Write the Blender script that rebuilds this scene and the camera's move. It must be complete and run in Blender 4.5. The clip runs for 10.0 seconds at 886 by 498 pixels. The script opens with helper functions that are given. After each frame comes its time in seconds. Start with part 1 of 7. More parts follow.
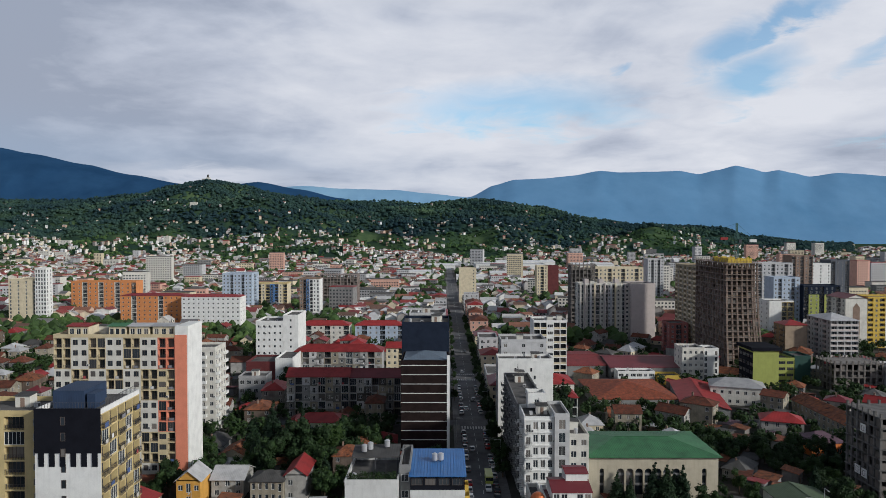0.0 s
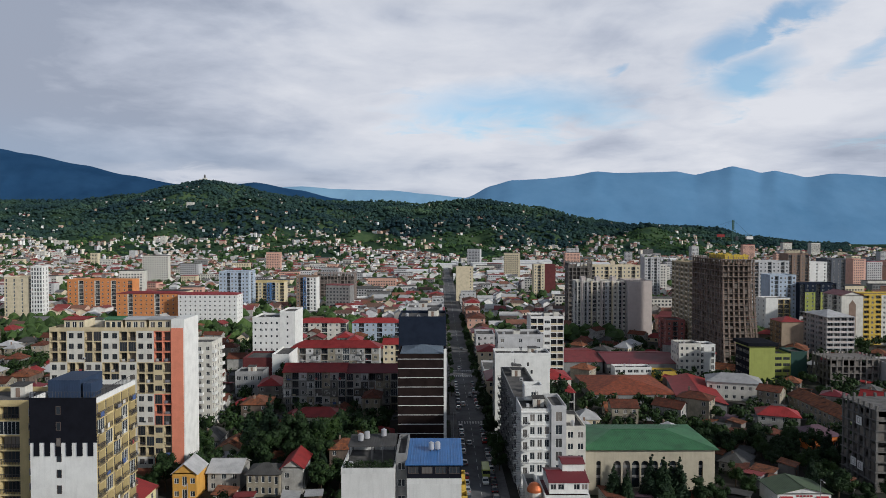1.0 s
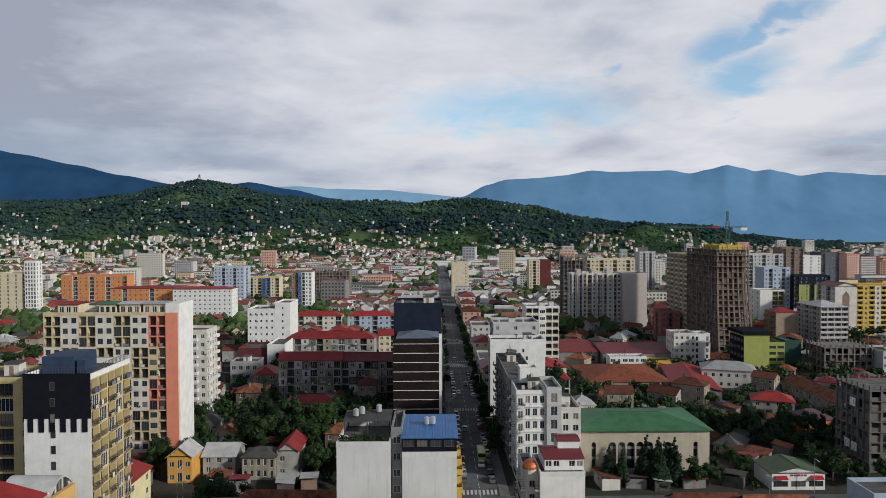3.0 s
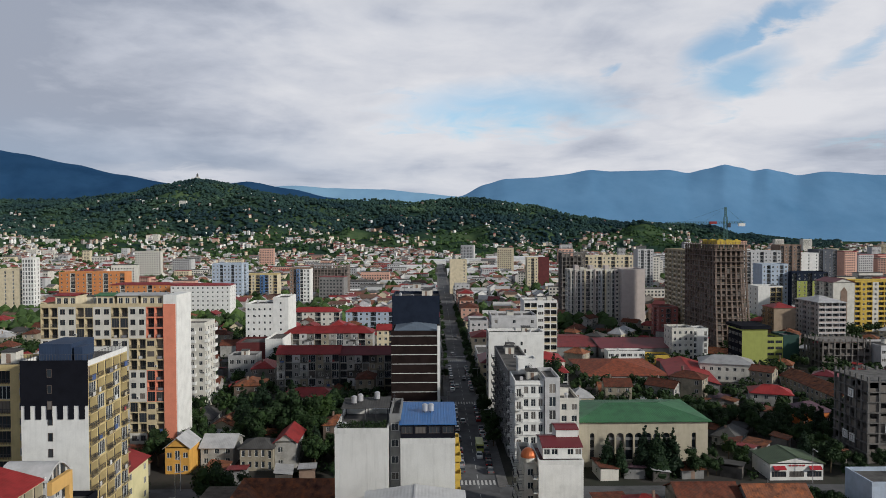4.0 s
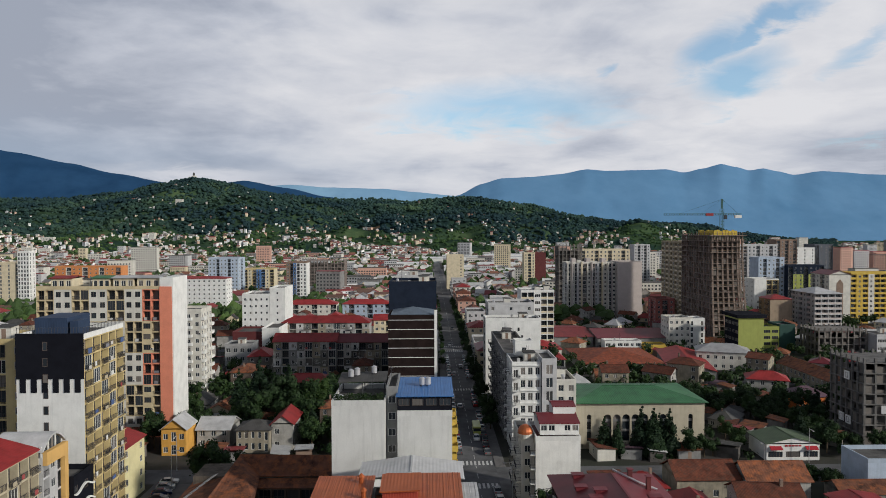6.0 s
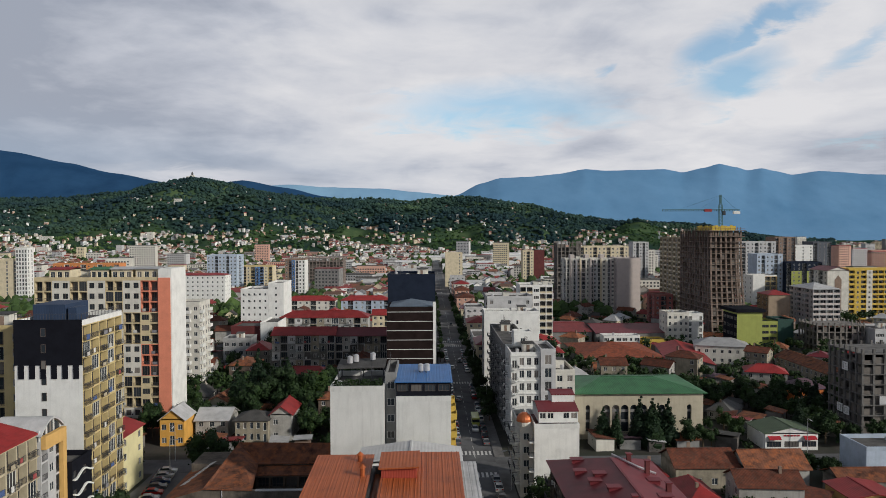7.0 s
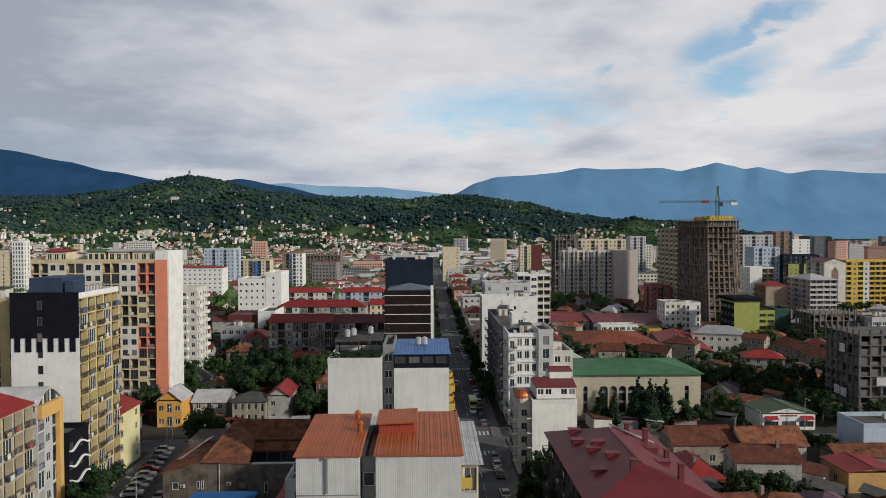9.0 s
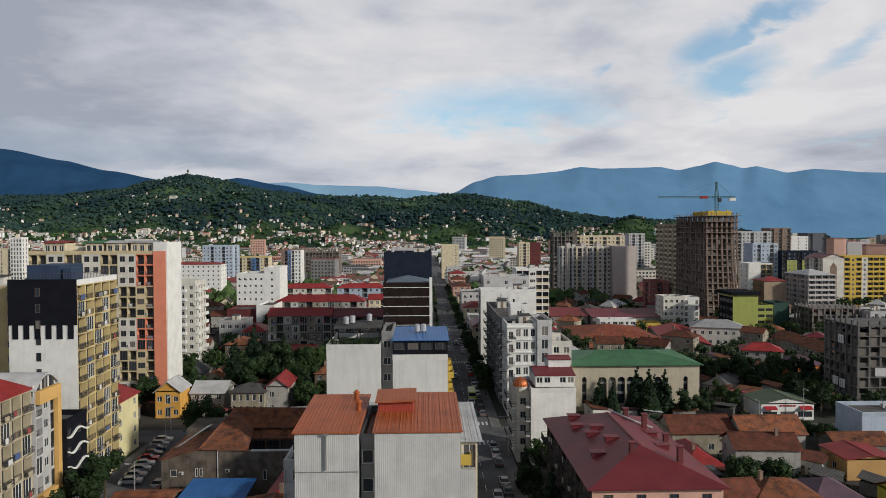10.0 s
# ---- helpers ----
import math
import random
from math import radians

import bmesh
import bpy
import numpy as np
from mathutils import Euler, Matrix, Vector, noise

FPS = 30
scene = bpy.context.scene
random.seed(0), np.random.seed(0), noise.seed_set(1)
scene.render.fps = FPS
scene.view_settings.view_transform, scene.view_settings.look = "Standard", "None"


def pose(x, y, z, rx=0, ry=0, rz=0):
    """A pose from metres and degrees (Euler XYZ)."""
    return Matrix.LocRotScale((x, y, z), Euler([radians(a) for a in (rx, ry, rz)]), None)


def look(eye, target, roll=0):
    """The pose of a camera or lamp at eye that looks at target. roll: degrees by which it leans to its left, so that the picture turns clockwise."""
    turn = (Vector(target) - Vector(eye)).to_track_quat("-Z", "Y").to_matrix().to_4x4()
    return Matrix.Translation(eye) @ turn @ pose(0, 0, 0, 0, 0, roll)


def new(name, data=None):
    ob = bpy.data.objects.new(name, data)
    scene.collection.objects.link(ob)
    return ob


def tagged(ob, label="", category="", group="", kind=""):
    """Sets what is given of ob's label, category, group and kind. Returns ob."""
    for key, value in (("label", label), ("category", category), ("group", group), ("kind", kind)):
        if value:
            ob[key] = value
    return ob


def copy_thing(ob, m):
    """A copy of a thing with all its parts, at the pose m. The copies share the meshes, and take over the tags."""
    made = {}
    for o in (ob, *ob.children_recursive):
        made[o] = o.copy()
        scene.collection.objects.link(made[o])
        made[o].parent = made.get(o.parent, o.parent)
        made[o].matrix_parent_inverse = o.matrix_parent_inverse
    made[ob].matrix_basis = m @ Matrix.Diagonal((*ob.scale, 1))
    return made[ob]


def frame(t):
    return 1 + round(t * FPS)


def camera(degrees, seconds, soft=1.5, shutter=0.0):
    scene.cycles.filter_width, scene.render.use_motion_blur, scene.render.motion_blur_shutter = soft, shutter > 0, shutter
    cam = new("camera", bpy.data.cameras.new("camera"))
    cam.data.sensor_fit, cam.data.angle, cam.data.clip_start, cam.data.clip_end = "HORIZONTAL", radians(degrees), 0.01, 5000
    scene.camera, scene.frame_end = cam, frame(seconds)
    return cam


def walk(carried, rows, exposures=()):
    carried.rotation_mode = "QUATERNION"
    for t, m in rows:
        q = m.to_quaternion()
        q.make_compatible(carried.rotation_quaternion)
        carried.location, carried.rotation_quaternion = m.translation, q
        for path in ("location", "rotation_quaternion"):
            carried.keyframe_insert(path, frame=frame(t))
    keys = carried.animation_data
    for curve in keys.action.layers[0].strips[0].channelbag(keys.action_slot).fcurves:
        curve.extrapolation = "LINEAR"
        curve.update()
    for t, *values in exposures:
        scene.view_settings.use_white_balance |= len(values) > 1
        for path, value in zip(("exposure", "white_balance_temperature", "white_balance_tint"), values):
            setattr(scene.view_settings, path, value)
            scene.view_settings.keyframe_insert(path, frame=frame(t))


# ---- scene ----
cam = camera(65.9, 10.0, soft=0.8)
METRES, EYE, TILT, LEAN, TURN = 25.0, 75.0, -1.5, 0.0, 0.0
ROWS = [
    (0.0, 0.0, 0.0, 0.0, -0.0, 0.0, 0.0),
    (0.5, 0.0008, 0.0005, -0.0433, -0.12, 0.04, -0.01),
    (1.0, 0.0041, 0.0008, -0.0924, -0.24, 0.07, 0.01),
    (1.5, 0.008, -0.0016, -0.1421, -0.35, 0.09, 0.06),
    (2.0, 0.0105, -0.0045, -0.1913, -0.45, 0.09, 0.09),
    (2.5, 0.0105, -0.0048, -0.2403, -0.54, 0.09, 0.16),
    (4.0, 0.0089, 0.0064, -0.3886, -0.77, 0.06, 0.19),
    (4.5, 0.008, 0.0096, -0.4395, -0.84, 0.06, 0.19),
    (5.0, 0.0082, 0.01, -0.4899, -0.9, 0.06, 0.2),
    (5.5, 0.0076, 0.0107, -0.5412, -0.97, 0.06, 0.19),
    (7.0, 0.0048, 0.0133, -0.7006, -1.15, 0.08, 0.18),
    (7.5, 0.0035, 0.0145, -0.7514, -1.21, 0.07, 0.18),
    (8.0, 0.0028, 0.0154, -0.8023, -1.26, 0.05, 0.17),
    (8.5, 0.0024, 0.0172, -0.8521, -1.31, 0.04, 0.17),
    (9.0, 0.002, 0.0204, -0.9027, -1.36, 0.03, 0.18),
    (9.5, 0.0022, 0.023, -0.9513, -1.41, 0.01, 0.2),
    (10.0, 0.0011, 0.0258, -0.9985, -1.47, -0.01, 0.2),
]
walk(cam, [(t, pose(0, 0, EYE, TILT, LEAN, TURN) @ pose(METRES * x, METRES * y, METRES * z, 90 + pitch, roll, yaw)) for t, x, y, z, yaw, pitch, roll in ROWS],
     [(0.0, -0.12, 6000, 10), (2.0, -0.12, 6120, 10), (4.0, -0.12, 6210, 10), (5.5, -0.12, 6250, 10), (7.5, -0.12, 6390, 10), (10.0, -0.12, 6440, 10)])

# ---- light ----
SUN_AZ, SUN_EL = 122.0, 23.0     # degrees clockwise from +y, and above the horizon
sun = new("sun", bpy.data.lights.new("sun", "SUN"))
sun.data.energy, sun.data.angle, sun.data.color = 3.4, radians(3.0), (1.0, 0.93, 0.82)
_a, _e = radians(SUN_AZ), radians(SUN_EL)
sun.matrix_world = look((0, 0, 400), Vector((0, 0, 400)) - Vector((math.sin(_a) * math.cos(_e), math.cos(_a) * math.cos(_e), math.sin(_e))))


def link(nt, a, b):
    nt.links.new(a, b)


def node(nt, kind, **inputs):
    n = nt.nodes.new(kind)
    for k, v in inputs.items():
        n.inputs[k.replace("_", " ")].default_value = v
    return n


def math_node(nt, op, a, b=None, clamp=False):
    n = nt.nodes.new("ShaderNodeMath")
    n.operation, n.use_clamp = op, clamp
    for i, v in enumerate((a, b)):
        if v is None:
            continue
        if isinstance(v, (int, float)):
            n.inputs[i].default_value = v
        else:
            link(nt, v, n.inputs[i])
    return n.outputs[0]


def ramp(nt, fac, stops):
    n = nt.nodes.new("ShaderNodeValToRGB")
    els = n.color_ramp.elements
    while len(els) < len(stops):
        els.new(0.5)
    for el, (p, c) in zip(els, stops):
        el.position, el.color = p, (*c, 1)
    link(nt, fac, n.inputs[0])
    return n.outputs[0]


def mix(nt, fac, a, b):
    n = nt.nodes.new("ShaderNodeMix")
    n.data_type = "RGBA"
    for i, v in ((0, fac), (6, a), (7, b)):
        if isinstance(v, (int, float)):
            n.inputs[i].default_value = v
        elif isinstance(v, tuple):
            n.inputs[i].default_value = (*v, 1)
        else:
            link(nt, v, n.inputs[i])
    return n.outputs[2]


def build_sky():
    world = bpy.data.worlds.new("sky")
    scene.world = world
    world.use_nodes = True
    nt = world.node_tree
    nt.nodes.clear()
    out = nt.nodes.new("ShaderNodeOutputWorld")
    sky = nt.nodes.new("ShaderNodeTexSky")
    sky.sky_type, sky.sun_disc = "NISHITA", False
    sky.sun_elevation, sky.sun_rotation = radians(SUN_EL), radians(SUN_AZ)
    sky.air_density, sky.dust_density, sky.ozone_density = 1.0, 0.4, 2.5
    blue = nt.nodes.new("ShaderNodeVectorMath")
    blue.operation = "MULTIPLY"
    blue.inputs[1].default_value = (0.125, 0.165, 0.165)
    link(nt, sky.outputs[0], blue.inputs[0])
    co = nt.nodes.new("ShaderNodeTexCoord")
    sep = nt.nodes.new("ShaderNodeSeparateXYZ")
    link(nt, co.outputs["Generated"], sep.inputs[0])
    x, y, z = sep.outputs
    # the cloud layer as a sheet overhead: places on it by dividing by the height
    zz = math_node(nt, "MAXIMUM", z, 0.0)
    zc = math_node(nt, "ADD", zz, 0.16)
    comb = nt.nodes.new("ShaderNodeCombineXYZ")
    link(nt, math_node(nt, "DIVIDE", x, zc), comb.inputs[0])
    link(nt, math_node(nt, "DIVIDE", y, zc), comb.inputs[1])
    big = node(nt, "ShaderNodeTexNoise", Scale=1.1, Detail=7.0, Roughness=0.52, Distortion=0.25)
    link(nt, comb.outputs[0], big.inputs["Vector"])
    fine = node(nt, "ShaderNodeTexNoise", Scale=4.2, Detail=8.0, Roughness=0.6, Distortion=0.5)
    link(nt, comb.outputs[0], fine.inputs["Vector"])
    # streaks in the direction itself, wide and flat
    flat = nt.nodes.new("ShaderNodeMapping")
    flat.inputs["Scale"].default_value = (2.4, 2.4, 7.5)
    link(nt, co.outputs["Generated"], flat.inputs[0])
    streak = node(nt, "ShaderNodeTexNoise", Scale=1.3, Detail=7.0, Roughness=0.55, Distortion=0.6)
    link(nt, flat.outputs[0], streak.inputs["Vector"])
    # gaps of open sky: azimuth and height, half-widths, depth
    gap = None
    az = math_node(nt, "ARCTAN2", x, y)
    wob = math_node(nt, "MULTIPLY", math_node(nt, "SUBTRACT", streak.outputs[0], 0.5), 0.16)
    wob2 = math_node(nt, "MULTIPLY", math_node(nt, "SUBTRACT", fine.outputs[0], 0.5), 0.15)
    for a0, e0, wa, we, depth, lean in ((0.12, 0.176, 0.165, 0.042, 0.90, 0.0), (0.0, 0.195, 0.10, 0.012, 0.5, 0.0), (0.43, 0.200, 0.062, 0.034, 1.05, 0.25), (0.40, 0.240, 0.045, 0.030, 1.0, 0.3),
                                        (0.46, 0.262, 0.095, 0.017, 1.1, 0.33), (0.575, 0.222, 0.050, 0.016, 0.7, 0.5), (0.252, 0.220, 0.022, 0.011, 0.7, 0.3), (-0.02, 0.147, 0.06, 0.006, 0.5, 0.0),
                                        (0.55, 0.115, 0.06, 0.010, 0.48, 0.1), (-1.5, 0.6, 0.3, 0.12, 0.8, 0.0), (2.3, 0.5, 0.5, 0.2, 1.0, 0.0), (0.3, 1.0, 0.5, 0.15, 0.9, 0.0)):
        ua = math_node(nt, "SUBTRACT", math_node(nt, "ADD", az, wob), a0)
        da = math_node(nt, "DIVIDE", ua, wa)
        ue = math_node(nt, "SUBTRACT", math_node(nt, "ADD", z, math_node(nt, "MULTIPLY", wob2, 0.5)), e0)
        de = math_node(nt, "DIVIDE", math_node(nt, "SUBTRACT", ue, math_node(nt, "MULTIPLY", ua, lean)), we)
        r2 = math_node(nt, "ADD", math_node(nt, "MULTIPLY", da, da), math_node(nt, "MULTIPLY", de, de))
        g = math_node(nt, "MULTIPLY", math_node(nt, "POWER", 2.718, math_node(nt, "MULTIPLY", r2, -1.0)), depth)
        gap = g if gap is None else math_node(nt, "MAXIMUM", gap, g)
    gap = math_node(nt, "ADD", gap, math_node(nt, "MULTIPLY", math_node(nt, "SUBTRACT", fine.outputs[0], 0.5), 0.7))
    gapf = ramp(nt, gap, [(0.24, (0, 0, 0)), (0.95, (0.74, 0.74, 0.74))])
    # cloud tone: pale tops, grey bellies; bluer and greyer towards the west horizon
    tone = math_node(nt, "ADD", math_node(nt, "MULTIPLY", big.outputs[0], 0.6), math_node(nt, "MULTIPLY", streak.outputs[0], 0.38))
    west = math_node(nt, "MULTIPLY", math_node(nt, "SUBTRACT", -0.12, math_node(nt, "MAXIMUM", az, -0.7), clamp=True), 0.62)
    east = math_node(nt, "MULTIPLY", math_node(nt, "SUBTRACT", math_node(nt, "MINIMUM", az, 0.7), 0.05, clamp=True), 0.06)
    tone = math_node(nt, "SUBTRACT", math_node(nt, "SUBTRACT", math_node(nt, "ADD", tone, 0.045), west), east)
    tone = math_node(nt, "ADD", tone, math_node(nt, "MULTIPLY", math_node(nt, "SUBTRACT", fine.outputs[0], 0.5), 0.16))
    cloud = ramp(nt, tone, [(0.33, (0.38, 0.41, 0.48)), (0.43, (0.55, 0.57, 0.63)), (0.50, (0.68, 0.685, 0.72)), (0.61, (0.82, 0.805, 0.81))])
    # a bluish bank low over the hills to the west
    low = math_node(nt, "MULTIPLY", math_node(nt, "POWER", 2.718, math_node(nt, "MULTIPLY", math_node(nt, "POWER", math_node(nt, "DIVIDE", math_node(nt, "SUBTRACT", z, 0.09), 0.05), 2.0), -1.0)),
                    math_node(nt, "SUBTRACT", 0.1, math_node(nt, "MULTIPLY", az, 1.0), clamp=True), clamp=True)
    cloud = mix(nt, low, cloud, (0.36, 0.44, 0.55))
    pu, pv = math_node(nt, "DIVIDE", math_node(nt, "ADD", math_node(nt, "ADD", az, wob), 0.33), 0.10), math_node(nt, "DIVIDE", math_node(nt, "SUBTRACT", math_node(nt, "ADD", z, math_node(nt, "MULTIPLY", wob2, 0.3)), 0.076), 0.012)
    puff = math_node(nt, "POWER", 2.718, math_node(nt, "MULTIPLY", math_node(nt, "ADD", math_node(nt, "MULTIPLY", pu, pu), math_node(nt, "MULTIPLY", pv, pv)), -1.0))
    cloud = mix(nt, math_node(nt, "MULTIPLY", puff, 0.75), cloud, (0.78, 0.77, 0.79))
    thick = math_node(nt, "MULTIPLY", math_node(nt, "SUBTRACT", z, 0.30, clamp=True), 2.0, clamp=True)
    cloud = mix(nt, thick, cloud, (0.12, 0.132, 0.16))
    col = mix(nt, gapf, cloud, (0, 0, 0))
    add = nt.nodes.new("ShaderNodeVectorMath")
    add.operation = "MULTIPLY_ADD"
    link(nt, blue.outputs[0], add.inputs[0])
    link(nt, gapf, add.inputs[1])
    link(nt, col, add.inputs[2])
    bg = nt.nodes.new("ShaderNodeBackground")
    bg.inputs[1].default_value = 1.0
    link(nt, add.outputs[0], bg.inputs[0])
    link(nt, bg.outputs[0], out.inputs[0])


build_sky()

# ---- materials ----
MATS = {}


def mat(name, color, rough=0.8, var=0.18, scale=0.35, bump=0.15, metal=0.0, ribs=0.0, rib_axis=0, streak=0.25, rust=None, obvar=0.0, fine=6.0):
    """A painted, plastered or sheet-metal surface. ribs: width of a rib of profiled sheet; rust: the colour of patches; obvar: how far one piece differs from the next."""
    if name in MATS:
        return MATS[name]
    m = bpy.data.materials.new(name)
    MATS[name] = m
    m.use_nodes = True
    nt = m.node_tree
    b = nt.nodes["Principled BSDF"]
    co = nt.nodes.new("ShaderNodeTexCoord")
    oi = nt.nodes.new("ShaderNodeObjectInfo")
    off = nt.nodes.new("ShaderNodeVectorMath")
    off.operation = "MULTIPLY_ADD"
    off.inputs[1].default_value = (1, 1, 1)
    link(nt, co.outputs["Object"], off.inputs[0])
    sc = math_node(nt, "MULTIPLY", oi.outputs["Random"], 90.0)
    link(nt, sc, off.inputs[2])
    n1 = node(nt, "ShaderNodeTexNoise", Scale=scale, Detail=5.0, Roughness=0.6)
    link(nt, off.outputs[0], n1.inputs["Vector"])
    n2 = node(nt, "ShaderNodeTexNoise", Scale=fine, Detail=4.0, Roughness=0.7)
    link(nt, off.outputs[0], n2.inputs["Vector"])
    dark = tuple(c * (1 - 1.6 * var) for c in color)
    light = tuple(min(0.92, c * (1 + 0.9 * var)) for c in color)
    c = ramp(nt, n1.outputs[0], [(0.3, dark), (0.52, tuple(color)), (0.72, light)])
    if streak:
        mp = nt.nodes.new("ShaderNodeMapping")
        mp.inputs["Scale"].default_value = (1.6, 1.6, 0.09)
        link(nt, off.outputs[0], mp.inputs[0])
        n3 = node(nt, "ShaderNodeTexNoise", Scale=1.0, Detail=5.0, Roughness=0.65)
        link(nt, mp.outputs[0], n3.inputs["Vector"])
        f = ramp(nt, n3.outputs[0], [(0.5, (0, 0, 0)), (0.78, (streak, streak, streak))])
        c = mix(nt, f, c, tuple(x * 0.45 for x in color))
    if rust:
        n4 = node(nt, "ShaderNodeTexNoise", Scale=scale * 1.7, Detail=6.0, Roughness=0.7)
        link(nt, off.outputs[0], n4.inputs["Vector"])
        f = ramp(nt, n4.outputs[0], [(0.46, (0, 0, 0)), (0.62, (0.8, 0.8, 0.8))])
        c = mix(nt, f, c, rust)
    g = math_node(nt, "ADD", math_node(nt, "MULTIPLY", n2.outputs[0], 0.3), 0.85)
    if obvar:
        g = math_node(nt, "MULTIPLY", g, math_node(nt, "ADD", math_node(nt, "MULTIPLY", oi.outputs["Random"], obvar), 1 - obvar / 2))
    sc2 = nt.nodes.new("ShaderNodeVectorMath")
    sc2.operation = "SCALE"
    link(nt, c, sc2.inputs[0])
    link(nt, g, sc2.inputs[3])
    link(nt, sc2.outputs[0], b.inputs["Base Color"])
    b.inputs["Roughness"].default_value = rough
    b.inputs["Metallic"].default_value = metal
    b.inputs["Specular IOR Level"].default_value = 0.3
    h = n2.outputs[0]
    if ribs:
        sp = nt.nodes.new("ShaderNodeSeparateXYZ")
        link(nt, co.outputs["Object"], sp.inputs[0])
        w = math_node(nt, "SINE", math_node(nt, "MULTIPLY", sp.outputs[rib_axis], 6.283 / ribs))
        h = math_node(nt, "ADD", math_node(nt, "MULTIPLY", h, 0.2), w)
    bp = node(nt, "ShaderNodeBump", Strength=bump if not ribs else 0.2, Distance=0.05)
    link(nt, h, bp.inputs["Height"])
    link(nt, bp.outputs[0], b.inputs["Normal"])
    return m


def glass_mat(name, color=(0.02, 0.025, 0.03), rough=0.12):
    m = bpy.data.materials.new(name)
    m.use_nodes = True
    nt = m.node_tree
    b = nt.nodes["Principled BSDF"]
    oi = nt.nodes.new("ShaderNodeObjectInfo")
    ge = nt.nodes.new("ShaderNodeNewGeometry")
    r = math_node(nt, "FRACT", math_node(nt, "ADD", oi.outputs["Random"], ge.outputs["Random Per Island"]))
    c = ramp(nt, r, [(0.0, color), (0.55, tuple(2.0 * q for q in color)), (0.85, (0.06, 0.06, 0.06)), (1.0, (0.22, 0.20, 0.18))])
    link(nt, c, b.inputs["Base Color"])
    b.inputs["Roughness"].default_value = rough
    b.inputs["Specular IOR Level"].default_value = 0.25
    return m


def leaf_mat(name, color, var=0.5):
    m = bpy.data.materials.new(name)
    m.use_nodes = True
    nt = m.node_tree
    b = nt.nodes["Principled BSDF"]
    oi = nt.nodes.new("ShaderNodeObjectInfo")
    ge = nt.nodes.new("ShaderNodeNewGeometry")
    r = math_node(nt, "ADD", math_node(nt, "MULTIPLY", oi.outputs["Random"], 0.5), math_node(nt, "MULTIPLY", ge.outputs["Random Per Island"], 0.5))
    c = ramp(nt, r, [(0.0, tuple(q * (1 - var) for q in color)), (0.5, color), (1.0, (color[0] * (1 + 1.3 * var), color[1] * (1 + var), color[2]))])
    link(nt, c, b.inputs["Base Color"])
    b.inputs["Roughness"].default_value = 0.7
    b.inputs["Specular IOR Level"].default_value = 0.2
    return m


GLASS = glass_mat("window_glass")
FRAME = mat("window_frame_white", (0.62, 0.62, 0.60), 0.5, 0.05, streak=0)
FRAMED = mat("window_frame_dark", (0.10, 0.08, 0.07), 0.5, 0.05, streak=0)
RAIL = mat("rail_metal", (0.06, 0.06, 0.065), 0.5, 0.1, streak=0)
WHITE = mat("white_plaster", (0.72, 0.72, 0.69), 0.85, 0.08)
OFFW = mat("offwhite_plaster", (0.60, 0.58, 0.52), 0.85, 0.12)
CREAM = mat("cream_plaster", (0.62, 0.54, 0.38), 0.85, 0.12)
YELL = mat("yellow_plaster", (0.55, 0.44, 0.22), 0.85, 0.12)
BRYEL = mat("bright_yellow", (0.55, 0.38, 0.07), 0.8, 0.1)
LIME = mat("lime_panel", (0.30, 0.33, 0.085), 0.7, 0.06)
SALM = mat("salmon_plaster", (0.68, 0.24, 0.15), 0.85, 0.06, streak=0.1)
ORAN = mat("orange_plaster", (0.58, 0.24, 0.09), 0.85, 0.1)
PINK = mat("pink_plaster", (0.60, 0.36, 0.28), 0.85, 0.1)
GREY = mat("grey_plaster", (0.22, 0.22, 0.215), 0.9, 0.2)
LGREY = mat("light_grey_plaster", (0.48, 0.48, 0.48), 0.9, 0.12)
PGREY = mat("pinkish_grey_plaster", (0.52, 0.46, 0.43), 0.9, 0.06, streak=0.1)
BGREY = mat("bluish_panel", (0.40, 0.47, 0.56), 0.8, 0.1)
BLUE = mat("blue_plaster", (0.10, 0.22, 0.45), 0.8, 0.1)
BROWN = mat("brown_plaster", (0.24, 0.17, 0.13), 0.9, 0.15)
CONC = mat("raw_concrete", (0.19, 0.175, 0.16), 0.95, 0.25)
DCONC = mat("dark_concrete", (0.09, 0.083, 0.076), 0.95, 0.3)
BLACK = mat("black_panel", (0.011, 0.012, 0.017), 0.85, 0.2, streak=0)
NAVY = mat("navy_panel", (0.018, 0.025, 0.042), 0.85, 0.15, streak=0)
DBRN = mat("dark_brown_panel", (0.022, 0.015, 0.014), 0.8, 0.25, streak=0)
for dull in (BLACK, NAVY, DBRN):
    dull.node_tree.nodes["Principled BSDF"].inputs["Specular IOR Level"].default_value = 0.06
MARW = mat("maroon_panel", (0.12, 0.03, 0.03), 0.7, 0.15)
PANELW = mat("pale_gable_panel", (0.60, 0.60, 0.575), 0.7, 0.07, scale=0.2, streak=0.35)
CORR = mat("corrugated_white", (0.52, 0.52, 0.50), 0.6, 0.1, ribs=0.22, streak=0.32)
R_RED = mat("red_metal_roof", (0.250, 0.026, 0.025), 0.55, 0.2, ribs=0.5, streak=0.0, obvar=0.5)
R_MAR = mat("maroon_metal_roof", (0.150, 0.024, 0.030), 0.5, 0.14, scale=0.25, bump=0.08, streak=0.0)
R_ORA = mat("orange_metal_roof", (0.36, 0.092, 0.028), 0.5, 0.15, ribs=0.4, streak=0.0)
R_TER = mat("terracotta_roof", (0.150, 0.046, 0.025), 0.85, 0.35, scale=0.6, ribs=0.3, streak=0.0, obvar=0.5, rust=(0.08, 0.04, 0.028))
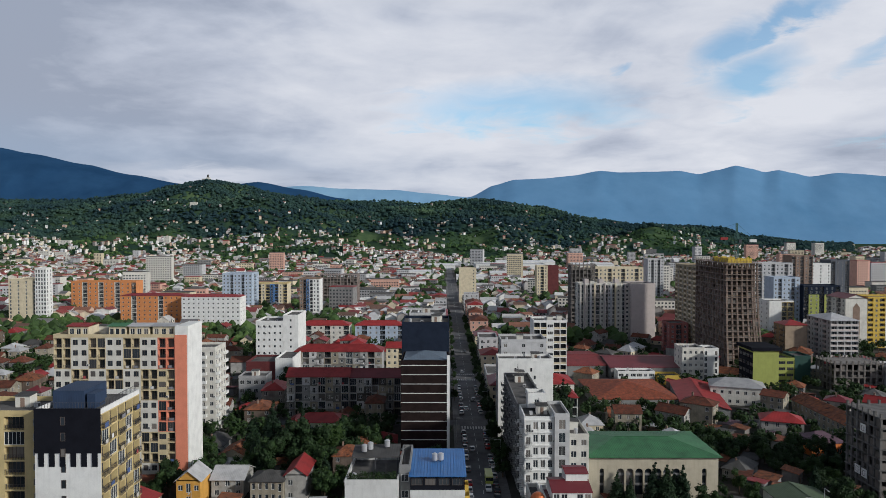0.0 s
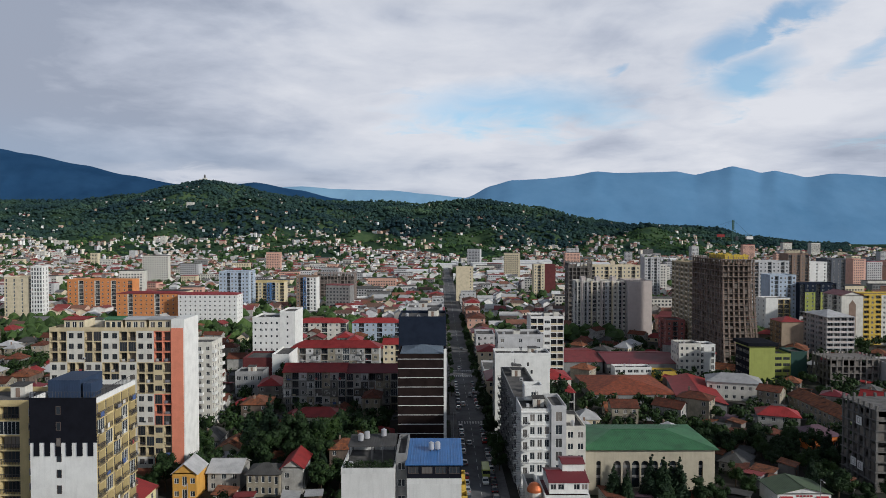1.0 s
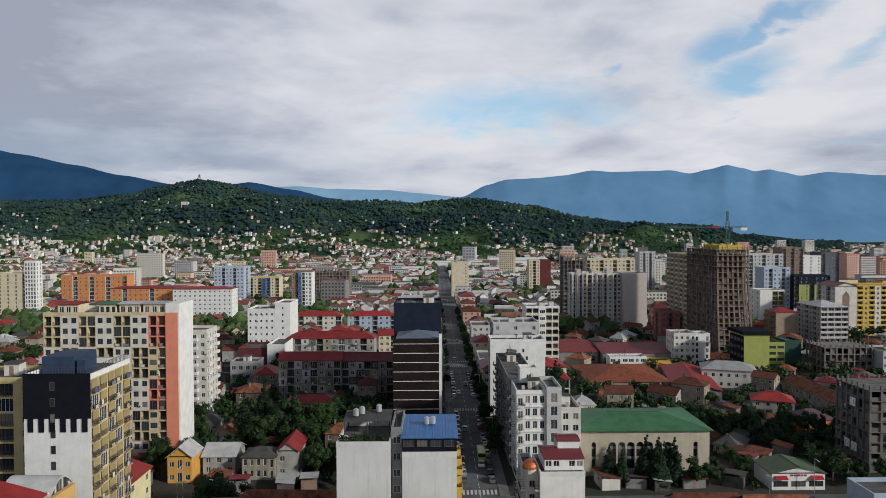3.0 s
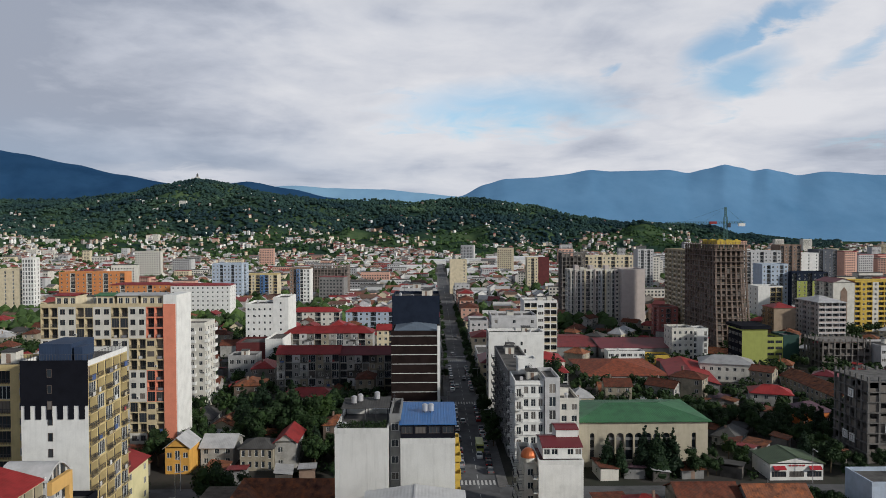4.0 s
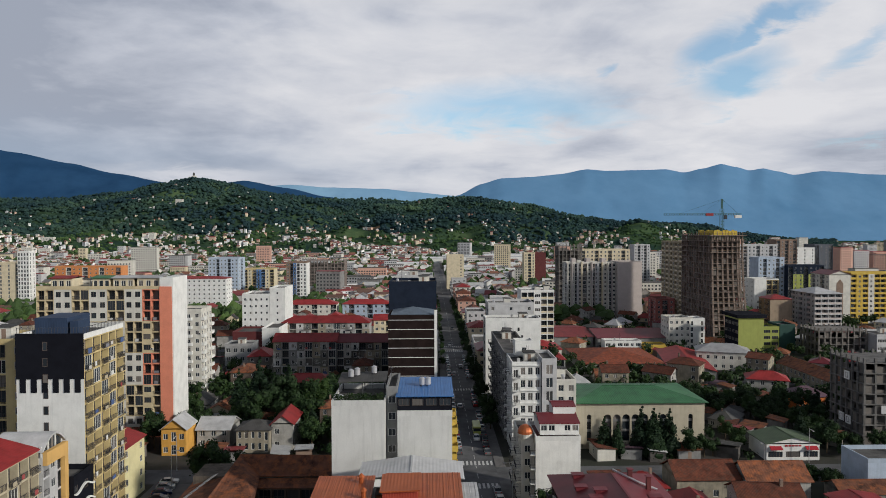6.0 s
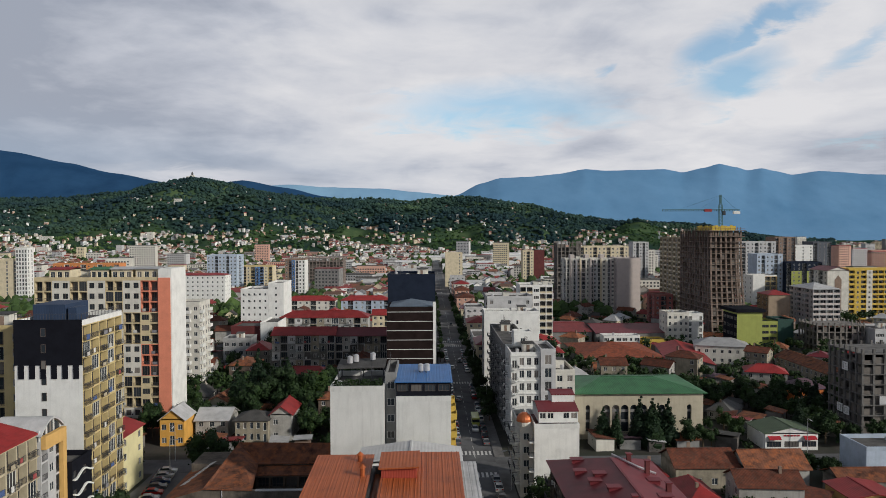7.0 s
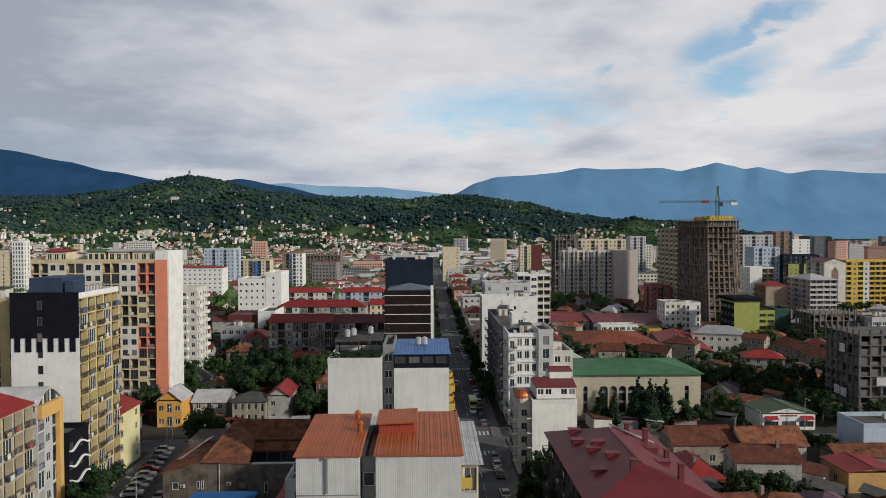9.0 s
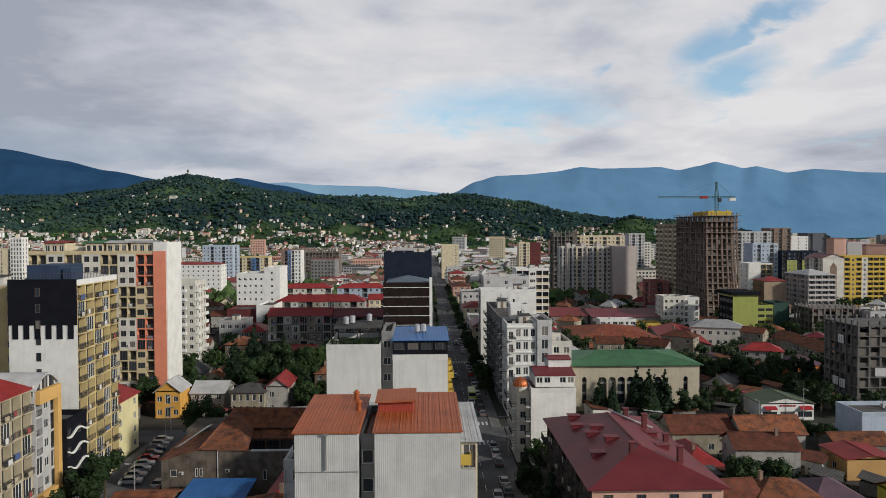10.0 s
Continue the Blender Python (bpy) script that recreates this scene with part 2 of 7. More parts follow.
R_BRO = mat("brown_rusty_roof", (0.150, 0.062, 0.036), 0.85, 0.45, scale=0.4, ribs=0.6, streak=0.0, obvar=0.4, rust=(0.30, 0.098, 0.036), fine=2.0)
R_GRY = mat("grey_slate_roof", (0.075, 0.073, 0.07), 0.8, 0.25, ribs=0.5, streak=0.0, obvar=0.6)
R_SIL = mat("pale_metal_roof", (0.400, 0.400, 0.400), 0.5, 0.15, ribs=0.5, streak=0.0, obvar=0.4)
R_GRN = mat("green_metal_roof", (0.042, 0.150, 0.060), 0.5, 0.25, scale=0.25, ribs=0.5, streak=0.0)
R_MGN = mat("moss_green_roof", (0.072, 0.105, 0.055), 0.6, 0.15, ribs=0.5, streak=0.0)
R_BLU = mat("blue_metal_roof", (0.034, 0.136, 0.357), 0.45, 0.12, ribs=0.5, streak=0.0)
R_PUR = mat("faded_mauve_roof", (0.121, 0.072, 0.094), 0.6, 0.15, ribs=0.5, streak=0.0)
R_SLB = mat("slate_blue_roof", (0.110, 0.143, 0.182), 0.5, 0.12, ribs=0.5, streak=0.0)
FLAT = mat("flat_roof_felt", (0.110, 0.105, 0.099), 0.95, 0.35, scale=0.25, streak=0.0)
# stained old plasters, their colours also lowered to paint in foreground cloud shadow
OLD1 = mat("old_cream_plaster", (0.29, 0.26, 0.20), 0.9, 0.25, streak=0.5)
OLD2 = mat("old_grey_plaster", (0.17, 0.165, 0.15), 0.9, 0.25, streak=0.5)
OLD3 = mat("old_white_plaster", (0.36, 0.35, 0.325), 0.9, 0.2, streak=0.5)
OLD4 = mat("old_brown_plaster", (0.13, 0.10, 0.08), 0.9, 0.25, streak=0.4)
BARK = mat("bark", (0.10, 0.075, 0.05), 0.95, 0.3)
LEAF = leaf_mat("leaves_green", (0.021, 0.043, 0.014))
LEAFD = leaf_mat("leaves_dark", (0.010, 0.024, 0.011))
COPPER = mat("copper_dome", (0.50, 0.15, 0.06), 0.35, 0.15, metal=0.6, streak=0)

# ---- makers ----
class Shape:
    """Collects faces for one mesh."""

    def __init__(self):
        self.v, self.f, self.m = [], [], []

    def poly(self, pts, m=0):
        n = len(self.v)
        self.v += [tuple(p) for p in pts]
        self.f.append(tuple(range(n, n + len(pts))))
        self.m.append(m)

    def box(self, x0, y0, z0, x1, y1, z1, m=0):
        n = len(self.v)
        self.v += [(x0, y0, z0), (x1, y0, z0), (x1, y1, z0), (x0, y1, z0), (x0, y0, z1), (x1, y0, z1), (x1, y1, z1), (x0, y1, z1)]
        for q in ((0, 3, 2, 1), (4, 5, 6, 7), (0, 1, 5, 4), (1, 2, 6, 5), (2, 3, 7, 6), (3, 0, 4, 7)):
            self.f.append(tuple(n + i for i in q))
            self.m.append(m)

    def slab(self, pts, thick, m=0):
        """A plate: the polygon pts, seen from above anticlockwise, and its underside."""
        low = [(x, y, z - thick) for x, y, z in pts]
        self.poly(pts, m)
        self.poly(low[::-1], m)
        for i in range(len(pts)):
            j = (i + 1) % len(pts)
            self.poly([low[i], low[j], pts[j], pts[i]], m)

    def tube(self, x, y, z0, z1, r0, r1, n=8, m=0):
        a = [(x + r0 * math.cos(2 * math.pi * i / n), y + r0 * math.sin(2 * math.pi * i / n), z0) for i in range(n)]
        b = [(x + r1 * math.cos(2 * math.pi * i / n), y + r1 * math.sin(2 * math.pi * i / n), z1) for i in range(n)]
        for i in range(n):
            j = (i + 1) % n
            self.poly([a[i], a[j], b[j], b[i]], m)
        self.poly(b, m)
        self.poly(a[::-1], m)

    def weld(self):
        """Joins corners that fall together, so that touching pieces hang together."""
        at, where, verts = {}, [], []
        for v in self.v:
            k = (round(v[0], 3), round(v[1], 3), round(v[2], 3))
            if k not in at:
                at[k] = len(verts)
                verts.append(v)
            where.append(at[k])
        faces = [(tuple(where[i] for i in f), m) for f, m in zip(self.f, self.m)]
        faces = [(f, m) for f, m in faces if len(set(f)) == len(f)]
        self.v, self.f, self.m = verts, [f for f, m in faces], [m for f, m in faces]
        return self

    def rail(self, w, y0, y1, m):
        """A rail of bars that hang from a handrail, from x = 0 to w."""
        n = max(3, int(w / 0.3))
        b = 0.05
        xs = [(w - b) * i / n for i in range(n + 1)]
        for i, x in enumerate(xs):
            self.box(x, y0, 0, x + b, y1, 0.95, m)
            self.box(x, y0, 0.95, x + b, y1, 1.02, m)
            if i < n:
                self.box(x + b, y0, 0.95, xs[i + 1], y1, 1.02, m)

    def mesh(self, name, mats):
        me = bpy.data.meshes.new(name)
        me.from_pydata(self.v, [], self.f)
        for q in mats:
            me.materials.append(q)
        if len(mats) > 1:
            me.polygons.foreach_set("material_index", self.m)
        me.update()
        return me


def part(name, shape, mats, parent, label=""):
    """Links a shape, or a mesh that already stands, as one mesh object under parent."""
    me = shape if isinstance(shape, bpy.types.Mesh) else shape.mesh(name, mats if isinstance(mats, (list, tuple)) else [mats])
    ob = new(name, me)
    ob.parent = parent
    if label:
        ob["label"] = label
    return ob


def thing(name, x, y, z=0.0, rot=0.0, label="", category="", group="", kind=""):
    ob = new(name)
    ob.empty_display_size = 0.5
    ob.matrix_basis = pose(x, y, z, 0, 0, rot)
    return tagged(ob, label, category, group, kind)


CACHE = {}


def window_mesh(w, h, style):
    """A window in one piece: a frame, and panes set back in it."""
    key = ("win", round(w, 2), round(h, 2), style)
    if key not in CACHE:
        s = Shape()
        at = {}

        def corner(x, y, z):
            k = (round(x, 3), round(y, 3), round(z, 3))
            if k not in at:
                at[k] = len(s.v)
                s.v.append(k)
            return at[k]

        def face(pts, m):
            s.f.append(tuple(corner(*p) for p in pts))
            s.m.append(m)

        t, deep = 0.08, 0.05
        n = max(1, round(w / 0.8))
        pw = (w - t * (n + 1)) / n
        xs = [0.0]
        for i in range(n):
            xs += [t + i * (pw + t), t + i * (pw + t) + pw]
        xs.append(w)
        zs = [0.0, t, h - t, h]
        for i in range(len(xs) - 1):
            for j in range(3):
                x0, x1, z0, z1 = xs[i], xs[i + 1], zs[j], zs[j + 1]
                if i % 2 == 1 and j == 1:
                    ring = [(x0, z0), (x1, z0), (x1, z1), (x0, z1)]
                    for k in range(4):
                        p, q = ring[k], ring[(k + 1) % 4]
                        face([(p[0], 0, p[1]), (q[0], 0, q[1]), (q[0], deep, q[1]), (p[0], deep, p[1])], 0)
                    face([(x, deep, z) for x, z in ring], 1)
                else:
                    face([(x0, 0, z0), (x1, 0, z0), (x1, 0, z1), (x0, 0, z1)], 0)
        ring = [(0, 0), (w, 0), (w, h), (0, h)]
        for k in range(4):
            p, q = ring[k], ring[(k + 1) % 4]
            for u0, u1 in zip(xs, xs[1:]) if k in (0, 2) else zip(zs, zs[1:]):
                if k in (0, 2):
                    z = p[1]
                    pts = [(u0, 0, z), (u1, 0, z), (u1, 0.1, z), (u0, 0.1, z)]
                else:
                    x = p[0]
                    pts = [(x, 0, u0), (x, 0, u1), (x, 0.1, u1), (x, 0.1, u0)]
                face(pts, 0)
        CACHE[key] = s.mesh("window", [FRAMED if style == "dark" else FRAME, GLASS])
    return CACHE[key]


def balcony_mesh(w, d, style, matl):
    key = ("bal", round(w, 2), d, style, matl.name)
    if key not in CACHE:
        s = Shape()
        s.box(0, -d, -0.16, w, 0.0, 0.0)
        if style == "solid":
            s.box(0, -d, 0, w, -d + 0.1, 0.95)
            s.box(0, -d + 0.1, 0, 0.1, 0, 0.95)
            s.box(w - 0.1, -d + 0.1, 0, w, 0, 0.95)
        else:
            s.rail(w, -d, -d + 0.05, 1)
            for x in (0, w - 0.05):
                s.box(x, -d + 0.05, 0.95, x + 0.05, 0, 1.02, 1)
                s.box(x, -d + 0.05, 0.4, x + 0.05, 0, 0.45, 1)
            s.weld()
        CACHE[key] = s.mesh("balcony", [matl, RAIL])
    return CACHE[key]


def rail_mesh(w, style, matl):
    key = ("rail", round(w, 2), style, matl.name)
    if key not in CACHE:
        s = Shape()
        if style == "solid":
            s.box(0, 0.02, 0, w, 0.12, 0.95)
        else:
            s.rail(w, 0.02, 0.07, 0)
            s.weld()
        CACHE[key] = s.mesh("railing", [matl if style == "solid" else RAIL])
    return CACHE[key]


def merge(shape, me, m, slot0):
    """Adds a mesh that already stands to a shape, moved by m."""
    n = len(shape.v)
    shape.v += [tuple(m @ v.co) for v in me.vertices]
    for p in me.polygons:
        shape.f.append(tuple(n + i for i in p.vertices))
        shape.m.append(slot0 + p.material_index)


def arch_bay(s, q, top, shift, u0, u1, c0, c1, r, m):
    """A tall round-headed opening with a reveal and a dark pane behind it."""
    mid, sill, spring = (u0 + u1) / 2, c0 + 2.0, c1 - 3.2 - r
    arc = [(mid + r * math.cos(math.pi * i / 10), spring + r * math.sin(math.pi * i / 10)) for i in range(11)]
    s.poly([q(u0, 0, c0), q(u1, 0, c0), q(u1, 0, sill), q(u0, 0, sill)], m)
    s.poly([q(mid + r, 0, sill), q(u1, 0, sill), q(u1, 0, c1), q(mid + r, 0, c1)], m)
    s.poly([q(u0, 0, sill), q(mid - r, 0, sill), q(mid - r, 0, c1), q(u0, 0, c1)], m)
    for a, b in zip(arc, arc[1:]):
        s.poly([q(b[0], 0, b[1]), q(a[0], 0, a[1]), q(a[0], 0, c1), q(b[0], 0, c1)], m)
    out = [(mid - r, sill), (mid + r, sill)] + arc
    for a, b in zip(out, out[1:] + out[:1]):
        s.poly([q(a[0], 0, a[1]), q(b[0], 0, b[1]), q(b[0], 0.7, b[1]), q(a[0], 0.7, a[1])], m)
    p = Shape()
    p.poly([(x, 0.65, z) for x, z in out])
    o = part("pane", p, GLASS, top)
    o.matrix_basis = shift
    for z in (sill + 2.6, sill + 5.4):
        p = Shape()
        p.box(mid - r, 0.5, z, mid + r, 0.64, z + 0.7)
        o = part("spandrel", p, GREY, top)
        o.matrix_basis = shift


SIDES = {"S": (0, -1), "E": (90, 1), "N": (180, -1), "W": (270, 1)}
FRESH = random.Random(7)


def block(name, x0, x1, y0, y1, h, floors, wall, sides, roof="flat", roof_mat=None, label="", rot=0.0, walls=None, colour=None, sep=True,
          category="building", group="", ridge="x", rise=2.2, over=0.5, base=0.0, style="white", bal=None, balm=None, ground=None, win=(1.3, 1.5), glazed=0.0, kinds=None, cloth=0.0, parapet=0.9, z0=0.0, ac=0.0, parent=None):
    """A building on the rectangle x0..x1, y0..y1. sides: S, E, N, W -> a string of bays: w window, W wide window, t tall window, l loggia, b window with a balcony, . blank."""
    w, d = x1 - x0, y1 - y0
    top = thing(name, (x0 + x1) / 2, (y0 + y1) / 2, z0, rot, label, category, group)
    mats = [wall] + list(walls or [])
    s = Shape()
    pieces = Shape()
    fh = (h - base - (parapet if roof == "flat" else 0.3)) / floors
    for side in "SENW":
        ang, axis = SIDES[side]
        width = w if side in "SN" else d
        back = d / 2 if side in "SN" else w / 2
        turn = Matrix.Rotation(radians(ang), 4, "Z")
        shift = turn @ Matrix.Translation((-width / 2, -back, 0))

        def q(u, v, z):
            return tuple(shift @ Vector((u, v, z)))

        bays = sides.get(side, "")
        if not bays:
            s.poly([q(0, 0, 0), q(width, 0, 0), q(width, 0, h), q(0, 0, h)], colour(side, 0, 0) if colour else 0)
            continue
        bw = width / len(bays)
        if base:
            s.poly([q(0, 0, 0), q(width, 0, 0), q(width, 0, base), q(0, 0, base)], 0)
        s.poly([q(0, 0, base + floors * fh), q(width, 0, base + floors * fh), q(width, 0, h), q(0, 0, h)], colour(side, 0, floors - 1) if colour else 0)
        for f in range(floors):
            for b, k in enumerate(bays):
                u0, u1, c0, c1 = b * bw, (b + 1) * bw, base + f * fh, base + (f + 1) * fh
                m = colour(side, b, f) if colour else 0
                if f == 0 and ground:
                    k = ground[b % len(ground)]
                if k == ".":
                    s.poly([q(u0, 0, c0), q(u1, 0, c0), q(u1, 0, c1), q(u0, 0, c1)], m)
                    continue
                if kinds:
                    k = kinds(side, b, f, k)
                if k in "an":
                    arch_bay(s, q, top, shift, u0, u1, c0, c1, bw * (0.41 if k == "a" else 0.24), m)
                    continue
                ww, wh, rec, sill = min(win[0], bw * 0.8), win[1], 0.18, 0.85
                if k == "W":
                    ww = bw * 0.82
                elif k == "t":
                    ww, wh, sill = min(win[0], bw * 0.7), fh * 0.72, 0.3
                elif k in "lp":
                    ww, wh, rec, sill = bw - 0.35, fh - 0.35, 1.3, 0.1
                elif k == "b":
                    wh, sill = 2.1, 0.1
                wh = min(wh, fh - sill - 0.2)
                a0, a1, e0, e1 = (u0 + u1 - ww) / 2, (u0 + u1 + ww) / 2, c0 + sill, c0 + sill + wh
                s.poly([q(u0, 0, c0), q(u1, 0, c0), q(a1, 0, e0), q(a0, 0, e0)], m)
                s.poly([q(a1, 0, e0), q(u1, 0, c0), q(u1, 0, c1), q(a1, 0, e1)], m)
                s.poly([q(a0, 0, e1), q(a1, 0, e1), q(u1, 0, c1), q(u0, 0, c1)], m)
                s.poly([q(u0, 0, c0), q(a0, 0, e0), q(a0, 0, e1), q(u0, 0, c1)], m)
                for p1, p2 in (((a0, e0), (a1, e0)), ((a1, e0), (a1, e1)), ((a1, e1), (a0, e1)), ((a0, e1), (a0, e0))):
                    s.poly([q(p1[0], 0, p1[1]), q(p2[0], 0, p2[1]), q(p2[0], rec, p2[1]), q(p1[0], rec, p1[1])], m)
                s.poly([q(a0, rec, e0), q(a1, rec, e0), q(a1, rec, e1), q(a0, rec, e1)], m)
                extra = []
                if k in "lp":
                    if k == "p" and f > 0:
                        extra.append((balcony_mesh(ww, 0.5, bal or "rail", balm or mats[m]), a0, -0.003, e0))
                    if FRESH.random() < glazed:
                        extra.append((window_mesh(ww, wh, style), a0, 0.1, e0))
                    else:
                        extra.append((window_mesh(ww * 0.94, wh * 0.92, "dark"), a0 + ww * 0.03, rec - 0.1, e0 + 0.02))
                        extra.append((rail_mesh(ww, bal or "rail", balm or mats[m]), a0, 0.0, e0))
                else:
                    extra.append((window_mesh(ww - 0.01, wh - 0.01, style), a0 + 0.005, rec - 0.1, e0 + 0.005))
                    if k == "b" and f > 0:
                        extra.append((balcony_mesh(min(bw * 0.94, 4.2), 1.1, bal or "rail", balm or mats[m]), (u0 + u1) / 2 - min(bw * 0.94, 4.2) / 2, -0.003, c0 + 0.05))
                if cloth and k in "lpb" and f > 0 and FRESH.random() < cloth:
                    extra.append((cloth_mesh(FRESH.randrange(12)), a0 + FRESH.uniform(0.1, 0.8), -0.58 if k == "p" else (-1.2 if k == "b" else -0.04), e0 + 0.15))
                if ac and k in "wWbt" and f > 0 and FRESH.random() < ac:
                    extra.append((ac_mesh(), a1 + 0.08, -0.003, e0 + 0.1))
                for me, u, v, z in extra:
                    place = shift @ Matrix.Translation((u, v, z))
                    if sep:
                        o = part(me.name.split(".")[0], me, None, top)
                        o.matrix_basis = place
                    else:
                        merge(pieces, me, place, 0 if me.name.startswith("window") else 2)
    part("wall", s, mats, top)
    if pieces.f:
        tagged(part("window_band", pieces, [FRAME, GLASS, balm or RAIL, RAIL], top), kind="stuff")
    r = Shape()
    rm = roof_mat or FLAT
    if roof == "flat":
        t = 0.28
        r.poly([(-w / 2 + t, -d / 2 + t, h - parapet), (w / 2 - t, -d / 2 + t, h - parapet), (w / 2 - t, d / 2 - t, h - parapet), (-w / 2 + t, d / 2 - t, h - parapet)], 0)
        part("roof", r, [rm], top)
        c = Shape()
        c.box(-w / 2 - 0.04, -d / 2 - 0.04, h - parapet - 0.02, w / 2 + 0.04, -d / 2 + t, h + 0.06)
        c.box(-w / 2 - 0.04, d / 2 - t, h - parapet - 0.02, w / 2 + 0.04, d / 2 + 0.04, h + 0.06)
        c.box(-w / 2 - 0.04, -d / 2 + t, h - parapet - 0.02, -w / 2 + t, d / 2 - t, h + 0.06)
        c.box(w / 2 - t, -d / 2 + t, h - parapet - 0.02, w / 2 + 0.04, d / 2 - t, h + 0.06)
        part("parapet", c, [mats[colour("S", 0, floors - 1)] if colour else wall], top)
    else:
        roof_on(r, w, d, h, roof, ridge, rise, over)
        part("roof", r, [rm, wall], top)
    return top


def ribbed(s, g, a, b, z0, z1, pitch):
    """A sheet roof with standing ribs, rising from z0 at the front to z1 at the back, in one piece."""
    n = max(2, int(2 * a / pitch))
    prof = [(-a, 0.0)]
    for i in range(n):
        u = -a + 2 * a * (i + 0.5) / n
        prof += [(u - 0.05, 0.0), (u - 0.025, 0.035), (u + 0.025, 0.035), (u + 0.05, 0.0)]
    prof.append((a, 0.0))
    for (u0, h0), (u1, h1) in zip(prof, prof[1:]):
        s.poly([g(u0, -b, z0 + h0), g(u1, -b, z0 + h1), g(u1, b, z1 + h1), g(u0, b, z1 + h0)])
        s.poly([g(u0, -b, z0 - 0.12), g(u1, -b, z0 - 0.12), g(u1, -b, z0 + h1), g(u0, -b, z0 + h0)])
    s.poly([g(-a, -b, z0 - 0.12), g(-a, b, z1 - 0.12), g(a, b, z1 - 0.12), g(a, -b, z0 - 0.12)])
    s.poly([g(-a, b, z1 - 0.12), g(-a, -b, z0 - 0.12), g(-a, -b, z0), g(-a, b, z1)])
    s.poly([g(a, -b, z0 - 0.12), g(a, b, z1 - 0.12), g(a, b, z1), g(a, -b, z0)])
    s.weld()


def cloth_mesh(i):
    """Washing and a rug over a rail."""
    if ("cloth", i) not in CACHE:
        r = random.Random(60 + i)
        cols = ((0.3, 0.07, 0.07), (0.6, 0.6, 0.58), (0.07, 0.11, 0.24), (0.4, 0.35, 0.25), (0.2, 0.2, 0.22), (0.5, 0.48, 0.45))
        s = Shape()
        w, h = r.uniform(0.6, 1.5), r.uniform(0.6, 1.0)
        n = 6
        for k in range(n):
            u0, u1 = w * k / n, w * (k + 1) / n
            y0, y1 = 0.03 * math.sin(k * 1.9), 0.03 * math.sin((k + 1) * 1.9)
            s.slab([(u0, y0 - 0.02, h), (u1, y1 - 0.02, h), (u1, y1 + 0.02, h), (u0, y0 + 0.02, h)], h)
        s.weld()
        CACHE["cloth", i] = s.mesh("laundry", [mat("cloth_%d" % i, cols[i % 6], 0.9, 0.1, streak=0)])
    return CACHE["cloth", i]


def roof_on(r, w, d, h, kind, ridge, rise, over):
    """A pitched roof over a w x d plan whose eaves lie at h."""
    flip = ridge == "y"
    if flip:
        w, d = d, w

    def g(x, y, z):
        return (-y, x, z) if flip else (x, y, z)

    a, b = w / 2 + over, d / 2 + over
    if kind == "shed":
        ribbed(r, g, a, b, h, h + rise, 0.6)
        for sx in (-w / 2, w / 2):
            pts = [g(sx, -d / 2, h - 0.31), g(sx, d / 2, h - 0.31), g(sx, d / 2, h + rise - 0.17), g(sx, -d / 2, h - 0.15)]
            r.poly(pts if sx > 0 else pts[::-1], 1)
        r.poly([g(w / 2, d / 2, h - 0.31), g(-w / 2, d / 2, h - 0.31), g(-w / 2, d / 2, h + rise - 0.17), g(w / 2, d / 2, h + rise - 0.17)], 1)
        return
    run = b
    k = max(0.2, a - run * 0.9) if kind == "hip" else a
    zr, ze = h + rise, h - over * rise / run
    t = 0.16
    r.slab([g(-a, -b, ze), g(a, -b, ze), g(k, 0, zr), g(-k, 0, zr)], t)
    r.slab([g(a, b, ze), g(-a, b, ze), g(-k, 0, zr), g(k, 0, zr)], t)
    if kind == "hip":
        r.slab([g(a, -b, ze), g(a, b, ze), g(k, 0, zr)], t)
        r.slab([g(-a, b, ze), g(-a, -b, ze), g(-k, 0, zr)], t)
    else:
        for sx in (-w / 2, w / 2):
            pts = [g(sx, -d / 2, h - 0.31), g(sx, d / 2, h - 0.31), g(sx, 0, zr - 0.25)]
            r.poly(pts if sx > 0 else pts[::-1], 1)
    r.weld()
    # ridge cap
    p, q = g(-k, -0.18, zr - 0.03), g(k, 0.18, zr + 0.07)
    r.box(min(p[0], q[0]), min(p[1], q[1]), p[2], max(p[0], q[0]), max(p[1], q[1]), q[2], 0)


def ac_mesh():
    if "ac" not in CACHE:
        s = Shape()
        s.box(0, -0.32, 0, 0.8, 0, 0.55)
        s.box(0.12, -0.34, 0.06, 0.55, -0.32, 0.49, 1)
        CACHE["ac"] = s.mesh("ac_unit", [mat("ac_white", (0.55, 0.55, 0.53), 0.6, 0.08, streak=0.1), RAIL])
    return CACHE["ac"]

# ---- the setting ----
def spline(table, a):
    for (a0, v0), (a1, v1) in zip(table, table[1:]):
        if a <= a1:
            f = max(0.0, (a - a0) / (a1 - a0))
            f = f * f * (3 - 2 * f) * 0.5 + f * 0.5
            return v0 + (v1 - v0) * f
    return table[-1][1]


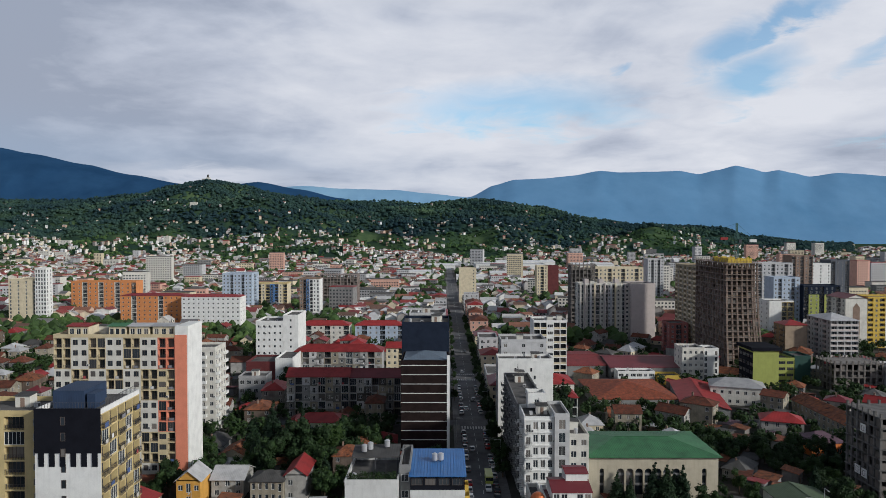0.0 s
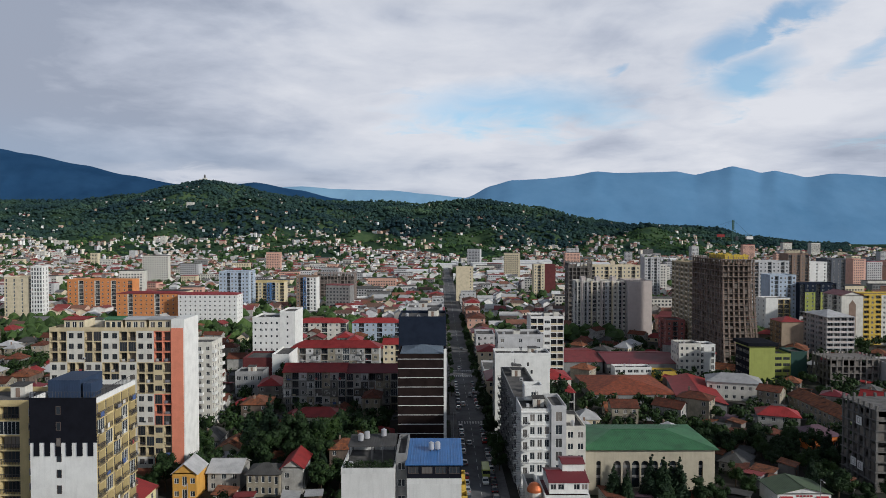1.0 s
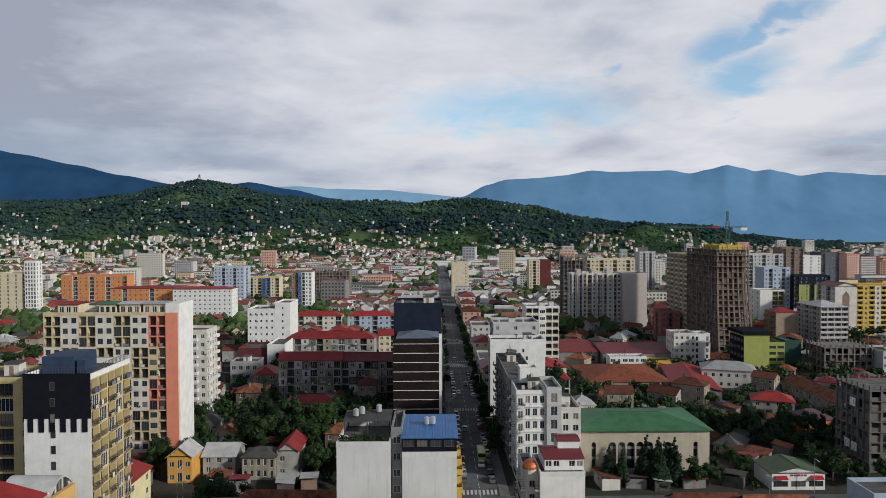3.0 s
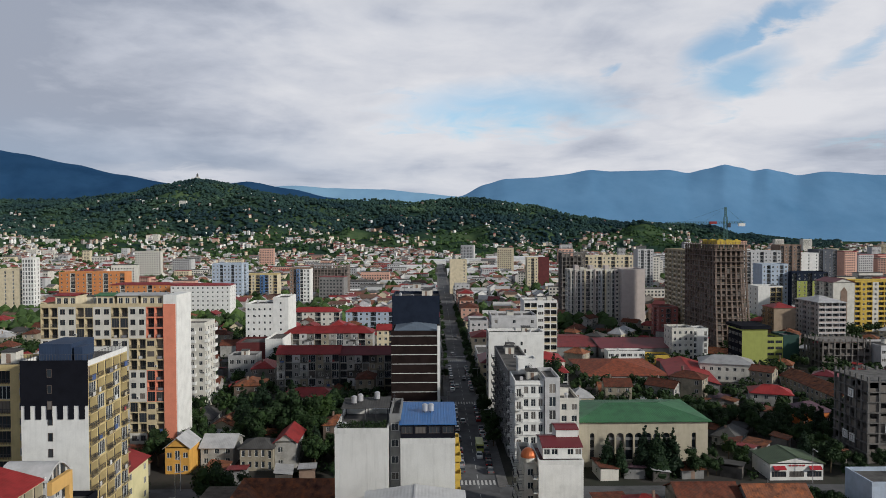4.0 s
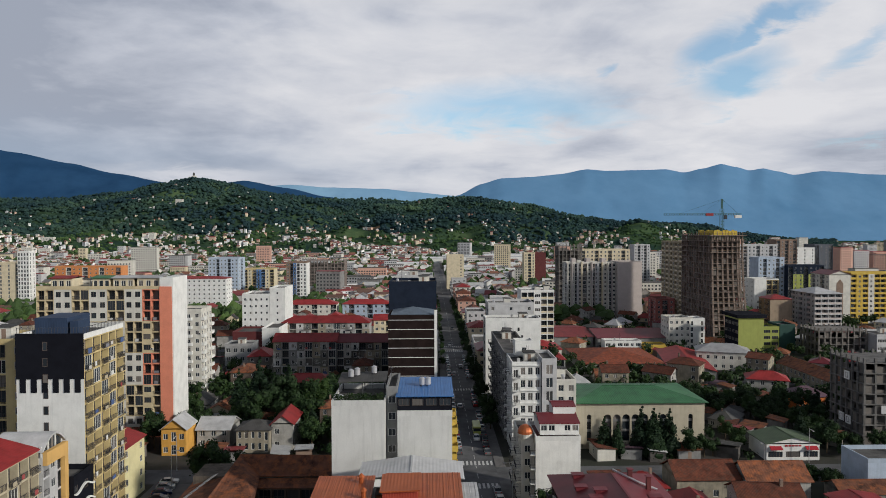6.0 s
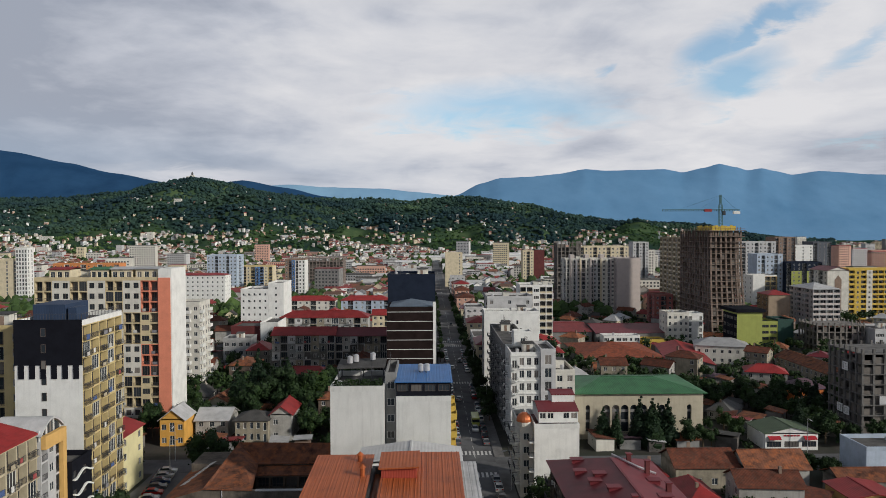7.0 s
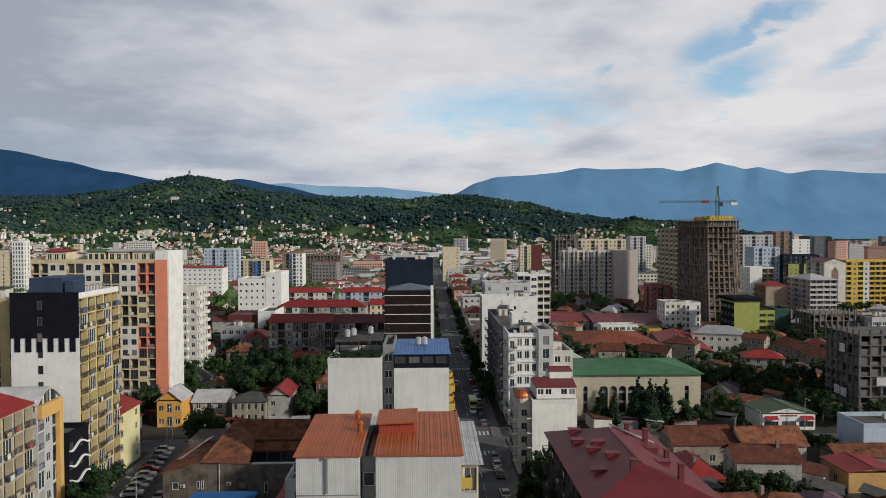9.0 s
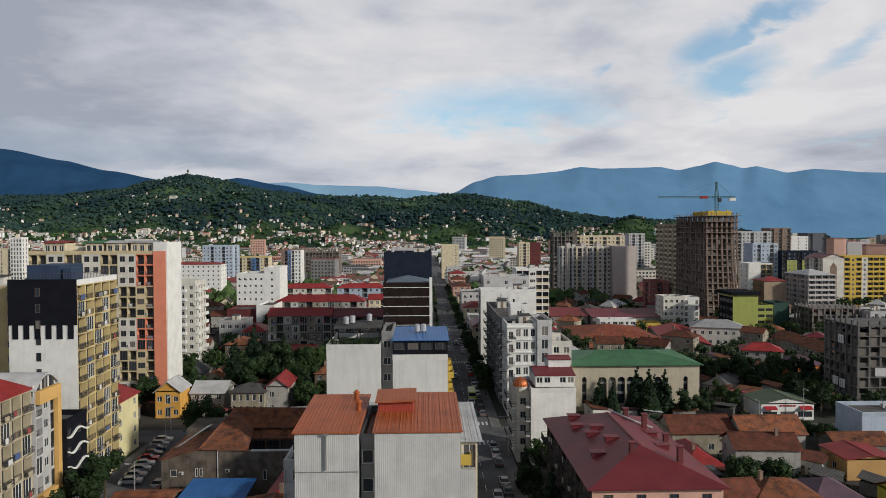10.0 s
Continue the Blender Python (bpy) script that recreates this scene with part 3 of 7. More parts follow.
def ground_mat():
    m = bpy.data.materials.new("town_ground")
    m.use_nodes = True
    nt = m.node_tree
    b = nt.nodes["Principled BSDF"]
    co = nt.nodes.new("ShaderNodeTexCoord")
    n1 = node(nt, "ShaderNodeTexNoise", Scale=0.035, Detail=8.0, Roughness=0.7)
    n2 = node(nt, "ShaderNodeTexNoise", Scale=0.9, Detail=4.0, Roughness=0.7)
    for n in (n1, n2):
        link(nt, co.outputs["Object"], n.inputs["Vector"])
    c = ramp(nt, n1.outputs[0], [(0.35, (0.014, 0.024, 0.010)), (0.48, (0.026, 0.028, 0.017)), (0.55, (0.05, 0.044, 0.036)), (0.7, (0.034, 0.033, 0.031))])
    c = mix(nt, math_node(nt, "MULTIPLY", n2.outputs[0], 0.5), c, (0.025, 0.022, 0.018))
    link(nt, c, b.inputs["Base Color"])
    b.inputs["Roughness"].default_value = 0.95
    return m


g = Shape()
g.poly([(-4600, -600, 0), (4600, -600, 0), (4600, 4900, 0), (-4600, 4900, 0)])
ground = tagged(new("ground", g.mesh("ground", [ground_mat()])), "dark mixed earth, grass and yards under the town", "ground", kind="structure")

ASPH = mat("asphalt", (0.115, 0.116, 0.12), 0.9, 0.25, scale=0.2, streak=0)
PAVE = mat("pavement", (0.16, 0.155, 0.15), 0.9, 0.2, scale=0.4, streak=0)
PAINT = mat("road_paint", (0.55, 0.55, 0.53), 0.8, 0.2, streak=0)
ROAD_X0, ROAD_X1 = 6.6, 16.6


def sheet(name, x0, y0, x1, y1, z, m, label, category):
    s = Shape()
    s.box(x0, y0, -0.3, x1, y1, z)
    return tagged(new(name, s.mesh(name, [m])), label, category, kind="structure")


sheet("road_main", ROAD_X0, 20, ROAD_X1, 1400, 0.03, ASPH, "long straight grey asphalt street with parked cars", "road")
sheet("road_cross", -90, 163, ROAD_X0, 173, 0.026, ASPH, "asphalt cross street", "road")
sheet("road_cross_east", ROAD_X1, 163, 150, 173, 0.026, ASPH, "asphalt cross street", "road")
sheet("road_square", -66, 100, -46, 163, 0.026, ASPH, "asphalt side street with parked cars", "road")
for yy in (262, 345, 470, 620):
    sheet("road_cross", ROAD_X1, yy, 150, yy + 8, 0.026, ASPH, "asphalt cross street", "road")
    sheet("road_cross", -130, yy, ROAD_X0, yy + 8, 0.026, ASPH, "asphalt cross street", "road")
for px0, px1 in ((ROAD_X0 - 2.6, ROAD_X0), (ROAD_X1, ROAD_X1 + 2.6)):
    for ya, yb in ((20, 163), (173, 262), (270, 345), (353, 470), (478, 620), (628, 1100)):
        sheet("pavement", px0, ya, px1, yb, 0.16, PAVE, "grey paved footway with a kerb", "pavement")
marks = Shape()
for i in range(140):
    yy = 60 + 7 * i
    marks.box(ROAD_X0 + 4.95, yy, 0.02, ROAD_X0 + 5.1, yy + 3.2, 0.036)
tagged(new("lane_marking", marks.mesh("lane_marking", [PAINT])), "broken white centre line on the asphalt", "road marking", kind="structure")
for yc in (176, 160, 259, 343, 356):
    for i in range(9):
        s = Shape()
        s.box(ROAD_X0 + 0.5 + i * 1.05, yc - 1.6, 0.02, ROAD_X0 + 1.05 + i * 1.05, yc + 1.6, 0.037)
        tagged(new("crossing_stripe", s.mesh("crossing_stripe", [PAINT])), "white painted zebra crossing stripe", "road marking", "zebra crossing", "structure")


# ---- hills and mountains ----
def hill_mat(name, stops, scale, glow=0.0):
    m = bpy.data.materials.new(name)
    m.use_nodes = True
    nt = m.node_tree
    b = nt.nodes["Principled BSDF"]
    co = nt.nodes.new("ShaderNodeTexCoord")
    n1 = node(nt, "ShaderNodeTexNoise", Scale=scale, Detail=10.0, Roughness=0.68)
    link(nt, co.outputs["Object"], n1.inputs["Vector"])
    c = ramp(nt, n1.outputs[0], stops)
    link(nt, c, b.inputs["Base Color"])
    b.inputs["Roughness"].default_value = 1.0
    b.inputs["Specular IOR Level"].default_value = 0.0
    # emission in the surface colour lifts far ranges as haze would
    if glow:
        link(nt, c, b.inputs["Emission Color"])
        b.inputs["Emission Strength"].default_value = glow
    return m


def ridge_z(table, r0, r1, rough, x, y, eye=75.0, seed=0.0, curve=1.0):
    """The height of a ridge round the town at (x, y): table gives the crest's slope (rise over run from the eye) by bearing (tangent)."""
    t = x / y
    f = (y - r0) / (r1 - r0)
    if f < 0:
        return -4.0
    crest = eye + spline(table, t) * r1
    shape = min(1.0, f) ** curve
    shape = shape * shape * (3 - 2 * shape) * 0.35 + shape * 0.65
    n = noise.fractal(Vector((x / 420 + seed, y / 420, seed)), 1.0, 2.0, 5)
    n2 = noise.fractal(Vector((x / 90 + seed, y / 90, seed)), 1.0, 2.0, 3)
    if f > 0.995:
        return crest + rough * n2 * 1.5
    return -4 + (crest + 4) * shape + rough * (n * 30 + n2 * 7) * math.sin(math.pi * min(1, f * 0.93) ** 0.8) * min(1, max(0, crest) / 60)


def ridge_shape(table, r0, r1, na, nr, rough, a0=-0.75, a1=0.75, seed=0.0, curve=1.0):
    s = Shape()
    for i in range(na + 1):
        t = a0 + (a1 - a0) * i / na
        for j in range(nr + 1):
            r = r0 + (r1 - r0) * j / nr
            s.v.append((t * r, r, ridge_z(table, r0, r1, rough, t * r, r, seed=seed, curve=curve)))
    for i in range(na):
        for j in range(nr):
            k = i * (nr + 1) + j
            s.f.append((k, k + nr + 1, k + nr + 2, k + 1))
            s.m.append(0)
    return s


HILL_ROUGH = 2.1
GREEN = [(-0.75, 0.040), (-0.65, 0.043), (-0.525, 0.045), (-0.44, 0.053), (-0.40, 0.063), (-0.343, 0.071), (-0.30, 0.064), (-0.22, 0.050), (-0.15, 0.042),
         (-0.07, 0.043), (-0.035, 0.038), (0.03, 0.043), (0.09, 0.040), (0.145, 0.034), (0.22, 0.016), (0.28, 0.006), (0.35, 0.006), (0.41, 0.003), (0.45, -0.010), (0.55, -0.019), (0.75, -0.019)]
hills_shape = ridge_shape(GREEN, 1500, 3500, 300, 70, HILL_ROUGH, seed=3.1, curve=1.25)
# the bluish darkest stop puts distance haze into the hill greens
HILL = hill_mat("wooded_hill", [(0.34, (0.016, 0.034, 0.034)), (0.48, (0.030, 0.056, 0.038)), (0.57, (0.050, 0.085, 0.042)), (0.68, (0.09, 0.13, 0.06))], 0.006)
hills = tagged(new("hills", hills_shape.mesh("hills", [HILL])), "dark green wooded hills behind the town", "hill", kind="structure")
hills.data.polygons.foreach_set("use_smooth", [True] * len(hills.data.polygons))

FAR_L = [(-0.75, 0.130), (-0.65, 0.122), (-0.60, 0.113), (-0.52, 0.097), (-0.46, 0.083), (-0.38, 0.069), (-0.34, 0.062), (-0.27, 0.072), (-0.21, 0.061), (-0.15, 0.048), (-0.10, 0.036), (0.0, 0.0)]
FAR_M = [(-0.40, 0.05), (-0.25, 0.064), (-0.20, 0.066), (-0.15, 0.062), (-0.07, 0.060), (-0.02, 0.055), (0.03, 0.050), (0.08, 0.04), (0.2, 0.0)]
FAR_R = [(-0.02, 0.02), (0.0, 0.037), (0.04, 0.050), (0.075, 0.067), (0.105, 0.075), (0.15, 0.077), (0.19, 0.081), (0.229, 0.088), (0.26, 0.0855), (0.30, 0.0865), (0.345, 0.0878), (0.373, 0.083), (0.40, 0.089), (0.4275, 0.0955), (0.45, 0.091), (0.469, 0.086), (0.49, 0.089), (0.51, 0.085), (0.535, 0.0795), (0.577, 0.085), (0.61, 0.083), (0.65, 0.080), (0.75, 0.078)]
# air haze painted on the ranges: blue base colours that also glow
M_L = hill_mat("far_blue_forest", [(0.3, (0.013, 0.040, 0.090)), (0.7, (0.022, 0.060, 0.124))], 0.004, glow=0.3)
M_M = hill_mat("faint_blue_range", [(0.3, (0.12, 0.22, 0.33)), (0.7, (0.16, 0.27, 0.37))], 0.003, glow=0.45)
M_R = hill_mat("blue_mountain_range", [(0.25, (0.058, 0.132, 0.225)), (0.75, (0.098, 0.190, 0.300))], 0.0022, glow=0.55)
for nm, tb, ra, rb, mm, lo, hi, sd, lab in (("mountain_west", FAR_L, 3300, 4300, M_L, -0.75, 0.0, 8.0, "forested mountain beyond the town, haze painted in as dark blue"),
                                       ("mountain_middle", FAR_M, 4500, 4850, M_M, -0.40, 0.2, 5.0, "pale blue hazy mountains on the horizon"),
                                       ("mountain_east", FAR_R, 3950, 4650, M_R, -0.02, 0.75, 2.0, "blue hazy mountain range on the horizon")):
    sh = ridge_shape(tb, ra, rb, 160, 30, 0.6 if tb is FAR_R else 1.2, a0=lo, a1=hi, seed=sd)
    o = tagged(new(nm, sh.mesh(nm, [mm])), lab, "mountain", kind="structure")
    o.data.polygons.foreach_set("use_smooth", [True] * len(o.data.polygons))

CLEAR = (-222.0, 2400.0, 44.0, 70.0)
clr = Shape()
for i in range(9):
    for j in range(9):
        u, v = (i / 4 - 1), (j / 4 - 1)
        x, y = CLEAR[0] + CLEAR[2] * u * (1 - 0.25 * v * v), CLEAR[1] + CLEAR[3] * v * (1 - 0.3 * u * u)
        clr.v.append((x, y, ridge_z(GREEN, 1500, 3500, HILL_ROUGH, x, y, seed=3.1, curve=1.25) + 1.5))
for i in range(8):
    for j in range(8):
        k = i * 9 + j
        clr.f.append((k, k + 9, k + 10, k + 1))
        clr.m.append(0)
tagged(new("bare_clearing", clr.mesh("bare_clearing", [mat("bare_earth", (0.24, 0.15, 0.08), 0.95, 0.3, scale=0.05, streak=0)])), "bare brown earth clearing on the wooded slope", "ground", kind="structure")


def cleared(x, y):
    return abs(x - CLEAR[0]) < CLEAR[2] + 6 and -CLEAR[3] - 60 < y - CLEAR[1] < CLEAR[3]


# ---- the buildings that stand out ----
TAKEN = []


def claim(x0, x1, y0, y1, pad=2.0):
    TAKEN.append((x0 - pad, x1 + pad, y0 - pad, y1 + pad))


def hero(name, x0, x1, y0, y1, *rest, **kw):
    claim(x0, x1, y0, y1)
    return block(name, x0, x1, y0, y1, *rest, **kw)


# tower with a white and black gable and yellow balcony fronts
bw = hero("apartment_tower", -78, -65.3, 129.5, 146, 41, 13, YELL, {"S": "", "E": "plplp", "W": "lwl"}, walls=[WHITE], label="yellow apartment tower with a white and black gable wall", bal="rail", glazed=0.3, win=(1.5, 1.7), ac=0.25, cloth=0.4,
          colour=lambda s, b, f: 1 if s == "S" else 0)
hero("apartment_tower", -100, -78.2, 134, 146, 39.5, 13, YELL, {"S": "wlwlw"}, label="yellow plastered apartment wing beside the tower", glazed=0.3, ac=0.2)
p = Shape()
p.box(-6.37, -8.4, 32.6, 6.37, -8.25, 41.2)
part("gable_panel", p, BLACK, bw, "black cladding")
for i in range(6):
    u = -5.6 + i * 2.05
    p = Shape()
    p.box(u, -8.4, 30.0, u + 1.02, -8.25, 32.59)
    part("gable_tooth", p, BLACK, bw)
for i in range(13):
    o = part("window", window_mesh(0.9, 1.6, "dark"), None, bw)
    o.matrix_basis = pose(-1.3, -8.33 if i < 10 else -8.46, 1.4 + i * 3.05)
p = Shape()
p.box(-5.2, -4, 40.1, 1.0, 5, 43.6)
p.box(1.6, -4, 40.1, 3.2, 0, 43.0)
part("roof_room", p, mat("slate_blue_sheet", (0.030, 0.050, 0.095), 0.6, 0.15, ribs=0.5, streak=0), bw, "slate blue sheet-metal roof room")
p = Shape()
for i in range(22):
    u = -6.2 + i * 0.59
    p.box(u, -8.2, 41, u + 0.05, -8.15, 42.2)
p.box(-6.3, -8.2, 42.2, 6.3, -8.14, 42.28)
for i in range(27):
    v = -8.1 + i * 0.6
    p.box(6.2, v, 41, 6.25, v + 0.05, 42.2)
p.box(6.19, -8.2, 42.2, 6.26, 8.1, 42.28)
part("roof_railing", p, RAIL, bw)

# orange tower
def tower_bay(b, f):
    """Panels of windows and stacks of loggias change places every three storeys."""
    flip = ((13 - f) // 3) % 2
    return (b // 2 + flip) % 2


def tower_colour(s, b, f):
    if s != "S":
        return 2
    if b >= 12:
        return 3 if ((13 - f) // 3) % 2 == 0 else 0
    return 1 if tower_bay(b, f) else 0


def tower_kind(s, b, f, k):
    if b >= 12:
        return "l" if b == 13 or ((13 - f) // 3) % 2 == 0 else "W"
    return "w" if tower_bay(b, f) else "l"


hero("apartment_tower", -115, -79.2, 201, 213, 44.5, 14, mat("light_cream_plaster", (0.55, 0.46, 0.29), 0.85, 0.12), {"S": "wwllwwllwwllll"}, walls=[OFFW, WHITE, SALM], colour=tower_colour, kinds=tower_kind, bal="rail",
     label="tall cream and salmon apartment tower with loggias", style="dark", glazed=0.12, win=(1.5, 1.6), ac=0.15, cloth=0.2)
ed = thing("tower_edge", -77.2, 206.5, 0, 0, "salmon front and white side of the tower's stair shaft", "building")
p = Shape()
p.box(-1.95, -5.6, 0, 1.95, 6, 47, 0)
part("wall", p, WHITE, ed)
p = Shape()
p.box(-1.95, -5.75, 0, 1.6, -5.605, 44.4)
part("front_panel", p, SALM, ed, "salmon plaster")
for xa, xb, mm, lab in ((-111, -105, R_RED, "red"), (-99, -94, R_GRN, "green"), (-93, -87, R_SIL, "white"), (-86, -79.5, R_SIL, "white")):
    pent = block("penthouse", xa, xb, 201.8, 208, 47.0 - 43.6, 1, CREAM, {"S": "ttt"}, roof="gable", roof_mat=mm, rise=0.4, z0=43.62, label="glazed penthouse with a low " + lab + " roof on the tower", category="penthouse")

# apartment house with a golden end bay at the near left
hero("apartment_house", -80.5, -64.6, 91, 112.9, 24.6, 7, mat("dusty_cream_plaster", (0.47, 0.41, 0.29), 0.85, 0.15), {"E": "plpplplp"}, roof="gable", roof_mat=R_RED, ridge="y", rise=2.2, over=0.3, label="cream apartment house with loggias and red metal roof", bal="rail", glazed=0.3, ac=0.3, cloth=0.5, win=(1.9, 1.9), walls=[LGREY], colour=lambda s, b, f: 1 if b in (2, 3) else 0)
hero("apartment_house", -80.5, -64.0, 113.0, 119.4, 23.6, 7, LGREY, {"E": "lwl", "S": "", "N": "www"}, roof="flat", label="grey end bay in a golden frame of an apartment house", bal="rail", glazed=0.3)
fr = thing("golden_frame", -64.0, 116.2, 0.7, 0, "golden plastered frame on the end bay", "facade frame")
p = Shape()
p.box(0.003, -3.2, 21, 0.8, 3.3, 23.2)
p.box(0.003, 2.2, 6, 0.8, 3.3, 21)
p.box(0.003, -3.2, 4.2, 0.8, 3.3, 6)
part("frame_beam", p, mat("golden_plaster", (0.62, 0.38, 0.13), 0.8, 0.08), fr)
va = thing("vault_roof", -67.3, 116.2, 23.1, 0, "grey barrel-vaulted sheet roof with a glazed end", "roof")
p, gl = Shape(), Shape()
arc = [(-3.5 + 7.0 * i / 12, 1.2 + 2.1 * math.sin(math.pi * i / 12)) for i in range(13)]
for (ya, za), (yb, zb) in zip(arc, arc[1:]):
    p.slab([(-5, ya, za), (3.6, ya, za), (3.6, yb, zb), (-5, yb, zb)], 0.35)
    gl.poly([(3.0, ya, 0), (3.0, yb, 0), (3.0, yb, zb - 0.2), (3.0, ya, za - 0.2)])
p.weld()
part("shell", p, LGREY, va)
part("glazed_end", gl, GLASS, va)
for yv in (-3.2, -1.1, 1.1, 3.1):
    p = Shape()
    p.box(2.9, yv - 0.14, 0.02, 3.15, yv + 0.14, 1.4 + 1.4 * math.cos(yv / 3.5 * 1.4))
    part("mullion", p, FRAME, va)
hero("office_block", -78, -62.4, 119.6, 126.5, 17.4, 5, BLACK, {"E": "w.w."}, label="black office block with white wavy bands", style="dark")
for i in range(5):
    wv = thing("wavy_band", -62.35, 123.0, 2.5 + i * 3.0, 0, "white wavy band on the black front", "facade band", "wavy bands")
    p = Shape()
    for j in range(18):
        va, vb = -3.4 + j * 0.38, -3.4 + (j + 1) * 0.38
        za, zb = 0.5 * math.sin(j * 0.4 + i), 0.5 * math.sin((j + 1) * 0.4 + i)
        p.slab([(0, va, za + 0.3), (0.35, va, za + 0.3), (0.35, vb, zb + 0.3), (0, vb, zb + 0.3)], 0.3)
    part("band", p, WHITE, wv)
hero("yellow_house", -78, -67, 149, 160, 13, 4, mat("pale_yellow", (0.66, 0.60, 0.34), 0.85, 0.08), {"E": "w.w", "S": "www"}, roof="gable", roof_mat=R_RED, ridge="y", rise=2, label="pale yellow four-storey house with a red roof")

# corrugated twin tower with the orange roof
hero("apartment_block", -13.5, -7.0, 70, 84, 29.4, 9, CORR, {"W": "wbw"}, roof="shed", roof_mat=R_ORA, rise=0.5, over=0.25, label="white corrugated gable of an apartment block with orange roof", win=(1.2, 1.5))
hero("apartment_block", -6.9, -5.4, 72, 84, 28.5, 9, GREY, {"S": "w"}, label="grey recessed stair bay", roof_mat=R_ORA)
ob2 = hero("apartment_block", -5.3, 3.6, 70, 85, 29.4, 9, CORR, {"E": "bwbwb"}, roof="shed", roof_mat=R_ORA, rise=0.45, over=0.2, label="white corrugated apartment block with orange metal roof", bal="solid", balm=BRYEL)
hero("apartment_block", 3.7, 5.4, 71, 85, 28.2, 9, CREAM, {"S": "l", "E": "lwlwl"}, roof="shed", rise=0.3, roof_mat=R_SIL, label="glazed balcony stack under a white sheet roof", bal="solid", balm=YELL, glazed=0.5)
hero("apartment_block", -17.6, -13.7, 84.3, 91, 21.7, 7, LGREY, {"S": "l", "W": "ll"}, label="grey balcony stack at the back of the white block", bal="solid", balm=LGREY)
p = Shape()
p.box(4.46, 0.003, 0, 6.0, 0.8, 25.3)
p.v = [(x, y - 7.5, z) for x, y, z in p.v]
part("side_cladding", p, CORR, ob2, "white corrugated cladding before the balcony stack")
hs = thing("roof_hatch_house", -3.4, 79, 29.55, 0, "orange sheet-metal stair head on the roof", "roof hatch")
p = Shape()
p.box(-2, -2.2, 0, 2, 2, 1.25)
part("body", p, mat("red_sheet", (0.30, 0.05, 0.03), 0.6, 0.1, ribs=0.3, streak=0), hs)
p = Shape()
p.slab([(-2.3, -2.6, 1.3), (2.3, -2.6, 1.45), (2.3, 2.3, 1.75), (-2.3, 2.3, 1.6)], 0.15)
part("roof", p, R_ORA, hs)

hero("house", -11.3, 5.0, 111.2, 118.4, 19.9, 6, WHITE, {"W": "wwww", "S": "w.ww.w"}, roof="gable", roof_mat=mat("white_sheet_roof", (0.52, 0.52, 0.52), 0.5, 0.1, ribs=0.6, streak=0.0), ridge="y", rise=1.1, over=0.6, label="white house under a pale sheet gable roof")
# pair of towers with the roof garden and the blue roof
hero("apartment_block", -18, -8.2, 124, 138, 29.4, 9, PANELW, {"W": "wlw"}, label="white apartment block with a planted roof terrace", roof_mat=FLAT)
hero("apartment_block", -8.1, -6.1, 126, 138, 31.5, 10, GREY, {"S": "w"}, label="grey stair bay between two white blocks", win=(1.4, 1.4))
hero("apartment_block", -6, 4.0, 124, 138, 27.5, 8, PANELW, {"E": "blblb"}, label="white apartment block under a blue roof", bal="solid", balm=BRYEL)
hero("roof_storey", -6, 4.0, 124.05, 138, 2.6, 1, BLACK, {"S": "WWWW"}, z0=27.58, roof="shed", rise=0.5, over=0.3, roof_mat=R_BLU, label="glazed roof storey with a bright blue metal roof", style="dark", win=(2.3, 1.6), category="roof storey")
ter = thing("roof_terrace_canopy", -13, 131, 28.5, 0, "grey canopy over a planted roof terrace", "canopy")
p = Shape()
p.slab([(-4.6, -1, 3.1), (4.6, -1, 3.3), (4.6, 5, 3.9), (-4.6, 5, 3.7)], 0.2)
part("roof", p, R_GRY, ter)
for u in (-4.3, 0, 4.3):
    for v in (-0.8, 4.6):
        p = Shape()
        p.box(u - 0.1, v - 0.1, 0, u + 0.1, v + 0.1, 3.3)
        part("post", p, RAIL, ter)

# striped dark office tower, navy tower behind it
st = hero("office_tower", -13.5, 2.0, 218, 234, 33.5, 9, DBRN, {"E": "wwww"}, label="dark brown office tower with thin white bands", style="dark", roof_mat=R_SLB)
for i in range(11):
    p = Shape()
    p.box(-7.75, -8.12, 1.9 + i * 3.0, 7.0, -8.003, 2.08 + i * 3.0)
    part("white_band", p, WHITE, st)
p = Shape()
p.box(7.0, -8.2, 0, 7.9, -7.6, 35.2)
part("white_pier", p, WHITE, st, "white pier at the tower's corner")
p = Shape()
roof_on(p, 13.5, 14, 33.8, "hip", "x", 1.6, 0.2)
part("roof", p, [R_SLB, R_SLB], st, "slate blue hipped metal roof")
hero("office_tower", -14.7, 2.2, 243, 262, 42.5, 12, NAVY, {"S": "", "E": "wwww"}, label="navy blue clad office tower", style="dark")
hero("office_tower", -13, 1, 263, 280, 43.5, 12, LGREY, {"S": "wwww", "E": "wwww"}, label="grey tower behind the navy one")

# white slab and neighbours along the street's east side
hero("apartment_slab", 20, 40, 247, 257, 28.7, 9, WHITE, {"S": "......", "W": "wlw"}, label="tall white blank gable of an apartment slab")
sl = thing("slab_window_group", 30, 247, 0, 0, "small dark windows high on the white gable", "window")
for u, z in ((-4, 24), (1.7, 24), (-2.4, 21.2), (3, 21.2), (-2.4, 18), (3.2, 18)):
    o = part("window", window_mesh(0.7, 1.3, "dark"), None, sl)
    o.matrix_basis = pose(u, -0.06, z)
hero("apartment_slab", 23, 41, 270, 285, 32, 10, LGREY, {"S": "w.w.w", "W": "lwl"}, label="grey apartment block with roof rooms")
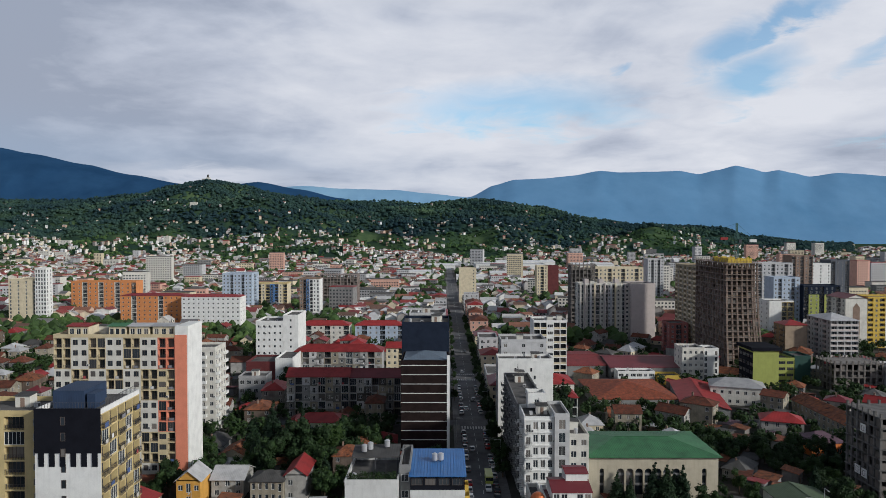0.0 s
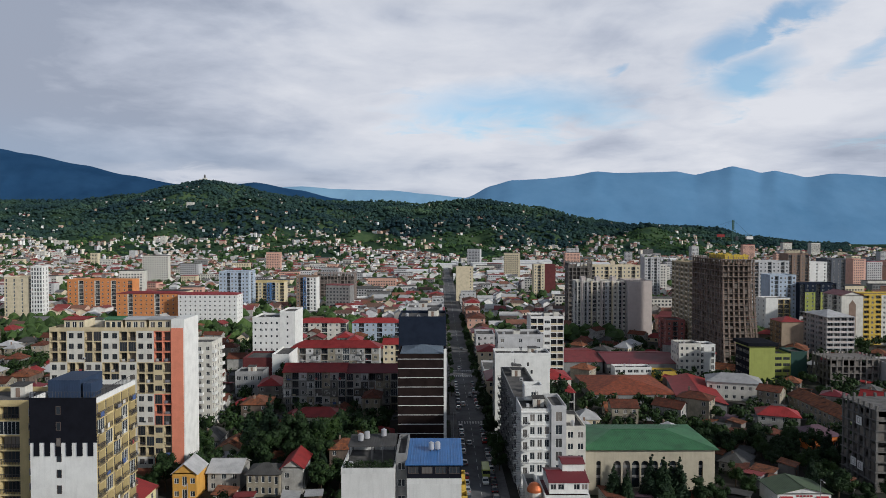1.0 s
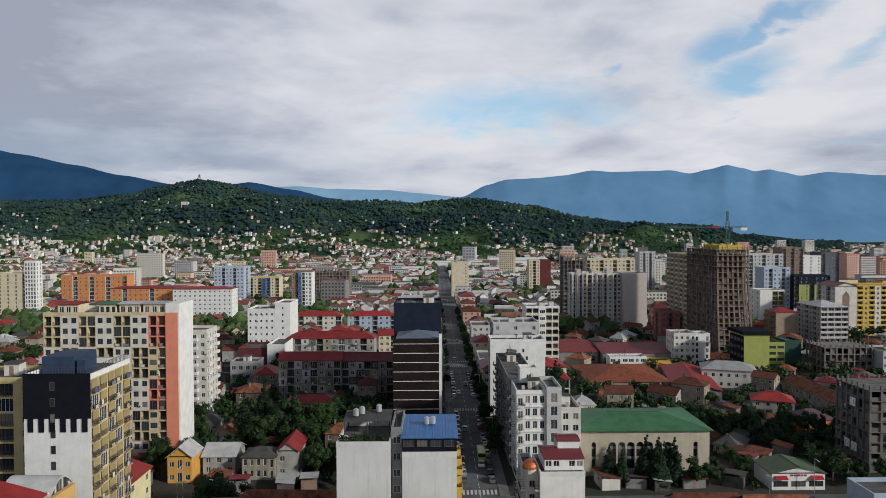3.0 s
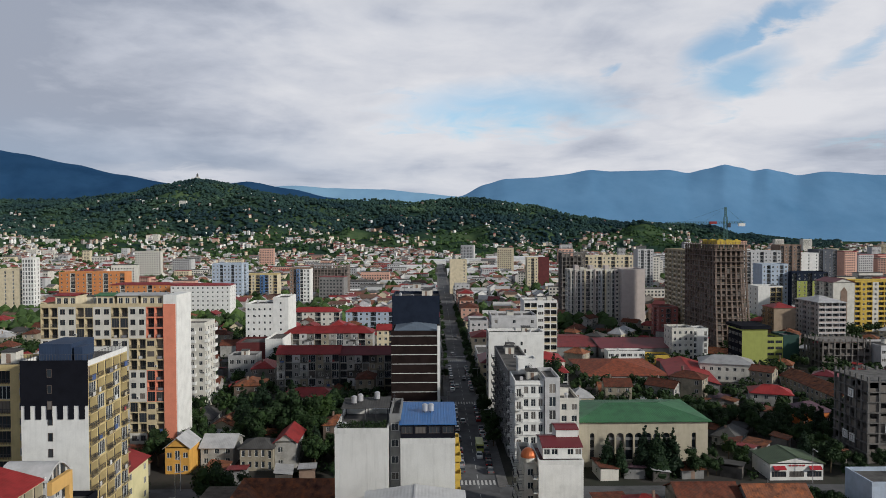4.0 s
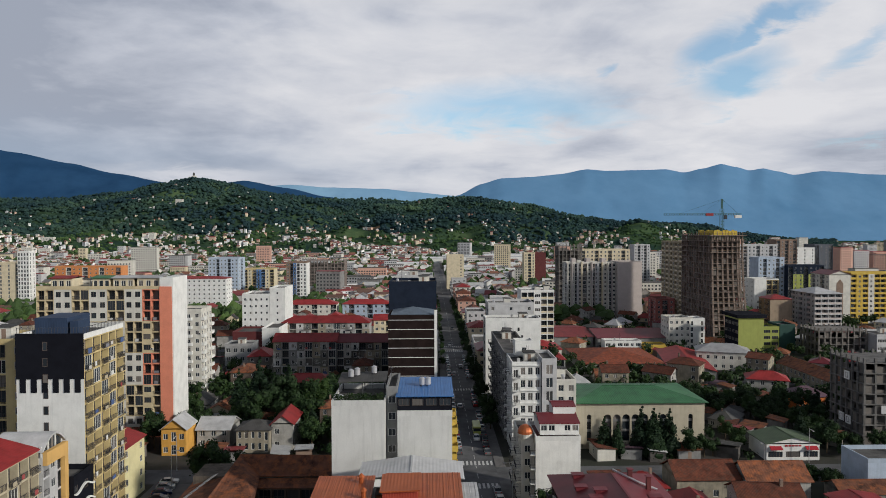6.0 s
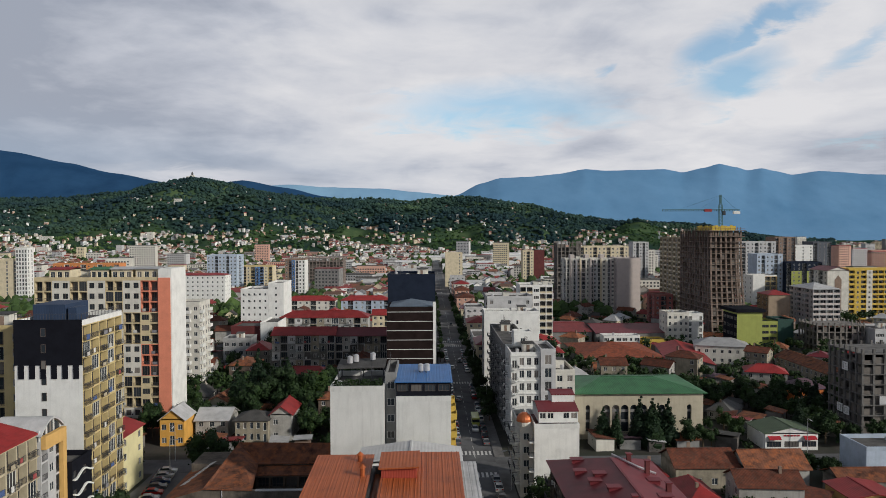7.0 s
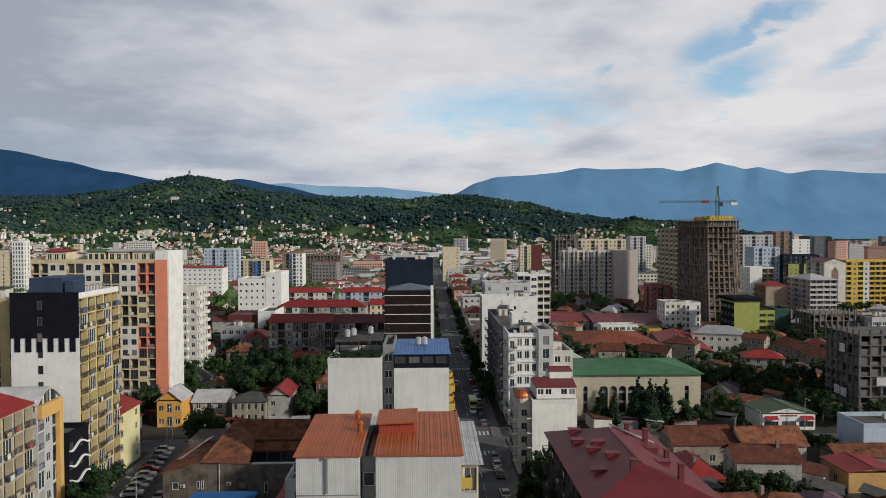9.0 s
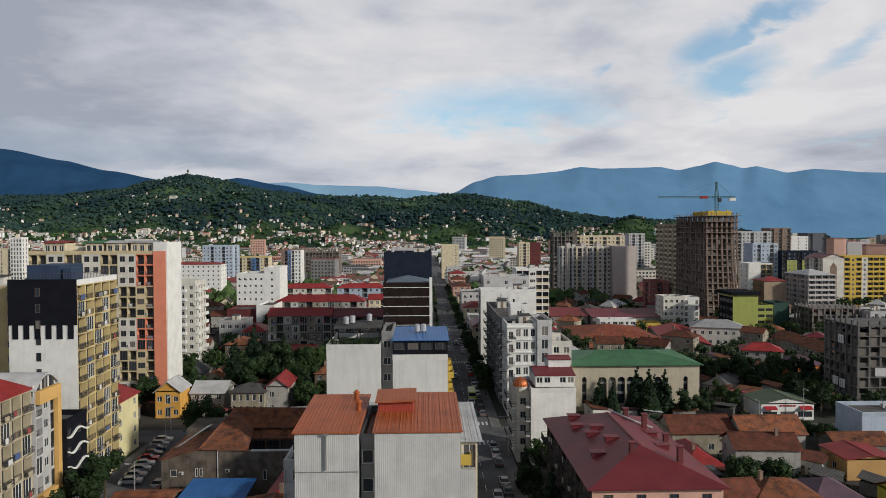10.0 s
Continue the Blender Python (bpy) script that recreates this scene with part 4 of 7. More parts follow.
hero("apartment_block", 44, 60, 330, 345, 31.8, 9, WHITE, {"S": "llWll"}, label="white framed block with pale yellow balconies", bal="solid", balm=CREAM)

# ornate white apartment house, its wing along the street
hero("apartment_house", 30.0, 34, 182.2, 196, 26, 7, LGREY, {"S": "t"}, label="grey projecting bay of the ornate apartment house", win=(1.8, 2), style="white")
ka = hero("apartment_house", 22, 29.9, 183, 196, 25, 7, WHITE, {"S": "bwww", "W": "bwbw"}, label="ornate white apartment house with arched bay", bal="rail", win=(1.25, 2.0), ac=0.2)
for i in range(1, 8):
    p = Shape()
    p.box(-4.1, -6.75, i * 3.4 + 0.1, 3.9, -6.503, i * 3.4 + 0.4)
    part("cornice", p, WHITE, ka)
hero("apartment_house", 34.1, 39.6, 184, 198, 20, 6, OFFW, {"S": "ww"}, label="white lower wing of the ornate apartment house", win=(1.5, 1.7))
hero("apartment_house", 21.5, 30, 196.2, 240, 25, 8, GREY, {"W": "bwbwbwbwbwbw", "S": ""}, label="grey apartment wing with cluttered balconies", bal="rail", ac=0.3)
hero("stair_house", 24, 29, 192, 197, 4.2, 1, WHITE, {"S": "w"}, z0=25.1, label="white roof room with a dark flat roof", category="roof room")
# pale house with maroon mansard and copper dome
hero("corner_house", 22.4, 32, 144, 156, 16.5, 5, WHITE, {"W": "bwb"}, label="white blank gable of a corner house", bal="rail", roof_mat=R_MAR)
hero("penthouse", 23.5, 31.9, 145, 154, 2.6, 1, WHITE, {"S": "ww.ww"}, z0=16.55, roof="gable", ridge="x", rise=1.0, over=0.2, roof_mat=R_MAR, label="glazed white penthouse with a maroon roof", category="penthouse")
hero("penthouse", 27, 31.8, 149, 154, 3.2, 1, WHITE, {}, z0=18.6, roof="gable", ridge="x", rise=0.4, over=0.2, roof_mat=R_MAR, label="white upper penthouse with a maroon roof", category="penthouse")
hero("corner_house", 19.6, 22.3, 146, 160, 15.5, 5, OFFW, {"W": "bwb", "S": "w"}, label="ornate cream corner bay with balconies", bal="rail")
dome = thing("dome", 20.6, 147, 15.5, 0, "shining copper dome on the corner house", "dome")
p = Shape()
prev = None
for k in range(7):
    a = k / 6 * math.pi / 2
    cur = (1.7 * math.cos(a), 1.0 + 1.9 * math.sin(a))
    if prev:
        p.tube(0, 0, prev[1], cur[1], prev[0], max(0.02, cur[0]), 16)
    prev = cur
part("cap", p, COPPER, dome)
p = Shape()
p.tube(0, 0, 0, 1.02, 1.6, 1.6, 16)
part("drum", p, OFFW, dome)

# public building with arches and the green roof
gh = hero("public_hall", 40, 76, 187, 210, 13, 1, mat("cream_stucco", (0.44, 0.395, 0.30), 0.85, 0.1), {"S": ".n.aaaaaaa..n.", "W": "nnnnnn"}, roof="hip", roof_mat=R_GRN, rise=2.0, over=0.9, label="cream public hall with arched bays and a green metal roof", win=(1.9, 5), style="dark")
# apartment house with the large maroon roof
# near-black west front: shade on the street side put into its wall colour
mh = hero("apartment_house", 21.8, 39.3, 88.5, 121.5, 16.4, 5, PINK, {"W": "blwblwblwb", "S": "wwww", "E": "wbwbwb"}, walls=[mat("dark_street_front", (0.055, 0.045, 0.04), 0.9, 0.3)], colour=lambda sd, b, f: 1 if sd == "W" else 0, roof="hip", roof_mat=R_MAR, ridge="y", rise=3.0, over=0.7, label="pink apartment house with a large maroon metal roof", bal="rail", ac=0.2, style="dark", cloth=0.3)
# long old house with the rusty roof round a yard
OLDW = mat("old_blockwork", (0.125, 0.105, 0.085), 0.95, 0.35, scale=0.5, streak=0.6)
def old_yard_house():
    """A hipped wing behind a tall blockwork front, a second wing across the back of the yard."""
    claim(-50, -20, 128, 151)
    t = thing("old_house", 0, 0, 0, 0, "old blockwork house with rusty patched roofs round a yard", "house")
    front = [(-49.5, 0), (-20, 0), (-20, 8.8), (-33.5, 9.0), (-42.5, 9.3), (-49.5, 7.4)]
    s = Shape()
    s.poly([(x, 128.0, z) for x, z in front])
    s.poly([(x, 128.5, z) for x, z in front[::-1]])
    for (xa, za), (xb, zb) in zip(front, front[1:] + front[:1]):
        s.poly([(xa, 128.0, za), (xa, 128.5, za), (xb, 128.5, zb), (xb, 128.0, zb)])
    part("front_wall", s, OLDW, t)
    for x0, x1, y0, y1, z, nm in ((-49.5, -49.1, 128.5, 148, 7.3, "side_wall"), (-36.4, -36, 128.5, 142, 8.6, "yard_side_wall"), (-49.5, -20.2, 142, 150, 9.3, "back_wing")):
        s = Shape()
        s.box(x0, y0, 0, x1, y1, z)
        part(nm, s, OLDW, t)
    peak = (-40.7, 146, 12.6)
    for nm, pts in (("front_slope", [(-42.5, 127.7, 9.45), (-33.3, 127.7, 9.15), (-35.6, 142, 9.6), peak]),
                    ("west_slope", [(-50.0, 127.7, 7.4), (-42.5, 127.7, 9.45), peak, (-42, 150.4, 9.4), (-50.3, 150.4, 7.4)]),
                    ("back_slope", [(-35.6, 142, 9.6), (-35.6, 141.4, 9.5), (-19.8, 141.4, 9.5), (-19.8, 146, 12.3), peak]),
                    ("rear_slope", [peak, (-19.8, 146, 12.3), (-19.8, 150.6, 9.4), (-42, 150.6, 9.4)])):
        s = Shape()
        s.slab(pts, 0.18)
        part(nm, s, R_BRO, t)
    for k in range(5):
        s = Shape()
        f0, f1 = 0.16 + k * 0.13, 0.28 + k * 0.13
        a0, a1 = Vector((-49.4, 130.5 + 0.5 * k, 7.72)), Vector((-43.2, 141.0, 11.05))
        p, q = a0.lerp(a1, f0), a0.lerp(a1, f1)
        e = Vector((1.1, -0.25, 0.42))
        s.slab([tuple(p + Vector((0, 0, 0.16))), tuple(p + e + Vector((0, 0, 0.16))), tuple(q + e + Vector((0, 0, 0.16))), tuple(q + Vector((0, 0, 0.16)))], 0.05)
        part("patch_sheet", s, R_SIL, t, "faded grey sheet laid over the rusty roof")
    for x, z, w, h in ((-47.8, 4.2, 1.2, 1.3), (-43.2, 4.2, 0.5, 1.6), (-42.4, 4.2, 0.5, 1.6), (-35.4, 4.4, 1.2, 1.0), (-30.6, 3.4, 0.7, 1.9), (-27.0, 3.4, 1.1, 1.8)):
        o = part("window", window_mesh(w, h, "dark" if z > 4.3 else "white"), None, t)
        o.matrix_basis = pose(x, 127.94, z)
    for x, z in ((-46.2, 4.6), (-37.6, 5.0)):
        o = part("ac_unit", ac_mesh(), None, t)
        o.matrix_basis = pose(x, 127.99, z)
    s = Shape()
    s.tube(-39.0, 127.85, 0, 9.0, 0.09, 0.09, 8)
    part("drain_pipe", s, LGREY, t)
    s = Shape()
    s.box(-20.3, 127.8, 8.85, -32.8, 128.7, 9.0)
    part("wall_coping", s, LGREY, t)


old_yard_house()
hero("gallery", -35.4, -21, 138.4, 141.3, 8.2, 3, OLD4, {"S": "lllll"}, roof="shed", roof_mat=R_BRO, rise=0.8, over=0.3, label="dark wooden gallery along the yard of the old house", style="dark", category="gallery")
hero("shed", -42, -31.4, 113, 124.2, 4.4, 1, OLDW, {"S": ""}, roof="shed", roof_mat=R_BLU, rise=0.6, label="low shed under a bright blue sheet roof")
hero("shed", -53, -43.4, 112, 123, 3.8, 1, OLD4, {"S": "w."}, roof="gable", roof_mat=R_BRO, rise=1.6, label="low brown shed with a rusty roof")

# yard houses behind it
hero("orange_house", -72.5, -66, 184, 192, 7.4, 2, mat("orange_stucco", (0.62, 0.33, 0.07), 0.85, 0.1), {"S": "wtw"}, roof="gable", ridge="y", rise=2.6, roof_mat=R_SIL, label="orange two-storey house with white trim", style="white")
hero("house", -65, -56, 190, 200, 5.5, 2, OLD3, {"S": "www"}, roof="gable", roof_mat=R_SIL, label="white house with a pale metal roof")
hero("house", -53, -44, 186, 194, 6.5, 2, OLD1, {"S": "wwwwt"}, roof="hip", roof_mat=R_GRY, label="cream house with grey slate roof", rise=1.6, win=(0.9, 1.8))
hero("house", -43.9, -38, 188, 200, 7.5, 2, OLD3, {"S": "w.", "E": "www"}, roof="gable", roof_mat=R_RED, ridge="y", label="white house with a bright red roof")
hero("house", -53, -35, 240, 250, 7.6, 2, mat("pale_green_stucco", (0.50, 0.52, 0.36), 0.85, 0.1), {"S": "wwwwwww"}, roof="hip", roof_mat=R_RED, rise=2, label="pale green house with a long red roof")
hero("old_block", -89, -77, 296, 306, 12, 3, mat("mid_grey_plaster", (0.33, 0.33, 0.325), 0.9, 0.15), {"S": "wwww"}, label="grey three-storey block with large windows", win=(1.8, 1.8))
# long blocks with red roofs
hero("apartment_row", -63, -38, 274, 286, 16.5, 5, GREY, {"S": "blwblwbl"}, roof="gable", roof_mat=R_RED, rise=2.4, label="grey weathered apartment row with a red metal roof", walls=[LGREY, OLD1, OLD2, OLD3], colour=lambda sd, b, f: (b * 7 + f * 3 + (b * f) % 4) % 5, cloth=0.4, glazed=0.5, ac=0.3)
hero("apartment_row", -37.9, -17, 275, 287, 16, 5, DCONC, {"S": "lwblwbl"}, roof="gable", roof_mat=R_MAR, rise=2.4, label="weathered apartment row with a dull maroon roof", walls=[LGREY, OLD1, OLD2, OLD3], colour=lambda sd, b, f: (b * 7 + f * 3 + (b * f) % 4) % 5, cloth=0.4, glazed=0.5, ac=0.3)
hero("apartment_row", -73, -30, 335, 347, 16, 5, mat("mid_grey_plaster", (0.33, 0.33, 0.325), 0.9, 0.15), {"S": "wlwblwwlwblw"}, roof="hip", roof_mat=R_RED, rise=2.6, label="grey apartment row with a long red roof", walls=[LGREY, OLD1, OLD2, OLD3], colour=lambda sd, b, f: (b * 7 + f * 3 + (b * f) % 4) % 5, cloth=0.4, glazed=0.5)
hero("apartment_row", -29, -14, 348, 358, 15.5, 5, CREAM, {"S": "wwlww"}, roof="gable", roof_mat=R_RED, rise=2.2, label="cream apartment row with a red roof")
hero("apartment_row", -95, -62, 450, 462, 13, 4, OFFW, {"S": "wlwwlwwl"}, roof="hip", roof_mat=R_RED, rise=2.4, sep=False, label="pale apartment row with a red roof")
hero("apartment_row", -58, -26, 450, 462, 13, 4, BGREY, {"S": "wlwwlwwl"}, roof="hip", roof_mat=R_RED, rise=2.4, sep=False, label="bluish apartment row with a red roof")
hero("apartment_house", -93.5, -84.3, 252, 264, 32, 10, OFFW, {"S": "wbw", "E": "bwwb"}, label="white apartment house with balconies behind the tower", bal="solid", balm=WHITE, ac=0.2)
# hotel and dark hall
hero("hotel", -97, -83, 353, 372, 28.5, 8, WHITE, {"S": "wwwww"}, label="white hotel with small windows", win=(1.0, 1.2), ac=0.3)
hero("hotel", -82.9, -75, 353, 373, 31.6, 9, WHITE, {"S": ".w."}, label="white taller end of the hotel", win=(1.0, 1.2))
hero("hall", -92, -78, 318, 336, 14, 3, MARW, {"S": "....."}, label="dark maroon clad hall")
hero("hall", -77.9, -70, 316, 338, 16, 3, WHITE, {"S": ""}, label="white blank end of the hall")

# ---- buildings farther off ----
def frame_tower(name, x0, x1, y0, y1, h, floors, nx, ny, m, label, infill=0.35, seed=1, top=True, heights=(0.35, 0.35, 0.7)):
    """A bare concrete frame: slabs, columns and patches of brick infill."""
    claim(x0, x1, y0, y1)
    rnd = random.Random(seed)
    w, d = x1 - x0, y1 - y0
    t = thing(name, (x0 + x1) / 2, (y0 + y1) / 2, 0, 0, label, "building")
    fh = h / floors
    for f in range(floors + 1):
        s = Shape()
        s.box(-w / 2 - 0.3, -d / 2 - 0.3, f * fh - 0.28, w / 2 + 0.3, d / 2 + 0.3, f * fh)
        part("slab", s, m, t)
    cols = [(-w / 2 + 0.3 + (w - 0.6) * i / nx, v) for i in range(nx + 1) for v in (-d / 2 + 0.2, d / 2 - 0.2)] + [(u, -d / 2 + 0.2 + (d - 0.4) * i / ny) for i in range(1, ny) for u in (-w / 2 + 0.2, w / 2 - 0.2)]
    for u, v in cols:
        s = Shape()
        s.box(u - 0.3, v - 0.3, 0, u + 0.3, v + 0.3, h + (1.2 if top else 0))
        part("column", s, m, t)
    s = Shape()
    s.box(-w / 2 + 2.2, -d / 2 + 2.2, 0, w / 2 - 2.2, d / 2 - 2.2, h - fh)
    part("core", s, DCONC, t)
    s = Shape()
    for f in range(floors):
        for i in range(nx):
            if rnd.random() < infill:
                a = -w / 2 + 0.3 + (w - 0.6) * i / nx
                s.box(a + 0.3, -d / 2 + 0.3, f * fh, a + (w - 0.6) / nx - 0.3, -d / 2 + 0.5, f * fh + fh * rnd.choice(heights))
        for i in range(ny):
            if rnd.random() < infill:
                a = -d / 2 + 0.3 + (d - 0.6) * i / ny
                s.box(-w / 2 + 0.3, a + 0.3, f * fh, -w / 2 + 0.5, a + (d - 0.6) / ny - 0.3, f * fh + fh * rnd.choice(heights))
    if s.f:
        tagged(part("brick_infill", s, mat("grey_block_infill", (0.15, 0.135, 0.12), 0.95, 0.2), t), kind="stuff")
    return t


def leaning_post(s, a, b, r):
    """A square post from a to b."""
    low = [(a[0] + u, a[1] + v, a[2]) for u, v in ((-r, -r), (r, -r), (r, r), (-r, r))]
    high = [(b[0] + u, b[1] + v, b[2]) for u, v in ((-r, -r), (r, -r), (r, r), (-r, r))]
    for i in range(4):
        j = (i + 1) % 4
        s.poly([low[i], low[j], high[j], high[i]])


def flared_tower(x0, x1, y0, y1, h, floors, nx, ny, m, label):
    """An unfinished frame whose columns sweep outwards towards the ground, under three wider top decks."""
    claim(x0 - 3, x1 + 5, y0 - 5, y1)
    rnd = random.Random(1)
    w, d, fh = x1 - x0, y1 - y0, h / floors
    t = thing("unfinished_tower", (x0 + x1) / 2, (y0 + y1) / 2, 0, 0, label, "building")

    def sweep(f):
        return 3.2 * (1 - f / floors) ** 2.2

    def spot(a, b, f):
        e = sweep(f)
        return (-w / 2 + 0.4 + (w - 0.8 + e) * a, -d / 2 + 0.4 - e + (d - 0.8 + e) * b, f * fh)

    for f in range(floors + 1):
        e, o = sweep(f), 1.3 if f > floors - 4 else 0.35
        s = Shape()
        s.box(-w / 2 - o, -d / 2 - o - e, f * fh - 0.32, w / 2 + o + e, d / 2 + o, f * fh)
        part("slab", s, m, t)
        if f:
            s = Shape()
            s.box(-w / 2 - o + 0.02, -d / 2 - o - e + 0.02, f * fh + 0.9, w / 2 + o + e - 0.02, -d / 2 - o - e + 0.1, f * fh + 1.0)
            s.box(-w / 2 - o + 0.02, -d / 2 - o - e + 0.1, f * fh + 0.9, -w / 2 - o + 0.1, d / 2 + o, f * fh + 1.0)
            part("guard_rail", s, mat("timber_guard", (0.22, 0.15, 0.09), 0.9, 0.2, streak=0), t)
    edge = [(i / nx, 0) for i in range(nx + 1)] + [(i / nx, 1) for i in range(nx + 1)] + [(a, j / ny) for j in range(1, ny) for a in (0, 1)]
    for a, b in edge:
        s = Shape()
        for f in range(floors):
            leaning_post(s, spot(a, b, f), spot(a, b, f + 1), 0.42)
        top = spot(a, b, floors)
        leaning_post(s, top, (top[0], top[1], top[2] + rnd.uniform(0.6, 2.2)), 0.12)
        part("column", s, m, t)
    s = Shape()
    s.box(-w / 2 + 2.4, -d / 2 + 2.6, 0, w / 2 - 2.2, d / 2 - 2.2, h - fh)
    part("core", s, DCONC, t)
    s = Shape()
    for f in range(floors - 2):
        for j in range(ny):
            if rnd.random() < 0.55:
                p, q = spot(0, j / ny, f), spot(0, (j + 1) / ny, f)
                s.box(p[0] - 0.1, p[1] + 0.42, p[2], p[0] + 0.12, q[1] - 0.42, p[2] + fh * rnd.choice((0.35, 0.5, 0.75)))
        for i in range(nx):
            if rnd.random() < 0.4:
                p, q = spot(i / nx, 0, f), spot((i + 1) / nx, 0, f)
                s.box(p[0] + 0.42, p[1] - 0.1, p[2], q[0] - 0.42, p[1] + 0.12, p[2] + fh * rnd.choice((0.3, 0.4, 0.7)))
    tagged(part("brick_infill", s, mat("grey_block_infill", (0.15, 0.135, 0.12), 0.95, 0.2), t), kind="stuff")
    return t


ct = flared_tower(151.5, 168.5, 365, 409, 58, 19, 6, 12, mat("warm_concrete", (0.225, 0.175, 0.145), 0.95, 0.3), "unfinished brown concrete tower frame with yellow formwork on top")
FORM = mat("yellow_formwork", (0.50, 0.36, 0.05), 0.7, 0.25, streak=0)
for i in range(8):
    for yv in (-19.5, 2.0):
        s = Shape()
        s.box(-6.4 + i * 1.62, yv, 58.003, -4.95 + i * 1.62, yv + 0.3, 60.5 + 0.35 * math.sin(i * 2.3))
        part("formwork", s, FORM, ct)
for i in range(12):
    s = Shape()
    s.box(-6.4, -19.0 + i * 1.75, 58.003, -6.1, -17.4 + i * 1.75, 60.4 + 0.3 * math.sin(i * 1.7))
    part("formwork", s, FORM, ct)
hero("apartment_tower", 151.8, 167, 410, 446, 54, 18, mat("tan_plaster", (0.36, 0.30, 0.20), 0.85, 0.12), {"W": "lwlwlwlwl", "S": "w"}, sep=False, label="yellow apartment tower beside the unfinished one", balm=CREAM, bal="solid")
# crane
cr = thing("tower_crane", 180, 419, 0, 0, "dark green tower crane with a long jib", "crane")
CRM = mat("crane_green", (0.05, 0.12, 0.10), 0.6, 0.1, streak=0)
def lattice(s, ax, a0, a1, c, r, step):
    """A square lattice beam along x or z."""
    for u in (-r, r):
        for v in (-r, r):
            if ax == "z":
                s.box(c[0] + u - 0.12, c[1] + v - 0.12, a0, c[0] + u + 0.12, c[1] + v + 0.12, a1)
            else:
                s.box(a0, c[1] + u - 0.1, c[2] + v - 0.1, a1, c[1] + u + 0.1, c[2] + v + 0.1)
    k = a0
    while k < a1:
        if ax == "z":
            s.box(c[0] - r, c[1] - r - 0.08, k, c[0] + r, c[1] - r + 0.08, k + 0.18)
            s.poly([(c[0] - r, c[1] - r, k), (c[0] - r + 0.25, c[1] - r, k), (c[0] + r, c[1] - r, k + step), (c[0] + r - 0.25, c[1] - r, k + step)])
        else:
            s.box(k, c[1] - r, c[2] - r, k + 0.18, c[1] + r, c[2] + r)
        k += step
s = Shape(); lattice(s, "z", 0, 74, (0, 0, 0), 0.9, 2.0); part("mast", s, CRM, cr)
s = Shape(); lattice(s, "x", -36, 12, (0, 0, 70.5), 0.45, 1.6); part("jib", s, CRM, cr)
s = Shape(); s.box(8, -0.8, 68.2, 12, 0.8, 70.0); part("counterweight", s, WHITE, cr)
s = Shape(); s.box(-10, -0.7, 69.6, -5.5, 0.7, 71.2); part("jib_sign", s, R_RED, cr, "red board on the jib")
s = Shape(); lattice(s, "z", 74, 80, (0, 0, 0), 0.4, 1.2); part("crane_head", s, CRM, cr)
s = Shape()
for u in (-26, -13, 10):
    a, b = Vector((0, 0, 79.8)), Vector((u, 0, 71.0))
    n = Vector((0, 0.06, 0))
    k = Vector((0.03, 0, 0.06))
    for p, q in ((n, k), (k, -n), (-n, -k), (-k, n)):
        s.poly([a + p, a + q, b + q, b + p])
part("tie_bar", s, CRM, cr)
s = Shape(); s.box(0.9, -1.6, 67.5, 2.6, -0.2, 70.0); part("cab", s, GLASS, cr)

# grey residential towers
rt = hero("apartment_tower", 94, 128, 470, 486, 39, 13, OFFW, {"S": "lwlWlwlWlwlW", "W": "lwl"}, walls=[PGREY, LGREY], colour=lambda sd, b, f: (0, 0, 2, 1, 1, 0, 1, 2, 0, 0, 2, 0)[b % 12], label="grey residential tower with bay windows", sep=False, bal="rail", glazed=0.6)
for i, u in enumerate((-16.2, -13.2, -9.6, -6.6, -2.6, 0.4, 4.6, 7.6, 11.6, 14.6)):
    p = Shape()
    p.box(u - 0.45, -9.0 - 0.5 * (i % 3), 2.5, u + 0.45, -8.003, 38.2 + 0.8 * (i % 2))
    part("bay_pier", p, (OFFW, PGREY, LGREY, CREAM)[i % 4], rt)
for u in (-11.4, -1.1, 9.6):
    p = Shape()
    p.box(u - 1.2, -4, 38.1, u + 1.6, 3, 41.5)
    part("roof_room", p, PGREY, rt)
hero("apartment_tower", 128.2, 144.5, 464, 486, 39.5, 13, PGREY, {"S": "", "W": "wbw"}, sep=False, label="pinkish grey blank gable of a residential tower")
frame_tower("unfinished_block", 98, 116, 520, 535, 49, 15, 6, 4, CONC, "unfinished dark concrete tower", 0.5, 4)
hero("apartment_tower", 117, 160, 545, 560, 46, 15, CREAM, {"S": "wlwwlwwlwwlw"}, sep=False, label="cream residential slab behind the grey towers")
hero("apartment_tower", 138, 149.5, 415, 430, 19, 6, mat("brick_red_plaster", (0.34, 0.13, 0.11), 0.85, 0.15), {"S": "wlw", "W": "wlw"}, sep=False, label="brick red apartment block")
# market halls with low red roofs
hero("market_hall", 65, 100, 287, 326, 4.2, 1, GREY, {"S": "W.W.W.W."}, roof="hip", roof_mat=mat("market_terracotta_roof", (0.26, 0.066, 0.030), 0.8, 0.3, scale=0.5, ribs=0.4, streak=0, rust=(0.12, 0.045, 0.03)), rise=3.6, label="low market hall under a wide terracotta roof", sep=False)
hero("market_hall", 48, 84, 350, 392, 6, 1, GREY, {"S": ".w.w."}, roof="gable", roof_mat=R_RED, rise=2, label="low hall with a red metal roof", sep=False)
hero("market_hall", 85, 122, 345, 380, 6, 1, GREY, {"S": "WWWW"}, roof="gable", roof_mat=R_MAR, rise=2.5, label="low hall with a maroon metal roof", sep=False)
